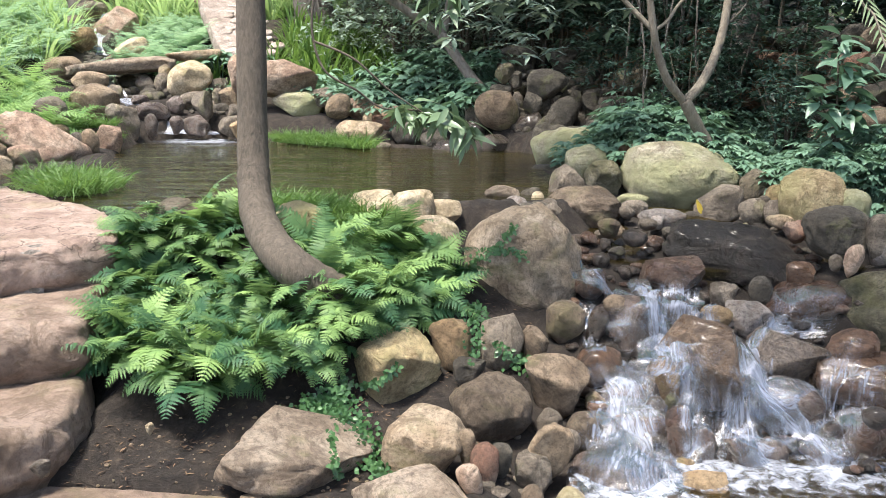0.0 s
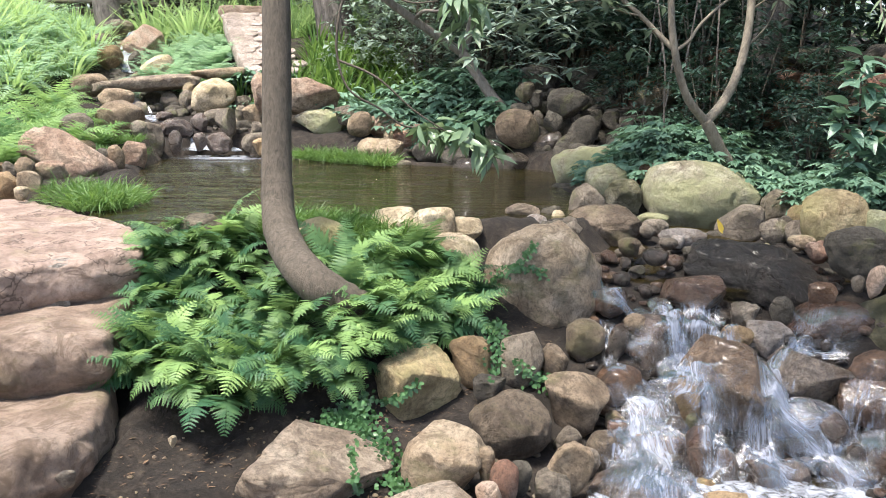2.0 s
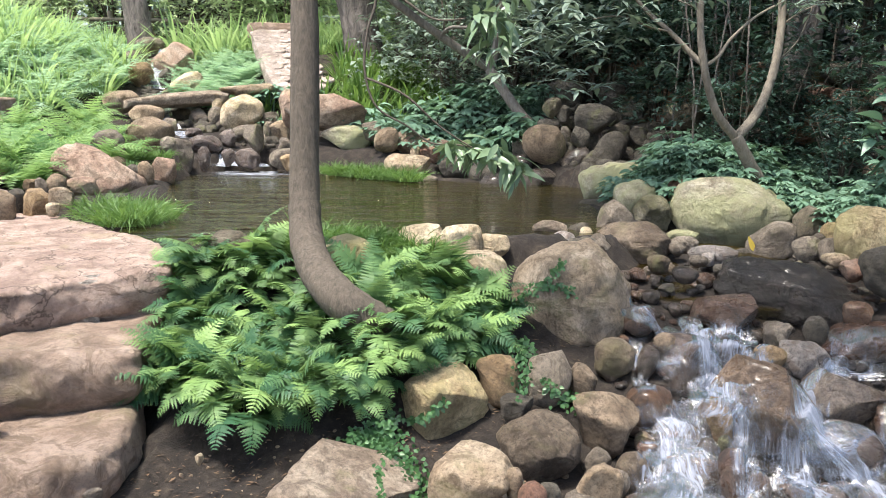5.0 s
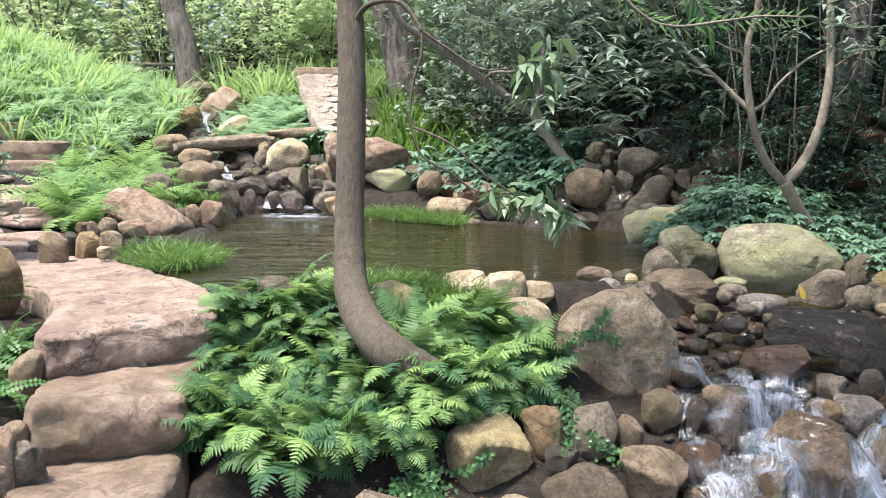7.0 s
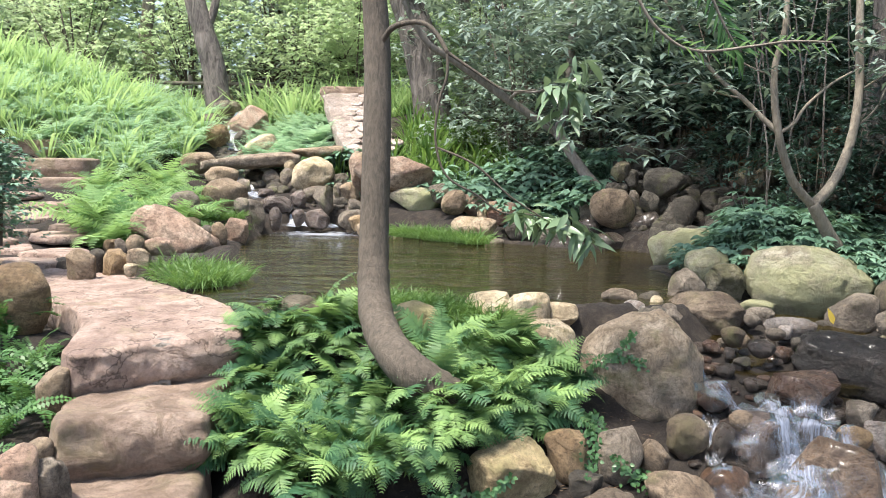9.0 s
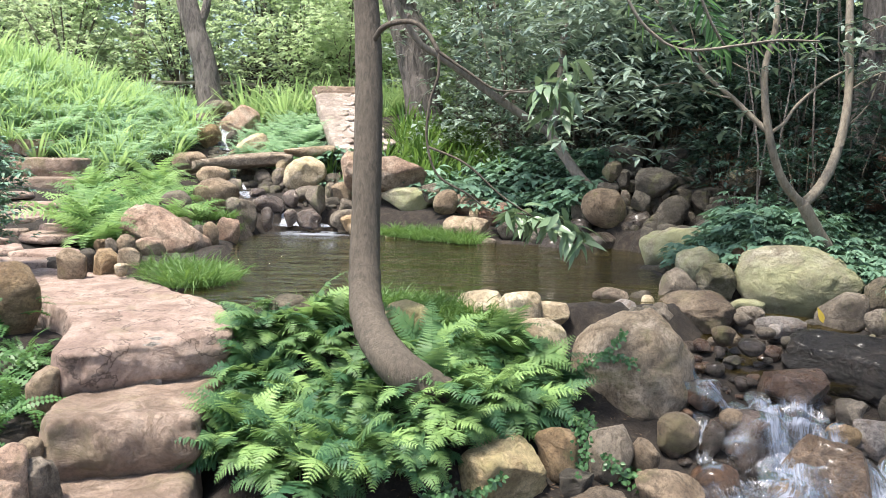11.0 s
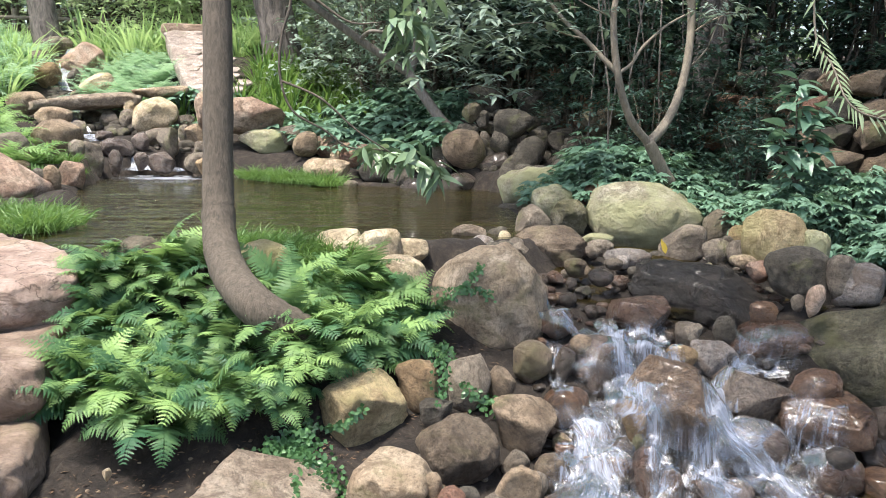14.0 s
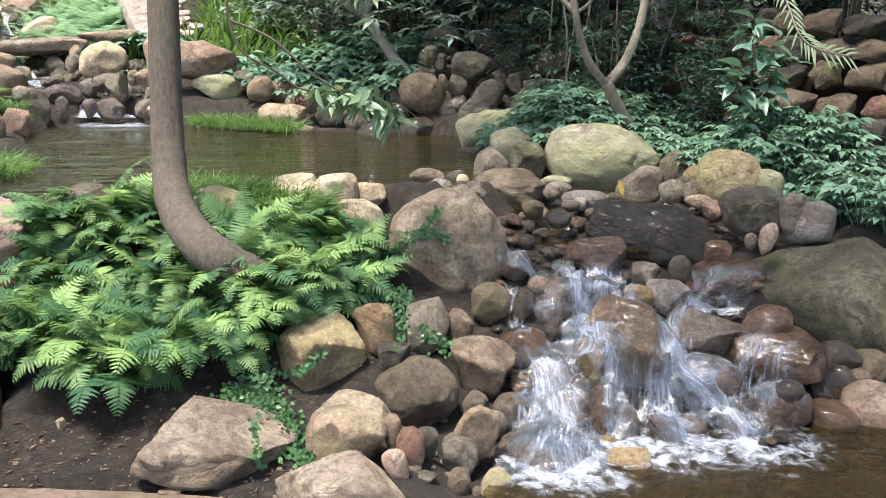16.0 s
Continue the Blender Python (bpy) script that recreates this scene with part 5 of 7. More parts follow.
def strap_mesh(seed, count=42, length=0.62, width=0.024, mat=None):
    rs, lv = np.random.RandomState(seed), Leaves()
    for k in range(count):
        a = rs.uniform(0, 6.283)
        lean = rs.uniform(0.15, 0.9)
        d = (math.cos(a) * lean, math.sin(a) * lean, 1.0)
        lv.blade((0.07 * math.cos(a), 0.07 * math.sin(a), -0.01), d, (-math.cos(a), -math.sin(a), lean), length * rs.uniform(0.65, 1.2), width * rs.uniform(0.7, 1.2), 6, rs.uniform(0.25, 0.65), 0.3, 1.0)
    return lv.mesh("strap_leaf_plant", mat or STRAP)


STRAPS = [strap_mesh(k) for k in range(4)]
STRAPS_DK = [strap_mesh(10 + k, 34, 0.5, 0.03, GRASS) for k in range(3)]
def straps(meshes, spots, label, group, s0=0.8, s1=1.3):
    for x, y in spots:
        ob = new("strap_leaf_plant", meshes[prs.randint(len(meshes))])
        s = prs.uniform(s0, s1)
        ob.matrix_world = pose(x, y, gz(x, y) - 0.01, 0, 0, prs.uniform(0, 360)) @ Matrix.Diagonal((s, s, s, 1))
        tagged(ob, label, "plant", group)


def clump_mesh(seed, mat, count, length, width, fine):
    rs, lv = np.random.RandomState(seed), Leaves()
    for k in range(count):
        frond(lv, length * rs.uniform(0.75, 1.15), width * rs.uniform(0.8, 1.15), rs.uniform(0.6, 1.25), rs.uniform(0.9, 1.7), rs, fine, (0, 0, 0), 6.283 * (k + rs.uniform(-.3, .3)) / count)
    return lv.mesh("fern", mat)


HILLF = [clump_mesh(30 + k, FERN_SUNLIT, 15, 0.60, 0.15, True) for k in range(3)]
def hill_ferns(spots, label, group, s0=0.85, s1=1.3):
    for x, y in spots:
        ob = new("fern", HILLF[prs.randint(3)])
        s = prs.uniform(s0, s1)
        ob.matrix_world = pose(x, y, gz(x, y) - 0.01, 0, 0, prs.uniform(0, 360)) @ Matrix.Diagonal((s, s, s, 1))
        tagged(ob, label, "fern", group)


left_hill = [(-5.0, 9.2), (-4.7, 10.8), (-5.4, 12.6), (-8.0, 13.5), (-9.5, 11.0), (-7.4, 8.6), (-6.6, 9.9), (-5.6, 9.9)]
hill_ferns(spread(left_hill, 0.25, prs, 120, 0.3), "green feathery fern on the hillside, lightened as if sunlit", "hillside ferns")
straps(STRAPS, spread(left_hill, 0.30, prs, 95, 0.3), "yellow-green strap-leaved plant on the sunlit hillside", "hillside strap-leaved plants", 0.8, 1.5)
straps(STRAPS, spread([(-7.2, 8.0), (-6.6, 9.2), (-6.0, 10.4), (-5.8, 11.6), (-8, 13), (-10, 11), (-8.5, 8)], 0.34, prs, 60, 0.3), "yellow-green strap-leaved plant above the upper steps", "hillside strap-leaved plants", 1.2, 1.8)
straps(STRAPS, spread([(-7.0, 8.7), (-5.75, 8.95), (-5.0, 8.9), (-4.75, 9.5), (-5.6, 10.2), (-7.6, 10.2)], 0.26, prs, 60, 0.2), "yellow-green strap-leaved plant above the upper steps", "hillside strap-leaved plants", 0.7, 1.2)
hill_ferns(spread([(-7.0, 8.9), (-5.9, 9.0), (-5.0, 9.0), (-4.75, 9.5), (-5.6, 10.2), (-7.6, 10.2)], 0.27, prs, 46, 0.2), "green feathery fern above the upper steps, lightened as if sunlit", "hillside ferns", 0.7, 1.0)
hill_ferns(spread([(-3.9, 10.5), (-3.1, 10.05), (-2.95, 10.4), (-3.15, 11.6), (-3.6, 12.0), (-4.1, 11.6)], 0.20, prs, 40, 0.3), "green fern between stream and paved ramp, lightened as if sunlit", "ferns above the footbridge", 0.7, 1.05)
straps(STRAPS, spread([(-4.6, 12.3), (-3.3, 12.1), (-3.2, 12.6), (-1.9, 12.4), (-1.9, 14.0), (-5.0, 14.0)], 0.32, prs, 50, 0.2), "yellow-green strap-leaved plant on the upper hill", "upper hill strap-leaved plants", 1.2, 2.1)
straps(STRAPS_DK, spread([(-2.0, 9.9), (-1.5, 9.8), (-1.5, 11.6), (-2.05, 11.6)], 0.24, prs, 20, 0.2), "green strap-leaved plant beside the paved ramp", "strap-leaved plants beside the ramp", 0.8, 1.2)
straps(STRAPS_DK, spread([(-1.5, 9.7), (0.3, 10.0), (0.6, 11.2), (-1.2, 12.4), (-1.8, 11.3)], 0.28, prs, 44, 0.2), "green strap-leaved plant above the far bank", "strap-leaved plants above the far bank", 0.9, 1.4)
cover(COVER_FAR, [(-2.75, 9.95), (-2.55, 9.85), (-2.35, 9.8), (-2.2, 9.85), (-2.65, 10.1), (-2.9, 10.15)], "dark green ground cover at the foot of the paved ramp", "ground cover on the far bank", 0.9, 1.15)
straps(STRAPS_DK, [(-2.45, 9.55), (-2.62, 9.85), (-2.3, 9.75)], "green strap-leaved plant beside the paved ramp", "strap-leaved plants by the ramp", 0.7, 0.9)
cover(COVER_FAR, [(-2.2, 9.3), (-2.0, 9.2), (-2.35, 9.4), (-2.6, 9.3)], "dark green ground cover by the upper boulder", "ground cover on the far bank", 0.7, 0.9)

# ---- trees and shrubs ----
def crown(name, parent, centres, count, size, wide, mat, seed, spread_r, droop=0.45, flat=0.6):
    """Leaves in small sprays round twig ends."""
    rs, lv = np.random.RandomState(seed), Leaves()
    centres = np.array(centres, float)
    for k in range(count // 6):
        c = centres[rs.randint(len(centres))] + rs.normal(size=3) * spread_r * np.array((1, 1, flat))
        h = rs.uniform(0, 6.283)
        twig = np.array((math.cos(h), math.sin(h), rs.uniform(-.3, .5)))
        for j in range(6):
            a = h + rs.uniform(-1.5, 1.5)
            d = np.array((math.cos(a), math.sin(a), rs.uniform(-.35, .45)))
            ln = size * rs.uniform(0.6, 1.25)
            lv.blade(c + twig * size * 0.28 * j, d, (rs.uniform(-.5, .5), rs.uniform(-.5, .5), 1), ln, ln * wide, 2, droop * rs.uniform(0.3, 1.2), 0.2, 0.5)
        lv.tube([c - twig * size * 0.4, c + twig * size * 1.7], [size * 0.03, size * 0.012], 3)
    return child(name, lv.mesh(name, mat), parent)


def limb(name, parent, pts, r0, r1, mat, sides=12, label="", wob=0.06):
    lv = Leaves()
    pts = np.array(pts, float)
    t = np.linspace(0, len(pts) - 1, (len(pts) - 1) * 7 + 1)
    out = []
    for s in t:
        i = min(int(s), len(pts) - 2)
        u = s - i
        p0, p1, p2, p3 = pts[max(i - 1, 0)], pts[i], pts[i + 1], pts[min(i + 2, len(pts) - 1)]
        out.append(0.5 * (2 * p1 + (p2 - p0) * u + (2 * p0 - 5 * p1 + 4 * p2 - p3) * u * u + (3 * p1 - p0 - 3 * p2 + p3) * u ** 3))
    rad = [(r0 + (r1 - r0) * k / (len(out) - 1)) * (1 + wob * noise.noise((k * 0.45, r0 * 90, 1))) for k in range(len(out))]
    lv.tube(out, rad, sides)
    return child(name, lv.mesh(name, mat), parent, None, label)


# the curved tree in the fern bed, with its hanging leafy branch
tree = tagged(new("tree"), "slender grey-brown tree with a curved foot in the ferns", "tree")
limb("trunk", tree, [(-0.34, 3.30, 0.36), (-0.42, 3.24, 0.42), (-0.50, 3.21, 0.48), (-0.60, 3.22, 0.55), (-0.71, 3.35, 0.63), (-0.78, 3.48, 0.73), (-0.81, 3.58, 0.88), (-0.82, 3.64, 1.07), (-0.83, 3.74, 1.57),
      (-0.85, 3.81, 1.93), (-0.88, 3.85, 2.24), (-0.92, 3.95, 2.74), (-0.95, 4.0, 3.6), (-0.9, 4.0, 4.6)], 0.090, 0.046, BARK, 16)
limb("branch", tree, [(-0.83, 3.78, 1.87), (-0.77, 3.74, 1.94), (-0.69, 3.70, 1.96), (-0.61, 3.66, 1.95), (-0.55, 3.64, 1.90), (-0.50, 3.61, 1.82)], 0.014, 0.009, BARK, 8)
limb("twig", tree, [(-0.50, 3.61, 1.82), (-0.50, 3.60, 1.72), (-0.53, 3.58, 1.61), (-0.54, 3.56, 1.45), (-0.49, 3.55, 1.30), (-0.36, 3.56, 1.22), (-0.26, 3.57, 1.15), (-0.13, 3.58, 1.14), (0.0, 3.60, 1.11), (0.10, 3.55, 1.03)], 0.007, 0.003, BARK, 6)
limb("twig", tree, [(-0.54, 3.56, 1.42), (-0.37, 3.52, 1.35), (-0.22, 3.53, 1.22), (-0.08, 3.54, 1.13)], 0.006, 0.003, BARK, 5)
limb("twig", tree, [(-0.50, 3.61, 1.82), (-0.38, 3.60, 1.74), (-0.25, 3.58, 1.66), (-0.12, 3.55, 1.66)], 0.008, 0.003, BARK, 5)
long_leaf = []
for k in range(3):
    lv = Leaves()
    lv.blade((0, 0, 0), (0, 1, 0.1), (0.1 * (k - 1), 0, 1), 0.125, 0.036, 6, 0.22 + 0.12 * k, 0.25, 0.55)
    long_leaf.append(lv.mesh("leaf", LONGLEAF))
trs = np.random.RandomState(4)
for a, b, cnt in (((-0.20, 3.56, 1.16), (0.14, 3.55, 1.05), 52), ((-0.15, 3.54, 1.14), (0.06, 3.5, 1.12), 30), ((-0.10, 3.5, 1.68), (0.06, 3.42, 1.62), 34), ((-0.04, 3.46, 1.52), (0.06, 3.42, 1.78), 24)):
    a, b = np.array(a), np.array(b)
    for k in range(cnt):
        p = a + (b - a) * trs.uniform(0, 1) + trs.normal(size=3) * (0.02, 0.03, 0.02)
        s = trs.uniform(0.6, 1.15)
        child("leaf", long_leaf[trs.randint(3)], tree, pose(*p, trs.uniform(-75, 10), trs.uniform(-40, 40), trs.uniform(-180, 180)) @ Matrix.Diagonal((s, s, s, 1)))
# added limb and crown above the view, placed so their shadow falls on the cascade
limb("limb", tree, [(-0.92, 4.0, 3.9), (-0.5, 3.6, 4.3), (0.1, 2.9, 4.6), (0.75, 2.4, 4.8)], 0.035, 0.015, BARK, 8)
crown("crown", tree, [(0.75 + r * math.cos(k * 0.8), 2.4 + 0.8 * r * math.sin(k * 0.8), 4.7 + 0.3 * (k % 3)) for k in range(8) for r in (0.3, 0.8, 1.2)], 1150, 0.15, 0.32, GREYLEAF, 3, 0.35)

# the leaning tree on the far bank
tree = tagged(new("tree"), "leaning grey tree with a forked trunk on the far bank", "tree")
limb("trunk", tree, [(0.50, 8.42, 0.95), (0.42, 8.47, 1.08), (0.24, 8.57, 1.30), (-0.02, 8.72, 1.67)], 0.062, 0.05, BARK_GREY, 10)
limb("limb", tree, [(-0.02, 8.72, 1.67), (-0.51, 8.54, 1.98), (-1.06, 8.31, 2.36), (-1.30, 8.19, 2.52), (-1.50, 8.10, 2.89), (-1.65, 8.13, 3.5)], 0.045, 0.024, BARK_GREY, 8)
limb("limb", tree, [(-0.02, 8.72, 1.66), (0.07, 8.72, 1.98), (0.10, 8.77, 2.44), (0.11, 8.83, 3.01), (0.06, 8.90, 3.8)], 0.05, 0.034, BARK_GREY, 8)
limb("branch", tree, [(-0.51, 8.54, 1.98), (-0.40, 8.4, 2.05), (-0.2, 8.3, 2.05), (0.0, 8.2, 2.15)], 0.022, 0.008, BARK_GREY, 6)
crown("crown", tree, [(0.1, 8.5, 2.5), (0.4, 8.4, 2.2), (0.5, 8.6, 2.7), (-0.3, 8.5, 2.8), (-0.6, 8.4, 2.5), (0.1, 8.8, 3.2), (-0.9, 8.4, 3.1), (0.7, 8.5, 2.0), (-1.2, 8.3, 3.2)], 1500, 0.14, 0.42, GREYLEAF, 5, 0.26)

# unseen upper crown and limb, added to dapple the grotto and far pond
crown("crown", tree, [(0.3 + 0.9 * math.cos(k * 0.9), 7.0 + 0.8 * math.sin(k * 0.9), 4.5 + 0.25 * (k % 3)) for k in range(7)] + [(0.3, 7.0, 4.9)], 1100, 0.15, 0.42, GREYLEAF, 6, 0.3)
limb("limb", tree, [(0.06, 8.90, 3.7), (0.1, 8.2, 4.2), (0.3, 7.3, 4.6)], 0.034, 0.014, BARK_GREY, 8)

# the pale forked tree on the right bank
tree = tagged(new("tree"), "pale smooth forked tree rising from ground cover", "tree")
limb("trunk", tree, [(1.83, 5.6, 0.72), (1.76, 5.57, 0.83), (1.66, 5.52, 0.97), (1.56, 5.48, 1.13)], 0.046, 0.038, BARK_PALE, 12)
limb("limb", tree, [(1.56, 5.48, 1.12), (1.43, 5.42, 1.25), (1.35, 5.38, 1.41), (1.30, 5.34, 1.56), (1.27, 5.35, 1.75), (1.27, 5.38, 1.97), (1.32, 5.40, 2.19), (1.33, 5.44, 2.49), (1.35, 5.55, 3.05)], 0.029, 0.015, BARK_PALE, 10)
limb("limb", tree, [(1.56, 5.48, 1.12), (1.67, 5.55, 1.22), (1.79, 5.69, 1.38), (1.87, 5.77, 1.60), (1.92, 5.86, 1.89), (1.91, 5.89, 2.22), (1.93, 5.99, 2.60), (1.93, 6.05, 3.2)], 0.034, 0.022, BARK_PALE, 10)
limb("branch", tree, [(1.30, 5.34, 1.56), (1.20, 5.38, 1.66), (1.10, 5.43, 1.77), (0.97, 5.48, 1.89), (0.87, 5.53, 2.02), (0.77, 5.59, 2.19), (0.62, 5.70, 2.45)], 0.018, 0.009, BARK_PALE, 8)
limb("branch", tree, [(1.31, 5.34, 1.56), (1.39, 5.35, 1.62), (1.47, 5.43, 1.72), (1.63, 5.51, 1.86), (1.82, 5.70, 1.96)], 0.013, 0.007, BARK_PALE, 6)
limb("twig", tree, [(1.10, 5.43, 1.77), (0.95, 5.4, 1.80), (0.78, 5.4, 1.86), (0.62, 5.4, 1.84)], 0.007, 0.004, BARK_PALE, 5)
limb("twig", tree, [(1.27, 5.38, 1.90), (1.15, 5.36, 1.94), (1.0, 5.36, 2.02)], 0.007, 0.004, BARK_PALE, 5)
limb("twig", tree, [(1.92, 5.86, 1.85), (2.02, 5.8, 1.93), (2.15, 5.75, 1.99)], 0.008, 0.004, BARK_PALE, 5)
limb("twig", tree, [(1.90, 5.8, 1.62), (2.0, 5.75, 1.75), (2.06, 5.72, 1.95)], 0.008, 0.004, BARK_PALE, 5)
limb("twig", tree, [(1.92, 5.89, 2.15), (2.05, 5.85, 2.25), (2.2, 5.8, 2.3)], 0.008, 0.004, BARK_PALE, 5)
crown("crown", tree, [(0.6, 5.6, 2.25), (0.75, 5.5, 1.92), (0.4, 5.7, 2.1), (0.55, 5.5, 1.75), (0.3, 5.8, 2.4), (0.9, 5.5, 2.3), (0.1, 5.9, 2.3), (0.65, 5.6, 2.5), (0.45, 5.5, 1.6)], 1500, 0.10, 0.38, GREYLEAF, 8, 0.20)
crown("crown", tree, [(1.35, 5.35, 2.25), (1.5, 5.4, 2.1), (1.2, 5.4, 2.3), (2.0, 5.8, 2.05), (2.15, 5.75, 2.0), (1.95, 5.8, 2.2), (2.2, 5.8, 2.3), (1.7, 5.5, 2.35)], 330, 0.085, 0.40, GREYLEAF, 9, 0.13)

# leafy top added above the view to shade the ground cover and thicket
crown("crown", tree, [(1.3 + 0.8 * math.cos(k * 0.9), 5.2 + 0.7 * math.sin(k * 0.9), 3.8 + 0.25 * (k % 3)) for k in range(7)] + [(1.3, 5.3, 4.0)], 560, 0.10, 0.40, GREYLEAF, 10, 0.28)

# tall trees added beside the clearing; their unseen crowns block sun from above
def tall_tree(x, y, h, r, seed, mat, count=2600):
    tr = tagged(new("tree"), "tall tree added for shade, its broad crown above the view", "tree", "shade trees")
    limb("trunk", tr, [(x, y, gz(x, y) - 0.1), (x + 0.1, y, 2.6), (x - 0.1, y + 0.1, h * 0.6), (x, y, h)], 0.16, 0.06, BARK_DARK, 10)
    rs = np.random.RandomState(seed)
    ends = []
    for k in range(9):
        a = k * 0.7 + rs.uniform(-.2, .2)
        e = (x + r * 0.75 * math.cos(a), y + r * 0.75 * math.sin(a), h + rs.uniform(-.5, .9))
        limb("limb", tr, [(x, y, h * 0.72), ((x + e[0]) / 2, (y + e[1]) / 2, h * 0.92), e], 0.05, 0.015, BARK_DARK, 6)
        ends += [e, ((x + e[0]) / 2, (y + e[1]) / 2, h + rs.uniform(-.2, .6))]
    crown("crown", tr, ends, count, 0.17, 0.42, mat, seed, r * 0.27)


tall_tree(3.6, 9.6, 6.6, 2.6, 31, GREYLEAF)
tall_tree(0.9, 11.2, 7.0, 2.6, 32, GREYLEAF)
tall_tree(4.9, 6.2, 6.0, 2.6, 33, GREYLEAF, 4200)
tall_tree(2.4, 7.0, 6.4, 2.2, 36, GREYLEAF, 3200)
tall_tree(3.5, 3.2, 6.4, 2.8, 35, GREYLEAF, 2200)
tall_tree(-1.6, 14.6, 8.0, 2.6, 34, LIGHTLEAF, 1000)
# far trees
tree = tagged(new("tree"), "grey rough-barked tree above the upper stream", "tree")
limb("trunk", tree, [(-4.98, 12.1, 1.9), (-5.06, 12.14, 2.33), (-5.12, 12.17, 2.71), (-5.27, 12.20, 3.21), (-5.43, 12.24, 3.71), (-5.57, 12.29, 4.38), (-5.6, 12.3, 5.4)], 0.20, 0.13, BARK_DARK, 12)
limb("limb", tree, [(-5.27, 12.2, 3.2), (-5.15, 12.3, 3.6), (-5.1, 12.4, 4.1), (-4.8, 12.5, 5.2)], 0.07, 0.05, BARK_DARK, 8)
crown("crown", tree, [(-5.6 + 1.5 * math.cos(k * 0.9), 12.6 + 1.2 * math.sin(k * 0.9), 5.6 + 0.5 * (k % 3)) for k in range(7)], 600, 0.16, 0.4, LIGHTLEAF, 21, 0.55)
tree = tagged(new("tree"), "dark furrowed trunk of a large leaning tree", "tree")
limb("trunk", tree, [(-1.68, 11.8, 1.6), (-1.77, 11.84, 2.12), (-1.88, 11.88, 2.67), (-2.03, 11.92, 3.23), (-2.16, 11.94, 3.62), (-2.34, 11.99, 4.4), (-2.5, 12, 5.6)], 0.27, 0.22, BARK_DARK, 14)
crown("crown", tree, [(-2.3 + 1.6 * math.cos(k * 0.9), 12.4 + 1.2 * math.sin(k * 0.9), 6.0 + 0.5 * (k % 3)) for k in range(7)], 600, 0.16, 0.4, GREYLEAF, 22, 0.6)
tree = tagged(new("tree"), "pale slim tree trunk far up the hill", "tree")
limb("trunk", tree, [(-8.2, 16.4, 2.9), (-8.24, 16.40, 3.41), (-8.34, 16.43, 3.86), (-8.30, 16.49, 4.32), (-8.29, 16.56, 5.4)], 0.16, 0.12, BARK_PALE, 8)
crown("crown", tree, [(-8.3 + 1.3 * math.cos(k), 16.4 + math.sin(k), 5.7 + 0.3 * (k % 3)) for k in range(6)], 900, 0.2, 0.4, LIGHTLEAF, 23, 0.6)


def shrub_kind(mat, seed, height, radius, leaf, wide, count, clumps=16, stems=7):
    """Meshes of a shrub: its stems, and a crown of leaf sprays."""
    rs = np.random.RandomState(seed)
    st, ends = Leaves(), []
    for k in range(stems):
        a, lean = rs.uniform(0, 6.283), rs.uniform(0.15, 0.8)
        top = np.array((math.cos(a) * radius * lean, math.sin(a) * radius * lean, height * rs.uniform(0.6, 0.98)))
        st.tube([(0.05 * math.cos(a), 0.05 * math.sin(a), -0.05), top * (0.35, 0.35, 0.5), top], [0.018, 0.012, 0.005], 5)
    for k in range(clumps):
        a, r, h = rs.uniform(0, 6.283), radius * math.sqrt(rs.uniform(0, 1)), rs.uniform(0.12, 1.0)
        r *= math.sin(math.pi * min(1, 0.25 + 0.75 * h)) ** 0.5
        ends.append((r * math.cos(a), r * math.sin(a), h * height))
    lv = Leaves()
    for k in range(count // 5):
        c = np.array(ends[rs.randint(len(ends))]) + rs.normal(size=3) * radius * 0.2
        h = rs.uniform(0, 6.283)
        tw = np.array((math.cos(h), math.sin(h), rs.uniform(-.2, .6)))
        for j in range(5):
            g = h + rs.uniform(-1.4, 1.4)
            ln = leaf * rs.uniform(0.6, 1.25)
            lv.blade(c + tw * leaf * 0.3 * j, (math.cos(g), math.sin(g), rs.uniform(-.3, .5)), (rs.uniform(-.5, .5), rs.uniform(-.6, .4), 1), ln, ln * wide, 2, 0.35, 0.2, 0.5)
    return st.mesh("woody_base", BARK), lv.mesh("crown", mat)


def shrub(kind, x, y, s, label, group, z=None):
    ob = new("shrub")
    ob.matrix_world = pose(x, y, gz(x, y) if z is None else z, 0, 0, trs.uniform(0, 360)) @ Matrix.Diagonal((s, s, s, 1))
    child("woody_base", kind[0], ob)
    child("crown", kind[1], ob)
    return tagged(ob, label, "shrub", group)


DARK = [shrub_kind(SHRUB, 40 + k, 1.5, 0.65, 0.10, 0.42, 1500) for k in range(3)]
OLIVE = [shrub_kind(GREYLEAF, 50 + k, 1.7, 0.75, 0.065, 0.42, 3600, 24) for k in range(2)]
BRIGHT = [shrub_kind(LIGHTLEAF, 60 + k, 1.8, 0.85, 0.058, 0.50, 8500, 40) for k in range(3)]
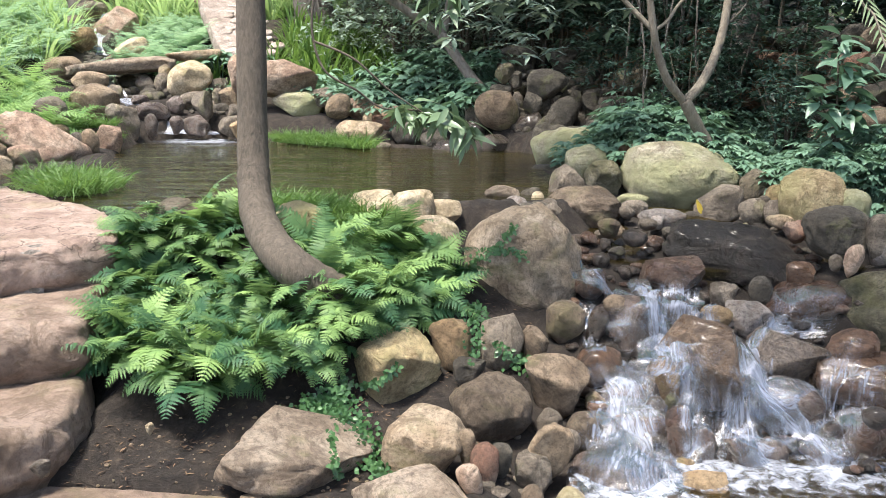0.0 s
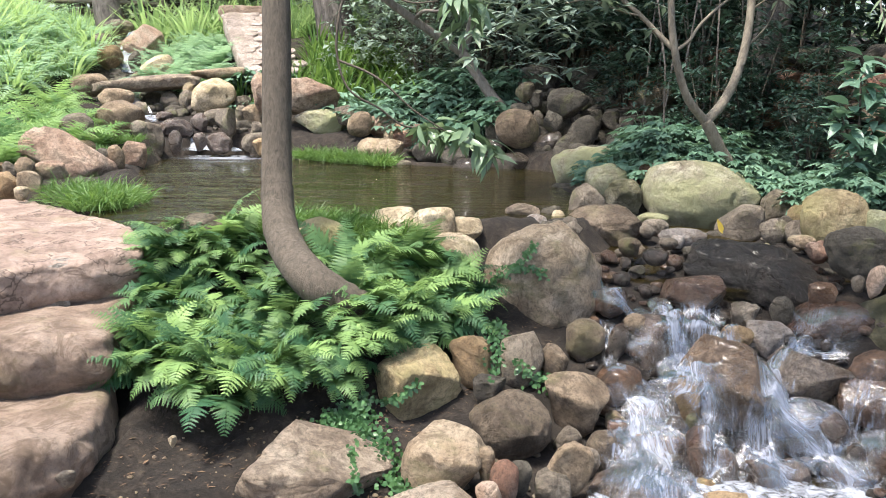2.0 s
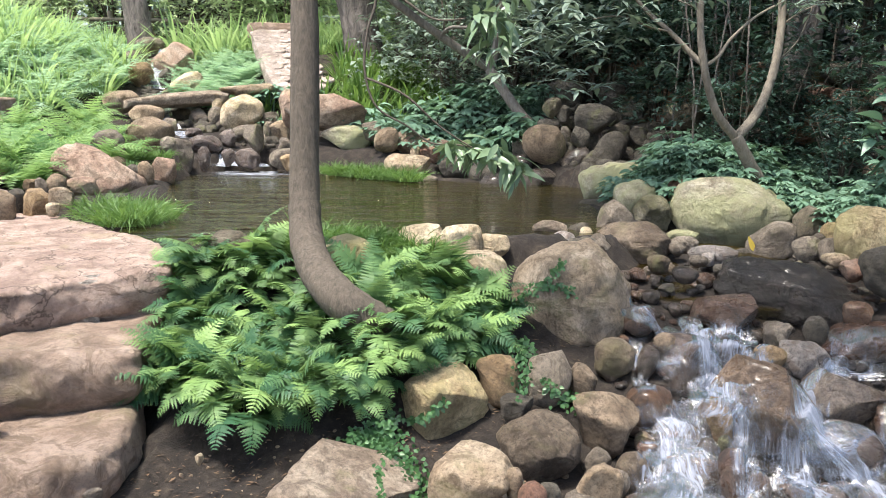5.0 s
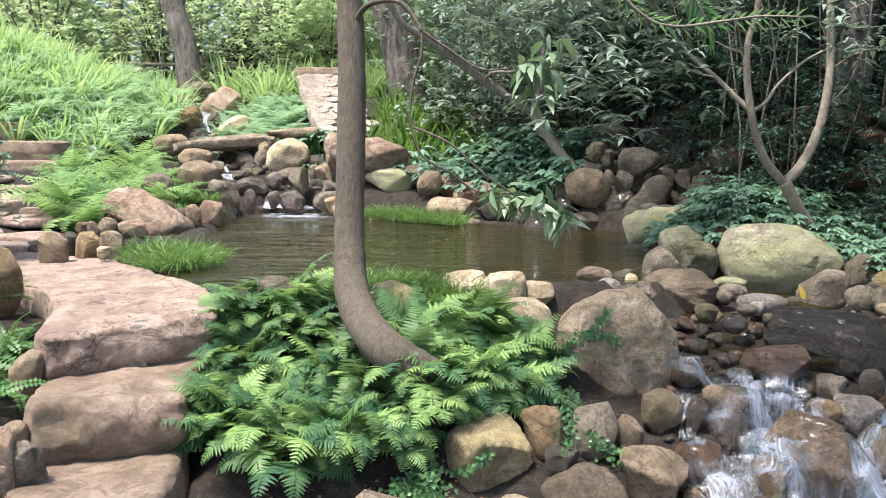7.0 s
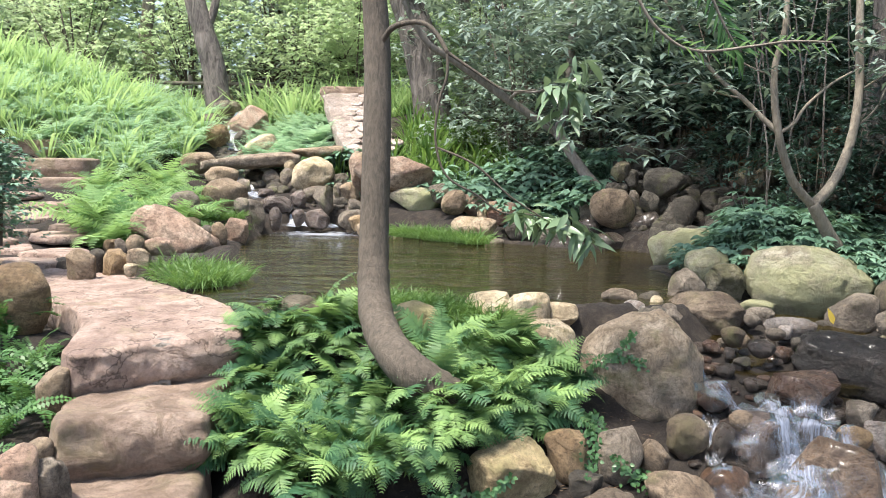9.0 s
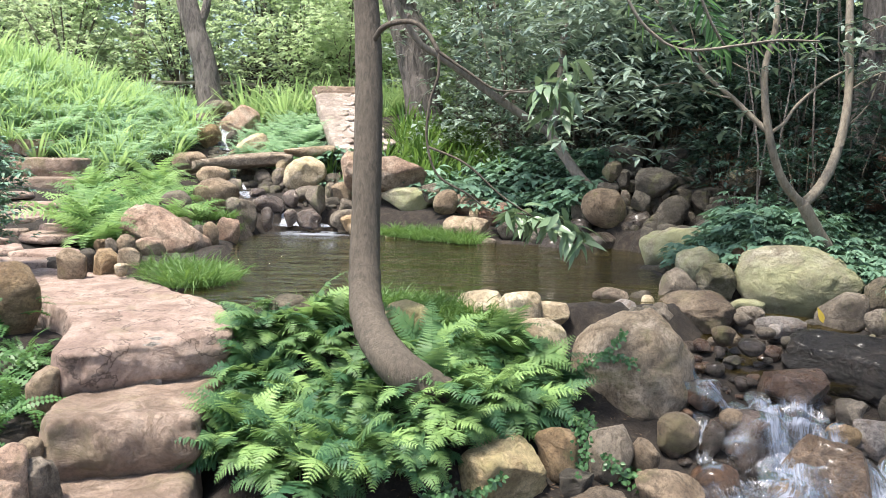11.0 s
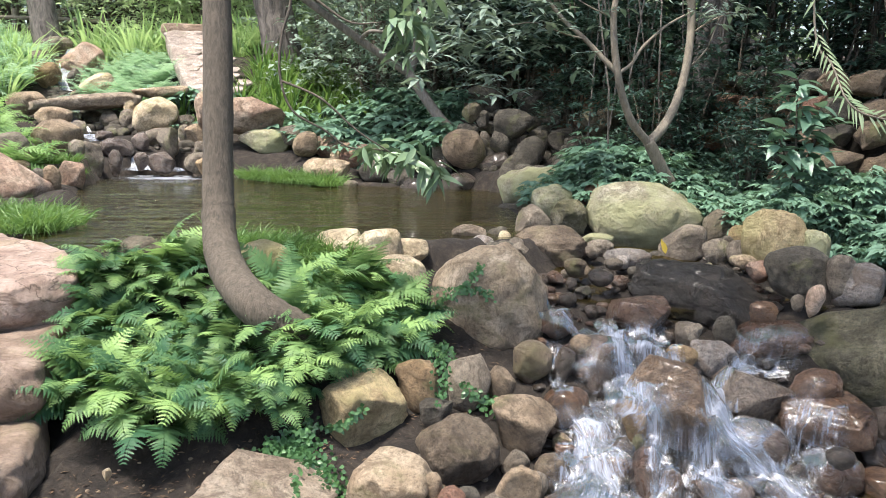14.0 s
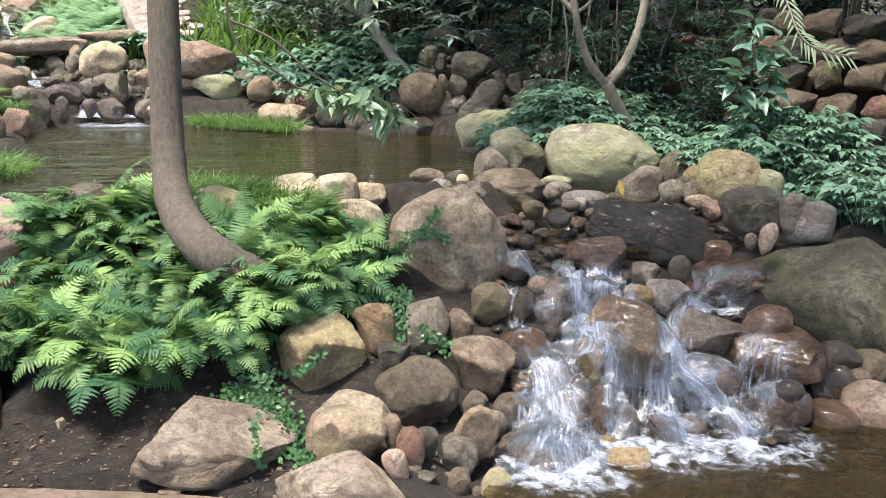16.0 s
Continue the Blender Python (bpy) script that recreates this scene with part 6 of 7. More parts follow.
# dense thicket behind the grotto and the wall, some shrubs added to deepen the shade
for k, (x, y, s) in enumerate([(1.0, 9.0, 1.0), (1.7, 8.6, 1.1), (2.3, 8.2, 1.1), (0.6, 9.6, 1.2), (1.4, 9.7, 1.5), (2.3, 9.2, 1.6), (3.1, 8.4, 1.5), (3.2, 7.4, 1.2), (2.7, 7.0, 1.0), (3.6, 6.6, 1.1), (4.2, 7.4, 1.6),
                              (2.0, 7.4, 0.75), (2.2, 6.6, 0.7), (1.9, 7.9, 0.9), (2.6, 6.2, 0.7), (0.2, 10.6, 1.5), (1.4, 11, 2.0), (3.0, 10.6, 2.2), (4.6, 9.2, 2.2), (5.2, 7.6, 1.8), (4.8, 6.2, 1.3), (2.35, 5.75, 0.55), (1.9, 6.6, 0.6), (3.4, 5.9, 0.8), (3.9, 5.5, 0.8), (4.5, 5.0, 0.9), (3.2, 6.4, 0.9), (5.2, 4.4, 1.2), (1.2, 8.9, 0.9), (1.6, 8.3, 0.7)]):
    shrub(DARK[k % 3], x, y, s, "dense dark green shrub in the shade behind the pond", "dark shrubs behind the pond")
for k, (x, y, s) in enumerate([(0.2, 9.9, 1.2), (0.8, 10.6, 1.5), (-0.5, 10.8, 1.5), (0.9, 9.4, 1.1), (-0.3, 12.2, 2.2), (1.8, 12.6, 2.6), (4.0, 12.5, 2.8), (-1.0, 13.6, 2.4)]):
    shrub(OLIVE[k % 2], x, y, s, "grey-green leafy shrub on the hill behind", "grey-green shrubs")
# mostly pale leaves, whose colour holds the hill's sunlight and haze
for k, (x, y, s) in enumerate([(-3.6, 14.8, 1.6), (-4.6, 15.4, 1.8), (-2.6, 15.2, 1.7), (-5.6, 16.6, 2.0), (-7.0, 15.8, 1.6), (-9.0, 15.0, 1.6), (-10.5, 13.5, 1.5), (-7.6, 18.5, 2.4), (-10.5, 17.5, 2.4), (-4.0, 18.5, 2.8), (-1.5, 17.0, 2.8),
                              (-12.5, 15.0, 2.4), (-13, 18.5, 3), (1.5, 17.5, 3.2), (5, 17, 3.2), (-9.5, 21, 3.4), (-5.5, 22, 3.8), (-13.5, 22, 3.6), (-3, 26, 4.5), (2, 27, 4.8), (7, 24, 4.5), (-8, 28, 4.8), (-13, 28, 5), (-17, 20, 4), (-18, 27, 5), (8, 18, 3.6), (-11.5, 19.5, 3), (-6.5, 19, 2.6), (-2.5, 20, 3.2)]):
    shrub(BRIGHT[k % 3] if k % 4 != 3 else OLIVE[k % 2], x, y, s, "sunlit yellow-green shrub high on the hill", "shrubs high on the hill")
shrub(shrub_kind(GLOSSY, 71, 0.55, 0.30, 0.045, 0.6, 3500), -3.45, 4.75, 1.0, "small clipped dark green shrub over the path rock", "path shrubs", 0.85)
# bare canes in the thicket
for k in range(14):
    x, y = trs.uniform(1.5, 2.8), trs.uniform(6.4, 7.8)
    lv, z = Leaves(), gz(x, y)
    lv.tube([(x, y, z - 0.05), (x + trs.uniform(-.1, .1), y, z + 0.8), (x + trs.uniform(-.25, .25), y, z + 2.0)], [0.009, 0.008, 0.005], 5)
    tagged(new("cane", lv.mesh("cane", BARK_DARK)), "thin grey upright cane in the dark thicket", "cane", "canes in the thicket")

# broad-leaved plant by the wall
plant = tagged(new("broad_leaved_plant"), "tall plant with broad blue-green leaves before the wall", "plant")
lv = Leaves()
for top in ((2.27, 4.93, 1.42), (2.48, 4.98, 1.30), (2.16, 4.88, 1.18)):
    lv.tube([(2.3, 4.92, 0.55), (2.3, 4.92, 0.9), top], [0.012, 0.009, 0.005], 6)
child("stalk", lv.mesh("stalk", BARK), plant)
broad = []
for k in range(2):
    lv = Leaves()
    lv.blade((0, 0, 0), (0, 1, 0.15), (0.15 * k, 0, 1), 0.145, 0.062, 6, 0.25 + 0.2 * k, 0.25, 0.58)
    broad.append(lv.mesh("leaf", GLOSSY))
for cx, cy, cz, cnt in ((2.27, 4.93, 1.42, 16), (2.48, 4.98, 1.30, 15), (2.16, 4.88, 1.18, 14), (2.33, 4.9, 1.05, 20), (2.28, 4.9, 0.88, 18), (2.42, 4.9, 0.8, 16), (2.36, 4.93, 1.2, 16)):
    cnt = int(cnt * 1.5)
    for k in range(cnt):
        s = trs.uniform(0.7, 1.2)
        child("leaf", broad[trs.randint(2)], plant, pose(cx + trs.normal() * .03, cy + trs.normal() * .03, cz + trs.normal() * .05, trs.uniform(-30, 35), trs.uniform(-25, 25), 360 * k / cnt + trs.uniform(-20, 20)) @ Matrix.Diagonal((s, s, s, 1)))

# feathery twigs that hang in from above, close to the path
def hanging_twig(pts, length, label, seed, mat):
    rs = np.random.RandomState(seed)
    ob = tagged(new("hanging_twig"), label, "twig")
    limb("stem", ob, pts, 0.004, 0.002, BARK_PALE, 5)
    lv, pts = Leaves(), np.array(pts, float)
    for k in range(60):
        s = (k + 0.5) / 60 * (len(pts) - 1)
        i = min(int(s), len(pts) - 2)
        p, d = pts[i] + (pts[i + 1] - pts[i]) * (s - i), pts[i + 1] - pts[i]
        d = d / np.linalg.norm(d)
        sd = np.cross(d, (0.1, -1, 0.2))
        lv.blade(p, d * 0.9 + sd * (1 if k % 2 else -1) * 0.8 + rs.normal(size=3) * 0.1, (0, -1, 0.4), length * rs.uniform(0.7, 1.1), length * 0.13, 3, 0.2, 0.2, 0.5)
    child("foliage", lv.mesh("foliage", mat), ob)


hanging_twig([(1.08, 2.40, 2.6), (1.10, 2.38, 1.9), (1.12, 2.36, 1.54), (1.14, 2.29, 1.45), (1.15, 2.22, 1.36), (1.19, 2.20, 1.32), (1.28, 2.19, 1.30)], 0.052, "pale green feathery twig hanging from above", 1, LIGHTLEAF)
hanging_twig([(0.16, 1.70, 2.10), (0.21, 1.71, 1.84), (0.24, 1.72, 1.72), (0.27, 1.73, 1.65), (0.30, 1.74, 1.60), (0.32, 1.75, 1.58)], 0.050, "dark green feathery twig hanging from above", 2, FERN_DARK)
hanging_twig([(-0.04, 1.62, 2.17), (0.03, 1.63, 1.86), (0.11, 1.64, 1.66), (0.17, 1.65, 1.59), (0.23, 1.66, 1.57), (0.32, 1.67, 1.58), (0.39, 1.68, 1.59), (0.47, 1.69, 1.59)], 0.034, "thin light green twig hanging across the view", 5, GRASS)

# dry-stone wall behind the right bank
wall = tagged(new("dry_stone_wall"), "rough dry-stone retaining wall of brown and pinkish stones", "wall", kind="structure")
line = np.array([(4.3, 4.4), (3.35, 4.85), (2.75, 5.35), (2.55, 6.2), (2.15, 7.2), (1.7, 8.1), (1.1, 8.7)])
run = np.concatenate([[0], np.cumsum(np.hypot(*np.diff(line, axis=0).T))])
wrs = np.random.RandomState(9)
wall_shapes = [[mesh_from("wall_stone", *rock_shape(0.26 * a, 0.24, 0.185 * b, "a", 300 + k, 4, 0.0, 1.6), STONE[m]) for k, (a, b) in enumerate(((1, 1), (1.2, .9), (.8, 1.1), (.95, .8)))] for m in ("brown", "pink", "dark", "red")]
for row in range(6):
    s = wrs.uniform(0, 0.2)
    while s < run[-1]:
        i = min(np.searchsorted(run, s), len(run) - 1)
        i = max(i, 1)
        u = (s - run[i - 1]) / (run[i] - run[i - 1])
        p = line[i - 1] + (line[i] - line[i - 1]) * u
        turn = math.degrees(math.atan2(*(line[i] - line[i - 1])[::-1]))
        base = 0.60 + 0.05 * s
        # weighted to dark stones, so the wall's shade sits in the colour
        kind = wrs.choice(4, p=(.35, .12, .38, .15)) if s < 2.6 else wrs.choice((0, 2, 2, 3))
        child("wall_stone", wall_shapes[kind][wrs.randint(4)], wall, pose(p[0] + 0.04 * row, p[1] + 0.06 * row, base + 0.165 * row + wrs.uniform(-.02, .02), wrs.uniform(-8, 8), wrs.uniform(-8, 8), turn + wrs.uniform(-8, 8)))
        s += wrs.uniform(0.21, 0.29)


# creeping ivy
def ivy(name, path, count, spread_r, seed, label, size=0.019):
    rs, lv, path = np.random.RandomState(seed), Leaves(), np.array(path, float)
    for k in range(2 * count):
        s = rs.uniform(0, len(path) - 1.001)
        i = int(s)
        p = path[i] + (path[i + 1] - path[i]) * (s - i) + rs.normal(size=3) * spread_r
        if spread_r > 0.02:
            p[2] = gz(p[0], p[1]) + rs.uniform(0.01, 0.05)
        else:
            hit = tree_bvh.ray_cast(Vector(p) + Vector((0, -0.35, 0.12)), Vector((0, 0.95, -0.32)).normalized(), 0.8)
            if hit[0] is not None:
                p = np.array(hit[0])
        a = rs.uniform(0, 6.283)
        d = np.array((math.cos(a), -0.3, math.sin(a)))
        lv.blade(p + (0, -0.012, 0.008), d, (rs.uniform(-.4, .4), -1, rs.uniform(0.2, 0.9)), size * rs.uniform(0.7, 1.3), size * rs.uniform(0.7, 1.0), 3, 0.1, 0.15, 0.42)
    tagged(new(name, lv.mesh(name, IVY)), label, "ivy", "creeping ivy")


ivy("ivy", [(-0.48, 2.84, 0.16), (-0.42, 2.80, 0.16), (-0.36, 2.76, 0.14), (-0.30, 2.72, 0.11), (-0.24, 2.66, 0.06), (-0.16, 2.62, 0.02)], 230, 0.035, 1, "patch of dark green creeping ivy on the soil")
ivy("ivy", [(-0.46, 2.80, 0.24), (-0.41, 2.86, 0.22), (-0.38, 2.82, 0.12), (-0.44, 2.74, 0.10)], 130, 0.030, 2, "patch of dark green creeping ivy on the soil")
ivy("ivy", [(-0.50, 2.84, 0.12), (-0.44, 2.93, 0.16), (-0.37, 2.97, 0.18), (-0.40, 2.88, 0.12), (-0.35, 2.83, 0.1), (-0.28, 2.79, 0.06), (-0.24, 2.74, 0.05)], 330, 0.035, 12, "patch of dark green creeping ivy by the lichened boulder")
ivy("ivy", [(-0.38, 2.79, 0.20), (-0.31, 2.75, 0.20), (-0.25, 2.755, 0.215), (-0.20, 2.78, 0.24), (-0.16, 2.81, 0.27)], 60, 0.007, 3, "trail of ivy across a lichened boulder", 0.018)
ivy("ivy", [(-0.37, 2.60, 0.12), (-0.36, 2.53, 0.09), (-0.35, 2.49, 0.04), (-0.345, 2.47, 0.0)], 34, 0.008, 4, "trail of ivy down a tan boulder", 0.018)
ivy("ivy", [(0.10, 3.24, 0.34), (0.14, 3.20, 0.30), (0.13, 3.12, 0.24), (0.12, 3.08, 0.20)], 50, 0.014, 5, "trail of ivy between the bank stones", 0.018)
ivy("ivy", [(0.14, 3.52, 0.46), (0.18, 3.46, 0.40), (0.24, 3.38, 0.34), (0.31, 3.32, 0.28), (0.38, 3.30, 0.24)], 130, 0.028, 6, "spreading ivy at the foot of the big boulder", 0.019)
ivy("ivy", [(0.14, 3.55, 0.50), (0.19, 3.60, 0.53), (0.25, 3.60, 0.55), (0.30, 3.62, 0.60), (0.33, 3.66, 0.64)], 75, 0.010, 7, "trail of ivy up the big boulder", 0.018)
ivy("ivy", [(0.25, 3.60, 0.55), (0.33, 3.58, 0.54), (0.38, 3.60, 0.50)], 30, 0.010, 8, "trail of ivy across the big boulder", 0.018)
ivy("ivy", [(0.22, 3.22, 0.22), (0.27, 3.16, 0.19), (0.33, 3.14, 0.18)], 34, 0.012, 9, "trail of ivy over the bank stones", 0.018)

# one fallen yellow leaf by the stream
lv = Leaves()
lv.blade((1.45, 4.62, 0.53), (-0.35, 0, 1), (0.2, -1, 0.3), 0.10, 0.035, 4, 0.1, 0.3, 0.5)
tagged(new("fallen_leaf", lv.mesh("fallen_leaf", YELLOW)), "single yellow fallen leaf leaning on a stream stone", "leaf")

# a weathered rail fence far up the hill
fence = tagged(new("rail_fence"), "weathered grey wooden rail fence far up the hill", "fence")
for k in range(4):
    lv, x = Leaves(), -7.6 + 0.75 * k
    lv.tube([(x, 15.2, gz(x, 15.2) - 0.1), (x, 15.2, gz(x, 15.2) + 1.0)], [0.05, 0.045], 6)
    child("post", lv.mesh("post", BARK_PALE), fence)
for h in (0.45, 0.85):
    lv = Leaves()
    lv.tube([(-7.7 + 0.5 * k, 15.15, gz(-7.7 + 0.5 * k, 15.2) + h) for k in range(6)], [0.035] * 6, 6)
    child("rail", lv.mesh("rail", BARK_PALE), fence)

# ---- water ----
def water_mat(name, tint, scale, strength, stretch=(1, 1, 1), murk=0.75):
    m, n, l = mat_new(name)
    b, out = n["Principled BSDF"], n["Material Output"]
    tc = n.new("ShaderNodeTexCoord")
    mp = n.new("ShaderNodeMapping")
    mp.inputs["Scale"].default_value = stretch
    l.new(tc.outputs["Object"], mp.inputs["Vector"])
    a, c = noise_node(n, l, mp.outputs[0], scale, 4, 0.55, 0.6), noise_node(n, l, mp.outputs[0], scale * 0.3, 2)
    h = maths(n, l, "ADD", a.outputs["Fac"], maths(n, l, "MULTIPLY", c.outputs["Fac"], 1.2))
    nm = bump(n, l, h, strength, 0.06)
    b.inputs["Base Color"].default_value = (*tint, 1)
    b.inputs["Roughness"].default_value, b.inputs["IOR"].default_value = 0.03, 1.33
    b.inputs["Specular IOR Level"].default_value = 0.5
    l.new(nm, b.inputs["Normal"])
    tr = n.new("ShaderNodeBsdfTransparent")
    tr.inputs["Color"].default_value = (0.66, 0.60, 0.28, 1)
    gl = n.new("ShaderNodeBsdfGlossy")
    gl.inputs["Roughness"].default_value = 0.04
    l.new(nm, gl.inputs["Normal"])
    fr = n.new("ShaderNodeFresnel")
    fr.inputs["IOR"].default_value = 1.33
    l.new(nm, fr.inputs["Normal"])
    body = n.new("ShaderNodeMixShader")
    body.inputs[0].default_value = murk
    l.new(tr.outputs[0], body.inputs[1])
    l.new(b.outputs[0], body.inputs[2])
    mx = n.new("ShaderNodeMixShader")
    l.new(fr.outputs[0], mx.inputs[0])
    l.new(body.outputs[0], mx.inputs[1])
    l.new(gl.outputs[0], mx.inputs[2])
    l.new(mx.outputs[0], out.inputs["Surface"])
    return m


def sheet(name, poly, z, mat, label, fall=0.0):
    poly = np.array(poly)
    bm = bmesh.new()
    bm.faces.new([bm.verts.new((x, y, z + fall * (y - 4.4))) for x, y in poly])
    me = bpy.data.meshes.new(name)
    bm.to_mesh(me)
    bm.free()
    me.materials.append(mat)
    return tagged(new(name, me), label, "water", kind="structure")


WATER = water_mat("pond_water", (0.040, 0.034, 0.010), 6.0, 0.9, (0.45, 1.5, 1), 0.62)
POOL = water_mat("pool_water", (0.05, 0.036, 0.012), 16, 0.5, (1, 1, 1), 0.35)
pc = POND.mean(0)
sheet("pond_water", pc + (POND - pc) * 1.015, POND_Z, WATER, "still olive-brown pond water with soft ripples")
sheet("basin_water", [(.36, 1.9), (.55, 1.0), (1.1, .6), (1.95, .65), (2.6, 1.15), (2.85, 1.9), (2.7, 2.55), (2.2, 2.95), (1.8, 2.95), (.6, 2.85), (.38, 2.5)], BASIN_Z, POOL, "shallow brown pool water below the cascade")
sheet("stream_water", [(.75, 4.9), (.8, 4.1), (1.25, 3.95), (2.1, 4.0), (2.0, 4.7), (1.3, 4.95)], 0.43, POOL, "shallow clear stream water leaving the pond", 0.16)

# ---- falling water, draped over the stones of the cascade ----
def white_water(name, stretch, scale, cut):
    """Thin water: clear where it is smooth, white where it breaks into streaks or foam."""
    m, n, l = mat_new(name)
    b, out = n["Principled BSDF"], n["Material Output"]
    tc, at = n.new("ShaderNodeTexCoord"), n.new("ShaderNodeAttribute")
    at.attribute_name = "flow"
    mp = n.new("ShaderNodeMapping")
    mp.inputs["Scale"].default_value = stretch
    l.new(tc.outputs["Object"], mp.inputs["Vector"])
    a = noise_node(n, l, mp.outputs[0], scale, 5, 0.62, 0.7)
    c = noise_node(n, l, tc.outputs["Object"], 11, 4, 0.65, 0.5)
    f = maths(n, l, "ADD", maths(n, l, "MULTIPLY", a.outputs["Fac"], 1.15), maths(n, l, "MULTIPLY", c.outputs["Fac"], 0.75))
    f = maths(n, l, "ADD", f, maths(n, l, "MULTIPLY", at.outputs["Fac"], 0.55))
    r = ramp(n, [(cut, (0, 0, 0)), (min(1.0, cut + 0.28), (1, 1, 1))])
    l.new(maths(n, l, "MULTIPLY", f, 0.6), r.inputs[0])
    b.inputs["Base Color"].default_value = (0.44, 0.47, 0.54, 1)
    b.inputs["Roughness"].default_value = 0.35
    l.new(bump(n, l, a.outputs["Fac"], 0.6, 0.01), b.inputs["Normal"])
    tl = n.new("ShaderNodeBsdfTranslucent")
    tl.inputs["Color"].default_value = (0.55, 0.60, 0.68, 1)
    w = n.new("ShaderNodeMixShader")
    w.inputs[0].default_value = 0.35
    l.new(b.outputs[0], w.inputs[1])
    l.new(tl.outputs[0], w.inputs[2])
    tr, gl, thin = n.new("ShaderNodeBsdfTransparent"), n.new("ShaderNodeBsdfGlossy"), n.new("ShaderNodeMixShader")
    gl.inputs["Roughness"].default_value = 0.12
    fr = n.new("ShaderNodeFresnel")
    fr.inputs["IOR"].default_value = 1.33
    l.new(bump(n, l, a.outputs["Fac"], 0.8, 0.01), gl.inputs["Normal"])
    l.new(fr.outputs[0], thin.inputs[0])
    l.new(tr.outputs[0], thin.inputs[1])
    l.new(gl.outputs[0], thin.inputs[2])
    mx = n.new("ShaderNodeMixShader")
    l.new(maths(n, l, "MULTIPLY", r.outputs[0], maths(n, l, "MULTIPLY", at.outputs["Fac"], 1.15, True), True), mx.inputs[0])
    l.new(thin.outputs[0], mx.inputs[1])
    l.new(w.outputs[0], mx.inputs[2])
    l.new(mx.outputs[0], out.inputs["Surface"])
    return m


FALL = white_water("falling_water", (1.0, 0.30, 0.09), 60, 0.72)
FOAM = white_water("foam", (1, 1, 1), 22, 0.76)


def veil_mat(name):
    """Running water: clear and glossy where it is smooth, drawn out in soft white streaks along its flow."""
    m, n, l = mat_new(name)
    b, out = n["Principled BSDF"], n["Material Output"]
    run, fl = n.new("ShaderNodeAttribute"), n.new("ShaderNodeAttribute")
    run.attribute_name, fl.attribute_name = "run", "flow"
    mp = n.new("ShaderNodeMapping")
    mp.inputs["Scale"].default_value = (95, 8, 1)
    l.new(run.outputs["Vector"], mp.inputs["Vector"])
    mq = n.new("ShaderNodeMapping")
    mq.inputs["Scale"].default_value = (26, 9, 1)
    l.new(run.outputs["Vector"], mq.inputs["Vector"])
    fine, broad = noise_node(n, l, mp.outputs[0], 1, 4, 0.6, 0.5), noise_node(n, l, mq.outputs[0], 1, 4, 0.6, 0.8)
    f = maths(n, l, "ADD", maths(n, l, "MULTIPLY", fine.outputs["Fac"], 1.3), maths(n, l, "MULTIPLY", broad.outputs["Fac"], 1.3))
    f = maths(n, l, "ADD", maths(n, l, "SUBTRACT", f, 1.3), maths(n, l, "SUBTRACT", maths(n, l, "MULTIPLY", fl.outputs["Fac"], 0.8), 0.38))
    r = ramp(n, [(0.0, (0, 0, 0)), (0.14, (0.20, 0.20, 0.20)), (0.40, (0.55, 0.55, 0.55)), (0.70, (0.9, 0.9, 0.9))])
    l.new(f, r.inputs[0])
    b.inputs["Base Color"].default_value = (0.42, 0.455, 0.55, 1)
    b.inputs["Roughness"].default_value = 0.4
    nm = bump(n, l, maths(n, l, "ADD", fine.outputs["Fac"], broad.outputs["Fac"]), 0.7, 0.012)
    l.new(nm, b.inputs["Normal"])
    tl = n.new("ShaderNodeBsdfTranslucent")
    tl.inputs["Color"].default_value = (0.44, 0.50, 0.64, 1)
    w = n.new("ShaderNodeMixShader")
    w.inputs[0].default_value = 0.45
    l.new(b.outputs[0], w.inputs[1])
    l.new(tl.outputs[0], w.inputs[2])
    tr, gl, thin, fr = n.new("ShaderNodeBsdfTransparent"), n.new("ShaderNodeBsdfGlossy"), n.new("ShaderNodeMixShader"), n.new("ShaderNodeFresnel")
    tr.inputs["Color"].default_value = (0.93, 0.93, 0.93, 1)
    gl.inputs["Roughness"].default_value, fr.inputs["IOR"].default_value = 0.1, 1.33
    l.new(nm, gl.inputs["Normal"])
    l.new(nm, fr.inputs["Normal"])
    l.new(fr.outputs[0], thin.inputs[0])
    l.new(tr.outputs[0], thin.inputs[1])
    l.new(gl.outputs[0], thin.inputs[2])
    edge = maths(n, l, "MULTIPLY", fl.outputs["Fac"], 5.0, True)
    none, body, mx = n.new("ShaderNodeBsdfTransparent"), n.new("ShaderNodeMixShader"), n.new("ShaderNodeMixShader")
    l.new(r.outputs[0], body.inputs[0])
    l.new(thin.outputs[0], body.inputs[1])
    l.new(w.outputs[0], body.inputs[2])
    l.new(edge, mx.inputs[0])
    l.new(none.outputs[0], mx.inputs[1])
    l.new(body.outputs[0], mx.inputs[2])
    l.new(mx.outputs[0], out.inputs["Surface"])
    return m


VEIL = veil_mat("running_water")


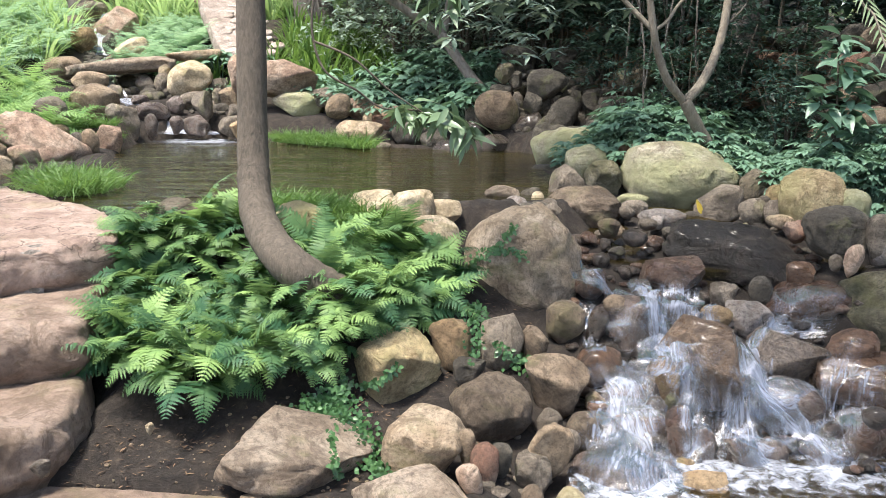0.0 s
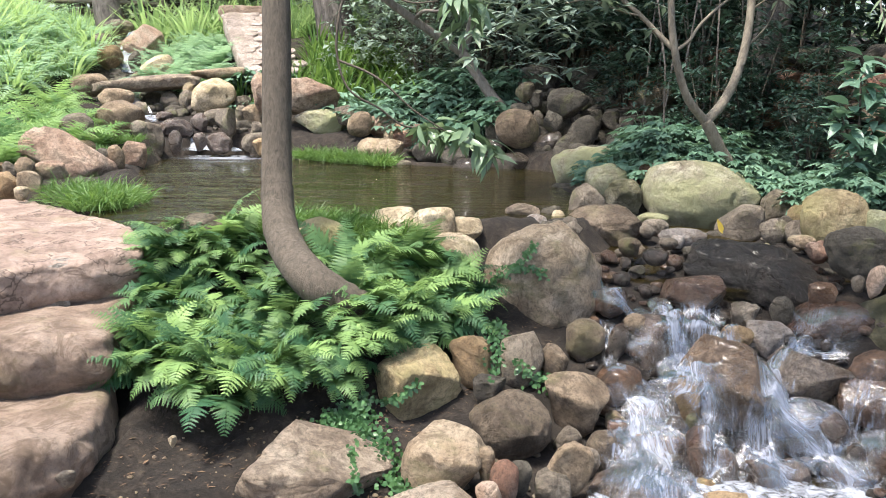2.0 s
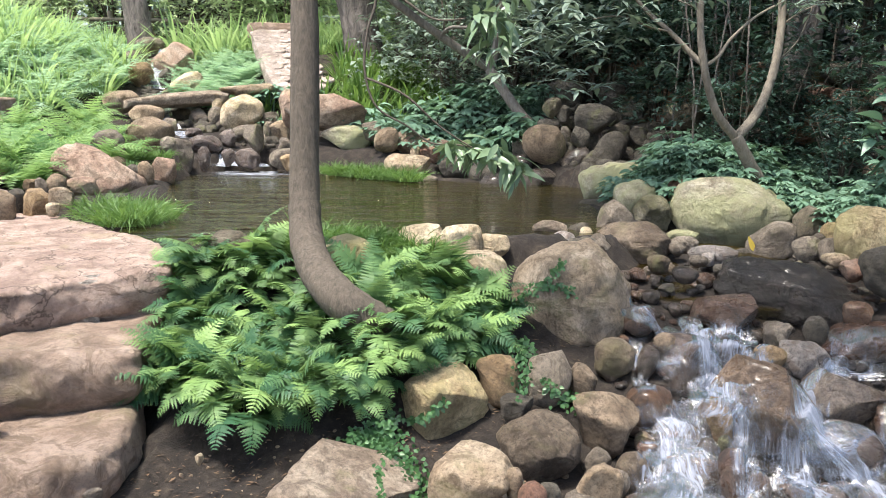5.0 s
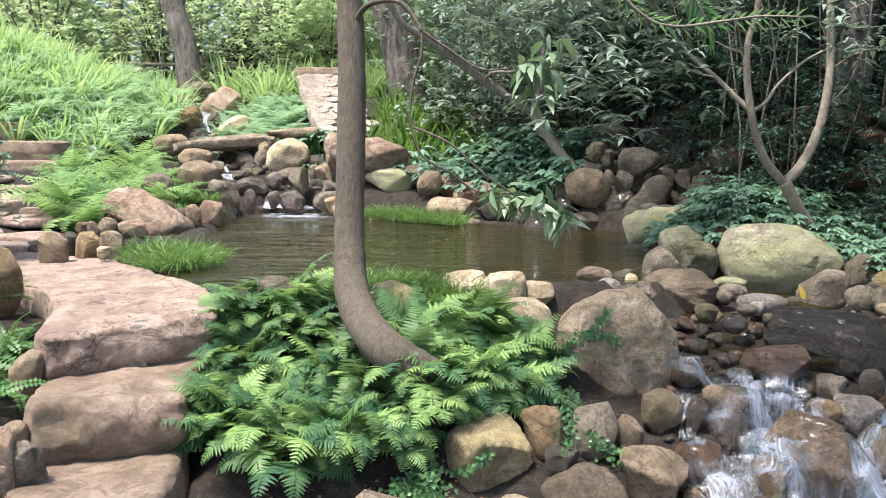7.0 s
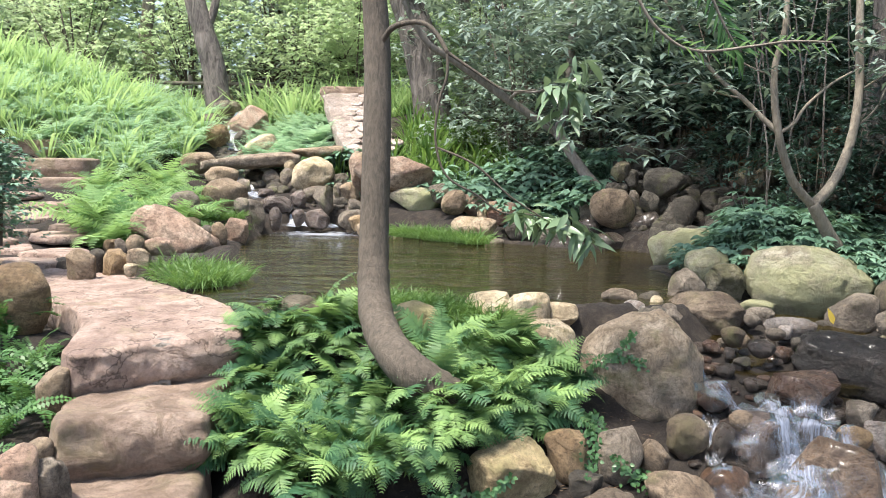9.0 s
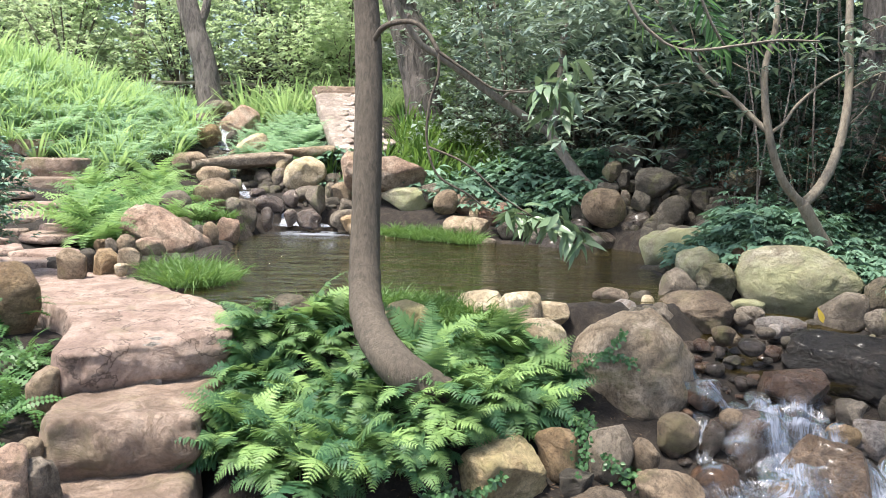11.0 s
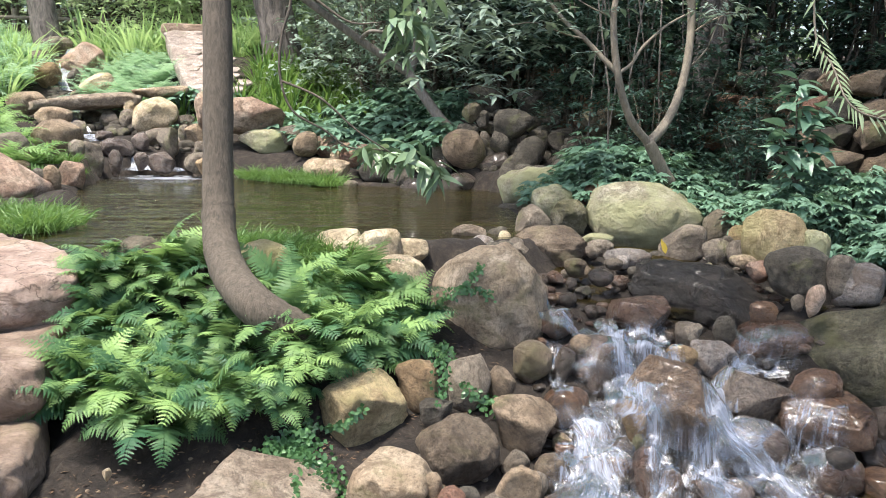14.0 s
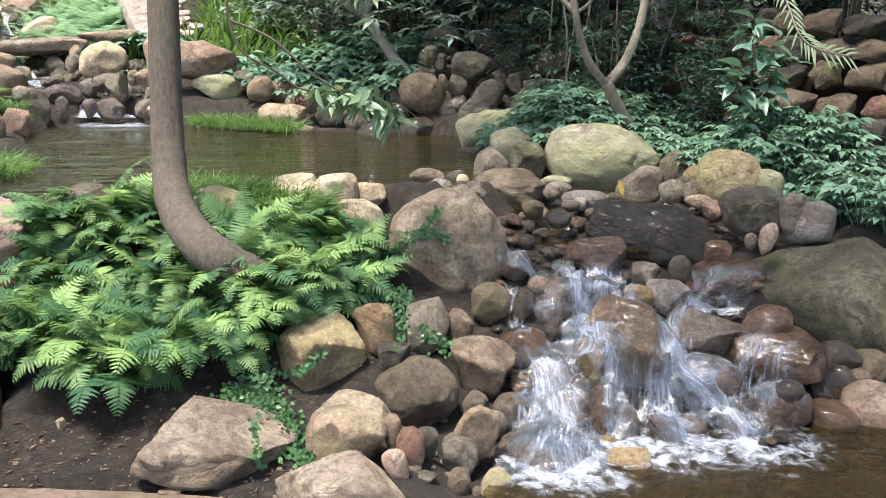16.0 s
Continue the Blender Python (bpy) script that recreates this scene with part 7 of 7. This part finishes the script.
def water_run(width, white, pts):
    """A sheet of water that follows a line down the cascade and hugs the stones under it."""
    pts = np.array(pts, float)
    line = []
    for i in range(len(pts) - 1):
        p0, p1, p2, p3 = pts[max(i - 1, 0)], pts[i], pts[i + 1], pts[min(i + 2, len(pts) - 1)]
        for u in np.linspace(0, 1, max(3, int(np.linalg.norm(p2 - p1) / 0.012)))[:-1]:
            line.append(0.5 * (2 * p1 + (p2 - p0) * u + (2 * p0 - 5 * p1 + 4 * p2 - p3) * u * u + (3 * p1 - p0 - 3 * p2 + p3) * u ** 3))
    line = np.array(line + [pts[-1]])
    for _ in range(4):
        line[1:-1] = (line[:-2] + 2 * line[1:-1] + line[2:]) / 4
    n, m = len(line), 15
    far = np.concatenate([[0], np.cumsum(np.linalg.norm(np.diff(line, axis=0), axis=1))])
    G = np.zeros((n, m, 3))
    flow, run = np.zeros((n, m)), np.zeros((n, m, 3))
    seed = len(pts) * 3.7 + pts[0][0] * 91 + pts[0][1] * 57
    for k in range(n):
        d = line[min(k + 2, n - 1)] - line[max(k - 2, 0)]
        steep = abs(d[2]) / (np.linalg.norm(d) + 1e-9)
        flat = np.array((d[0], d[1])) / (np.hypot(d[0], d[1]) + 1e-6) * (1 - 0.8 * steep) + np.array((0.0, -1.0)) * (0.8 * steep + 0.05)
        flat /= np.linalg.norm(flat)
        w = width * (1.25 + 0.6 * noise.noise((far[k] * 5, seed, 0)))
        for j in range(m):
            a = 2 * j / (m - 1) - 1
            x, y = line[k, 0] - flat[1] * a * w * 0.62, line[k, 1] + flat[0] * a * w * 0.62
            z = line[k, 2]
            hit = tree_bvh.ray_cast(Vector((x, y, z + 0.07)), Vector((0, 0, -1)), 0.16)
            if hit[0] is not None:
                z = max(hit[0][2] + 0.008, z - 0.05)
            else:
                z -= 0.02 * a * a
            G[k, j] = (x, y - 0.006, max(z, BASIN_Z + 0.008) + 0.004 * noise.noise((x * 40, y * 40, z * 40)))
            ends = min(1.0, (far[k] + 0.01) / 0.06, (far[-1] - far[k] + 0.01) / 0.06)
            flow[k, j] = max(0.0, (1 - abs(a + 0.25 * noise.noise((far[k] * 9, seed, a))) ** 2.2)) ** 0.8 * ends * (white + 0.16 * steep + 0.35 * noise.noise((x * 9, y * 9, z * 9)))
            run[k, j] = (a * w * 0.62 + 0.03 * noise.noise((far[k] * 4, seed, 7)), far[k], seed)
    for _ in range(2):
        G[1:-1, 1:-1] = (G[1:-1, 1:-1] * 2 + G[:-2, 1:-1] + G[2:, 1:-1] + G[1:-1, :-2] + G[1:-1, 2:]) / 6
    fk = np.arange(n * m).reshape(n, m)
    me = mesh_from("cascade_water", G.reshape(-1, 3), np.stack([fk[:-1, :-1], fk[:-1, 1:], fk[1:, 1:], fk[1:, :-1]], -1).reshape(-1, 4), VEIL)
    me.attributes.new("flow", "FLOAT", "POINT").data.foreach_set("value", np.clip(flow, 0, 1).ravel().astype(np.float32))
    me.attributes.new("run", "FLOAT_VECTOR", "POINT").data.foreach_set("vector", run.ravel().astype(np.float32))
    tagged(new("cascade_water", me), "white streaming water tumbling over the stones", "water", kind="structure")


water_run(0.09, 0.6, [(0.67, 3.95, 0.38), (0.69, 3.73, 0.38), (0.78, 3.73, 0.34), (0.87, 3.72, 0.29), (0.90, 3.56, 0.29)])
water_run(0.07, 0.85, [(0.93, 3.86, 0.35), (0.92, 3.69, 0.33), (0.90, 3.40, 0.31), (0.94, 3.40, 0.20), (0.88, 3.13, 0.20)])
water_run(0.05, 0.7, [(0.68, 3.76, 0.28), (0.68, 3.70, 0.22), (0.64, 3.46, 0.17), (0.64, 3.26, 0.17)])
water_run(0.15, 0.7, [(1.10, 3.79, 0.36), (1.10, 3.78, 0.32), (1.03, 3.54, 0.31), (1.03, 3.53, 0.24), (0.93, 3.26, 0.24), (0.87, 3.07, 0.21), (0.81, 3.07, 0.14)])
water_run(0.07, 0.8, [(1.14, 3.71, 0.25), (1.17, 3.53, 0.24), (1.20, 3.30, 0.24), (1.18, 3.04, 0.23), (1.24, 3.04, 0.14), (1.30, 2.98, 0.08), (1.38, 2.97, -0.01), (1.42, 2.85, -0.03), (1.50, 2.82, -0.07)])
water_run(0.18, 0.3, [(0.89, 3.71, 0.28), (0.83, 3.38, 0.27), (0.83, 3.37, 0.17), (0.82, 3.37, 0.11), (0.74, 3.17, 0.10)])
water_run(0.15, 0.7, [(0.67, 3.22, 0.16), (0.71, 3.17, 0.10), (0.74, 3.10, 0.05), (0.73, 2.92, 0.04), (0.75, 2.83, -0.03), (0.72, 2.68, -0.06), (0.73, 2.57, -0.10)])
water_run(0.11, 0.8, [(0.83, 3.29, 0.05), (0.73, 3.12, 0.05), (0.69, 3.10, -0.00), (0.64, 2.97, -0.02), (0.60, 2.80, -0.02)])
water_run(0.19, 0.35, [(0.67, 2.87, 0.00), (0.61, 2.74, -0.02), (0.58, 2.65, -0.06), (0.57, 2.56, -0.10)])
water_run(0.05, 0.6, [(0.88, 3.09, 0.22), (0.93, 3.09, 0.19), (0.95, 3.08, 0.13), (0.96, 3.08, 0.08), (0.89, 2.85, 0.08), (0.90, 2.83, 0.01)])
water_run(0.13, 0.3, [(1.00, 3.08, 0.28), (1.02, 3.04, 0.21), (1.05, 3.03, 0.11), (1.06, 3.02, 0.02), (1.04, 2.96, -0.04)])
water_run(0.08, 0.6, [(1.00, 3.08, 0.13), (1.00, 3.08, 0.09), (1.00, 3.07, 0.00), (0.94, 2.86, 0.00), (0.95, 2.83, -0.08)])
water_run(0.10, 0.65, [(1.14, 3.01, 0.17), (1.14, 3.01, 0.10), (1.15, 3.00, 0.01), (1.10, 2.86, -0.00), (1.06, 2.82, -0.07)])
water_run(0.08, 0.7, [(1.53, 3.57, 0.21), (1.38, 3.44, 0.21), (1.29, 3.32, 0.20), (1.30, 3.27, 0.13), (1.27, 3.04, 0.12)])
water_run(0.07, 0.8, [(1.69, 3.54, 0.20), (1.58, 3.58, 0.18), (1.44, 3.54, 0.18)])
water_run(0.15, 0.4, [(1.26, 3.06, 0.13), (1.30, 2.98, 0.08), (1.35, 2.97, 0.00), (1.36, 2.93, -0.04)])
water_run(0.22, 0.3, [(1.66, 3.67, 0.37), (1.62, 3.58, 0.31), (1.60, 3.57, 0.22), (1.58, 3.57, 0.18)])
water_run(0.09, 0.5, [(1.59, 3.16, 0.28), (1.57, 3.12, 0.20), (1.52, 3.06, 0.09), (1.53, 3.05, -0.00), (1.48, 2.92, -0.04), (1.45, 2.81, -0.05)])
water_run(0.10, 0.5, [(1.64, 3.07, 0.20), (1.62, 3.01, 0.10), (1.52, 2.81, 0.10), (1.49, 2.73, 0.05)])
water_run(0.12, 0.7, [(1.12, 3.00, -0.03), (1.14, 2.89, -0.03), (1.18, 2.83, -0.08), (1.21, 2.82, -0.10)])
water_run(0.11, 0.6, [(1.32, 2.99, -0.00), (1.37, 2.88, -0.03), (1.41, 2.82, -0.08), (1.42, 2.75, -0.10)])
water_run(0.08, 0.5, [(0.98, 2.85, 0.02), (0.93, 2.84, -0.04), (0.90, 2.81, -0.06)])
FEET = [(0.58, 2.66), (0.72, 2.62), (0.92, 2.78), (1.06, 2.76), (1.2, 2.78), (1.42, 2.76), (1.5, 2.78)]

# foam on the lower pool, thinning away from the falls
fx, fy = np.arange(0.45, 2.1, 0.03), np.arange(1.9, 2.95, 0.03)
FX, FY = np.meshgrid(fx, fy)
ff = np.zeros(FX.shape)
for foot in FEET:
    ff = np.maximum(ff, 1 - smoothstep(0.03, 0.36, np.hypot((FX - foot[0]) * 0.9, FY - foot[1] + 0.02)))
fk = np.arange(FX.size).reshape(FX.shape)
me = mesh_from("foam", np.stack([FX.ravel(), FY.ravel(), BASIN_Z + 0.006 + 0.012 * ff.ravel() * np.array([noise.noise((a * 14, b * 14, 2)) + 0.5 for a, b in zip(FX.ravel(), FY.ravel())])], 1),
               np.stack([fk[:-1, :-1], fk[:-1, 1:], fk[1:, 1:], fk[1:, :-1]], -1).reshape(-1, 4), FOAM)
at = me.attributes.new("flow", "FLOAT", "POINT")
at.data.foreach_set("value", ff.ravel().astype(np.float32))
tagged(new("foam", me), "white foam spreading over the lower pool", "water", kind="structure")


# the upper stream's small falls
def ribbon(name, pts, widths, label):
    pts = np.array(pts, float)
    v, f, fl, n = [], [], [], 9
    t = np.linspace(0, len(pts) - 1, (len(pts) - 1) * 8 + 1)
    for k, s in enumerate(t):
        i = min(int(s), len(pts) - 2)
        u = s - i
        u2 = u * u * (3 - 2 * u)
        p, w = pts[i] + (pts[i + 1] - pts[i]) * np.array((u, u, u2)) + (0, 0, 0.05), widths[i] + (widths[i + 1] - widths[i]) * u
        for j in range(n):
            a = (j / (n - 1) - 0.5) * w
            v.append((p[0] + a, p[1] + 0.2 * a, p[2] + 0.02 * noise.noise((p[0] * 9 + a * 20, p[1] * 9, 3))))
            fl.append(min(1.0, 1.5 * math.sin(math.pi * (j + 0.4) / (n - 0.2))))
    for k in range(len(t) - 1):
        f += [(k * n + j, k * n + j + 1, (k + 1) * n + j + 1, (k + 1) * n + j) for j in range(n - 1)]
    me = mesh_from(name, v, f, FALL)
    me.attributes.new("flow", "FLOAT", "POINT").data.foreach_set("value", np.array(fl, np.float32))
    tagged(new(name, me), label, "water", kind="structure")


ribbon("upper_fall", [(-4.55, 11.9, 2.0), (-4.50, 11.5, 1.85), (-4.42, 11.1, 1.62), (-4.38, 10.9, 1.40), (-4.05, 10.2, 1.25), (-3.75, 9.5, 1.10), (-3.60, 9.25, 1.05), (-3.50, 9.1, 0.95), (-3.2, 8.95, 0.90), (-3.0, 8.8, 0.80), (-2.75, 8.65, 0.74), (-2.62, 8.55, 0.64), (-2.55, 8.45, 0.615)],
       [0.2, 0.2, 0.2, 0.26, 0.25, 0.22, 0.22, 0.26, 0.32, 0.38, 0.42, 0.5, 0.6], "thin white stream falling between rocks into the pond")
POND_FOAM = white_water("pond_foam", (0.6, 1.6, 1), 18, 0.66)
fx, fy = np.linspace(-3.0, -1.8, 40), np.linspace(7.9, 8.7, 30)
FX, FY = np.meshgrid(fx, fy)
ff = np.clip(1.15 - np.hypot((FX + 2.38) / 0.62, (FY - 8.26) / 0.34), 0, 1)
fk = np.arange(FX.size).reshape(FX.shape)
me = mesh_from("pond_foam", np.stack([FX.ravel(), FY.ravel(), np.full(FX.size, POND_Z + 0.004) + 0.02 * ff.ravel() * (FY.ravel() > 8.4)], 1),
               np.stack([fk[:-1, :-1], fk[:-1, 1:], fk[1:, 1:], fk[1:, :-1]], -1).reshape(-1, 4), POND_FOAM)
me.attributes.new("flow", "FLOAT", "POINT").data.foreach_set("value", ff.ravel().astype(np.float32))
tagged(new("pond_foam", me), "white foam where the stream enters the pond", "water", kind="structure")

# ---- small loose stuff ----
def pebbles(name, poly, count, lo, hi, kind, seed, label):
    """Small stones too many to count, joined."""
    rs, poly = np.random.RandomState(seed), np.array(poly, float)
    shapes = [rock_shape(1, 0.8, 0.62, "r" if k % 2 else "a", 900 + k + seed, 3) for k in range(5)]
    v, f, k0 = [], [], 0
    for x, y in spread(poly, 0.02, rs, count, 0.0):
        p, faces = shapes[rs.randint(5)]
        s, a = lo * (hi / lo) ** rs.uniform(0, 1), rs.uniform(0, 6.283)
        q = p * s * rs.uniform(0.8, 1.25, 3)
        q = np.stack([q[:, 0] * math.cos(a) - q[:, 1] * math.sin(a) + x, q[:, 0] * math.sin(a) + q[:, 1] * math.cos(a) + y, q[:, 2] + gz(x, y) + s * 0.10], 1)
        v.append(q)
        f += [[i + k0 for i in face] for face in faces]
        k0 += len(q)
    return tagged(new(name, mesh_from(name, np.concatenate(v), f, STONE[kind])), label, "pebbles", kind="stuff")


bed_area = [(0.55, 4.2), (0.5, 3.4), (0.45, 2.5), (1.2, 2.35), (2.1, 2.6), (2.1, 3.2), (1.8, 3.9), (2.0, 4.5), (1.0, 4.6)]
pebbles("pebbles", bed_area, 320, 0.03, 0.10, "wetdark", 1, "dark wet pebbles between the cascade stones")
pebbles("pebbles", bed_area, 130, 0.03, 0.10, "wetbrown", 2, "brown wet pebbles between the cascade stones")
bank_area = [(-0.25, 2.55), (0.1, 2.5), (0.45, 2.5), (0.5, 3.3), (0.35, 3.5), (0.1, 3.1), (-0.1, 2.8)]
pebbles("pebbles", bank_area, 60, 0.02, 0.07, "grey", 3, "small grey stones on the soil bank")
pebbles("pebbles", [(1.2, 4.5), (2.3, 4.0), (2.4, 4.5), (1.9, 4.95), (1.3, 4.9)], 60, 0.03, 0.09, "grey", 4, "small grey stones along the stream")
pebbles("pebbles", [(-3.4, 9.2), (-2.2, 8.7), (-2.3, 9.2), (-3.6, 9.7), (-4.4, 11.4), (-4.8, 11.6), (-4.2, 10)], 120, 0.06, 0.24, "dark", 5, "dark stones in the upper stream bed")
pebbles("pebbles", [(-4.0, 10.6), (-4.3, 12.2), (-4.9, 12.4), (-4.9, 11.2)], 50, 0.15, 0.40, "tan", 6, "tan rocks lining the upper stream")
# dark colour stands in for shade in the heap
pebbles("pebbles", [(0.35, 7.95), (0.9, 7.5), (1.2, 7.0), (1.5, 7.4), (1.7, 8.4), (0.9, 8.8), (0.2, 8.3)], 150, 0.10, 0.30, "dark", 7, "stones heaped behind the pond, coloured dark for the shade there")
pebbles("pebbles", [(-1.6, 2.45), (-0.2, 2.42), (-0.2, 2.6), (-0.6, 3.0), (-1.0, 2.85), (-1.2, 2.55)], 90, 0.006, 0.022, "tan", 8, "tan grit on the dark soil")


def litter(name, poly, count, seed, mat, size, label):
    rs, lv = np.random.RandomState(seed), Leaves()
    for x, y in spread(poly, 0.006, rs, count, 0.5):
        a = rs.uniform(0, 6.283)
        s = size * rs.uniform(0.5, 1.6)
        lv.blade((x, y, gz(x, y) + 0.006), (math.cos(a), math.sin(a), rs.uniform(-.1, .25)), (rs.uniform(-.4, .4), rs.uniform(-.4, .4), 1), s, s * rs.uniform(0.10, 0.3), 2, 0.1, 0.3, 0.5)
    tagged(new(name, lv.mesh(name, mat)), label, "leaf litter", kind="stuff")


DRY = leaf_mat("dry_leaf_brown", (0.05, 0.03, 0.02), (0.22, 0.14, 0.08), (0.2, 0.12, 0.05), 0.8, 0.15, 0.1)
front_soil = [(-1.3, 2.5), (-0.3, 2.4), (0.1, 2.6), (0.4, 3.2), (0.45, 3.9), (-0.2, 4.0), (-0.6, 3.0), (-1.1, 2.9)]
litter("leaf_litter", front_soil, 1500, 1, DRY, 0.022, "brown leaf litter and twigs on the soil")
litter("leaf_litter", [(1.6, 4.6), (2.3, 4.3), (2.8, 4.3), (2.9, 5.0), (2.0, 5.4), (1.3, 5.8)], 700, 2, DRY, 0.03, "brown leaf litter under the ground cover")
litter("leaf_litter", [(-2.6, 9.3), (-1.2, 8.7), (-0.2, 8.2), (0.3, 8.6), (-1.2, 9.6), (-2.4, 9.9)], 600, 3, DRY, 0.04, "brown leaf litter on the far bank")
litter("leaf_litter", [(-3.6, 5.4), (-2.6, 5.3), (-2.7, 6.5), (-3.4, 7.6), (-3.8, 6.6)], 500, 4, DRY, 0.03, "brown leaf litter between the bank stones")
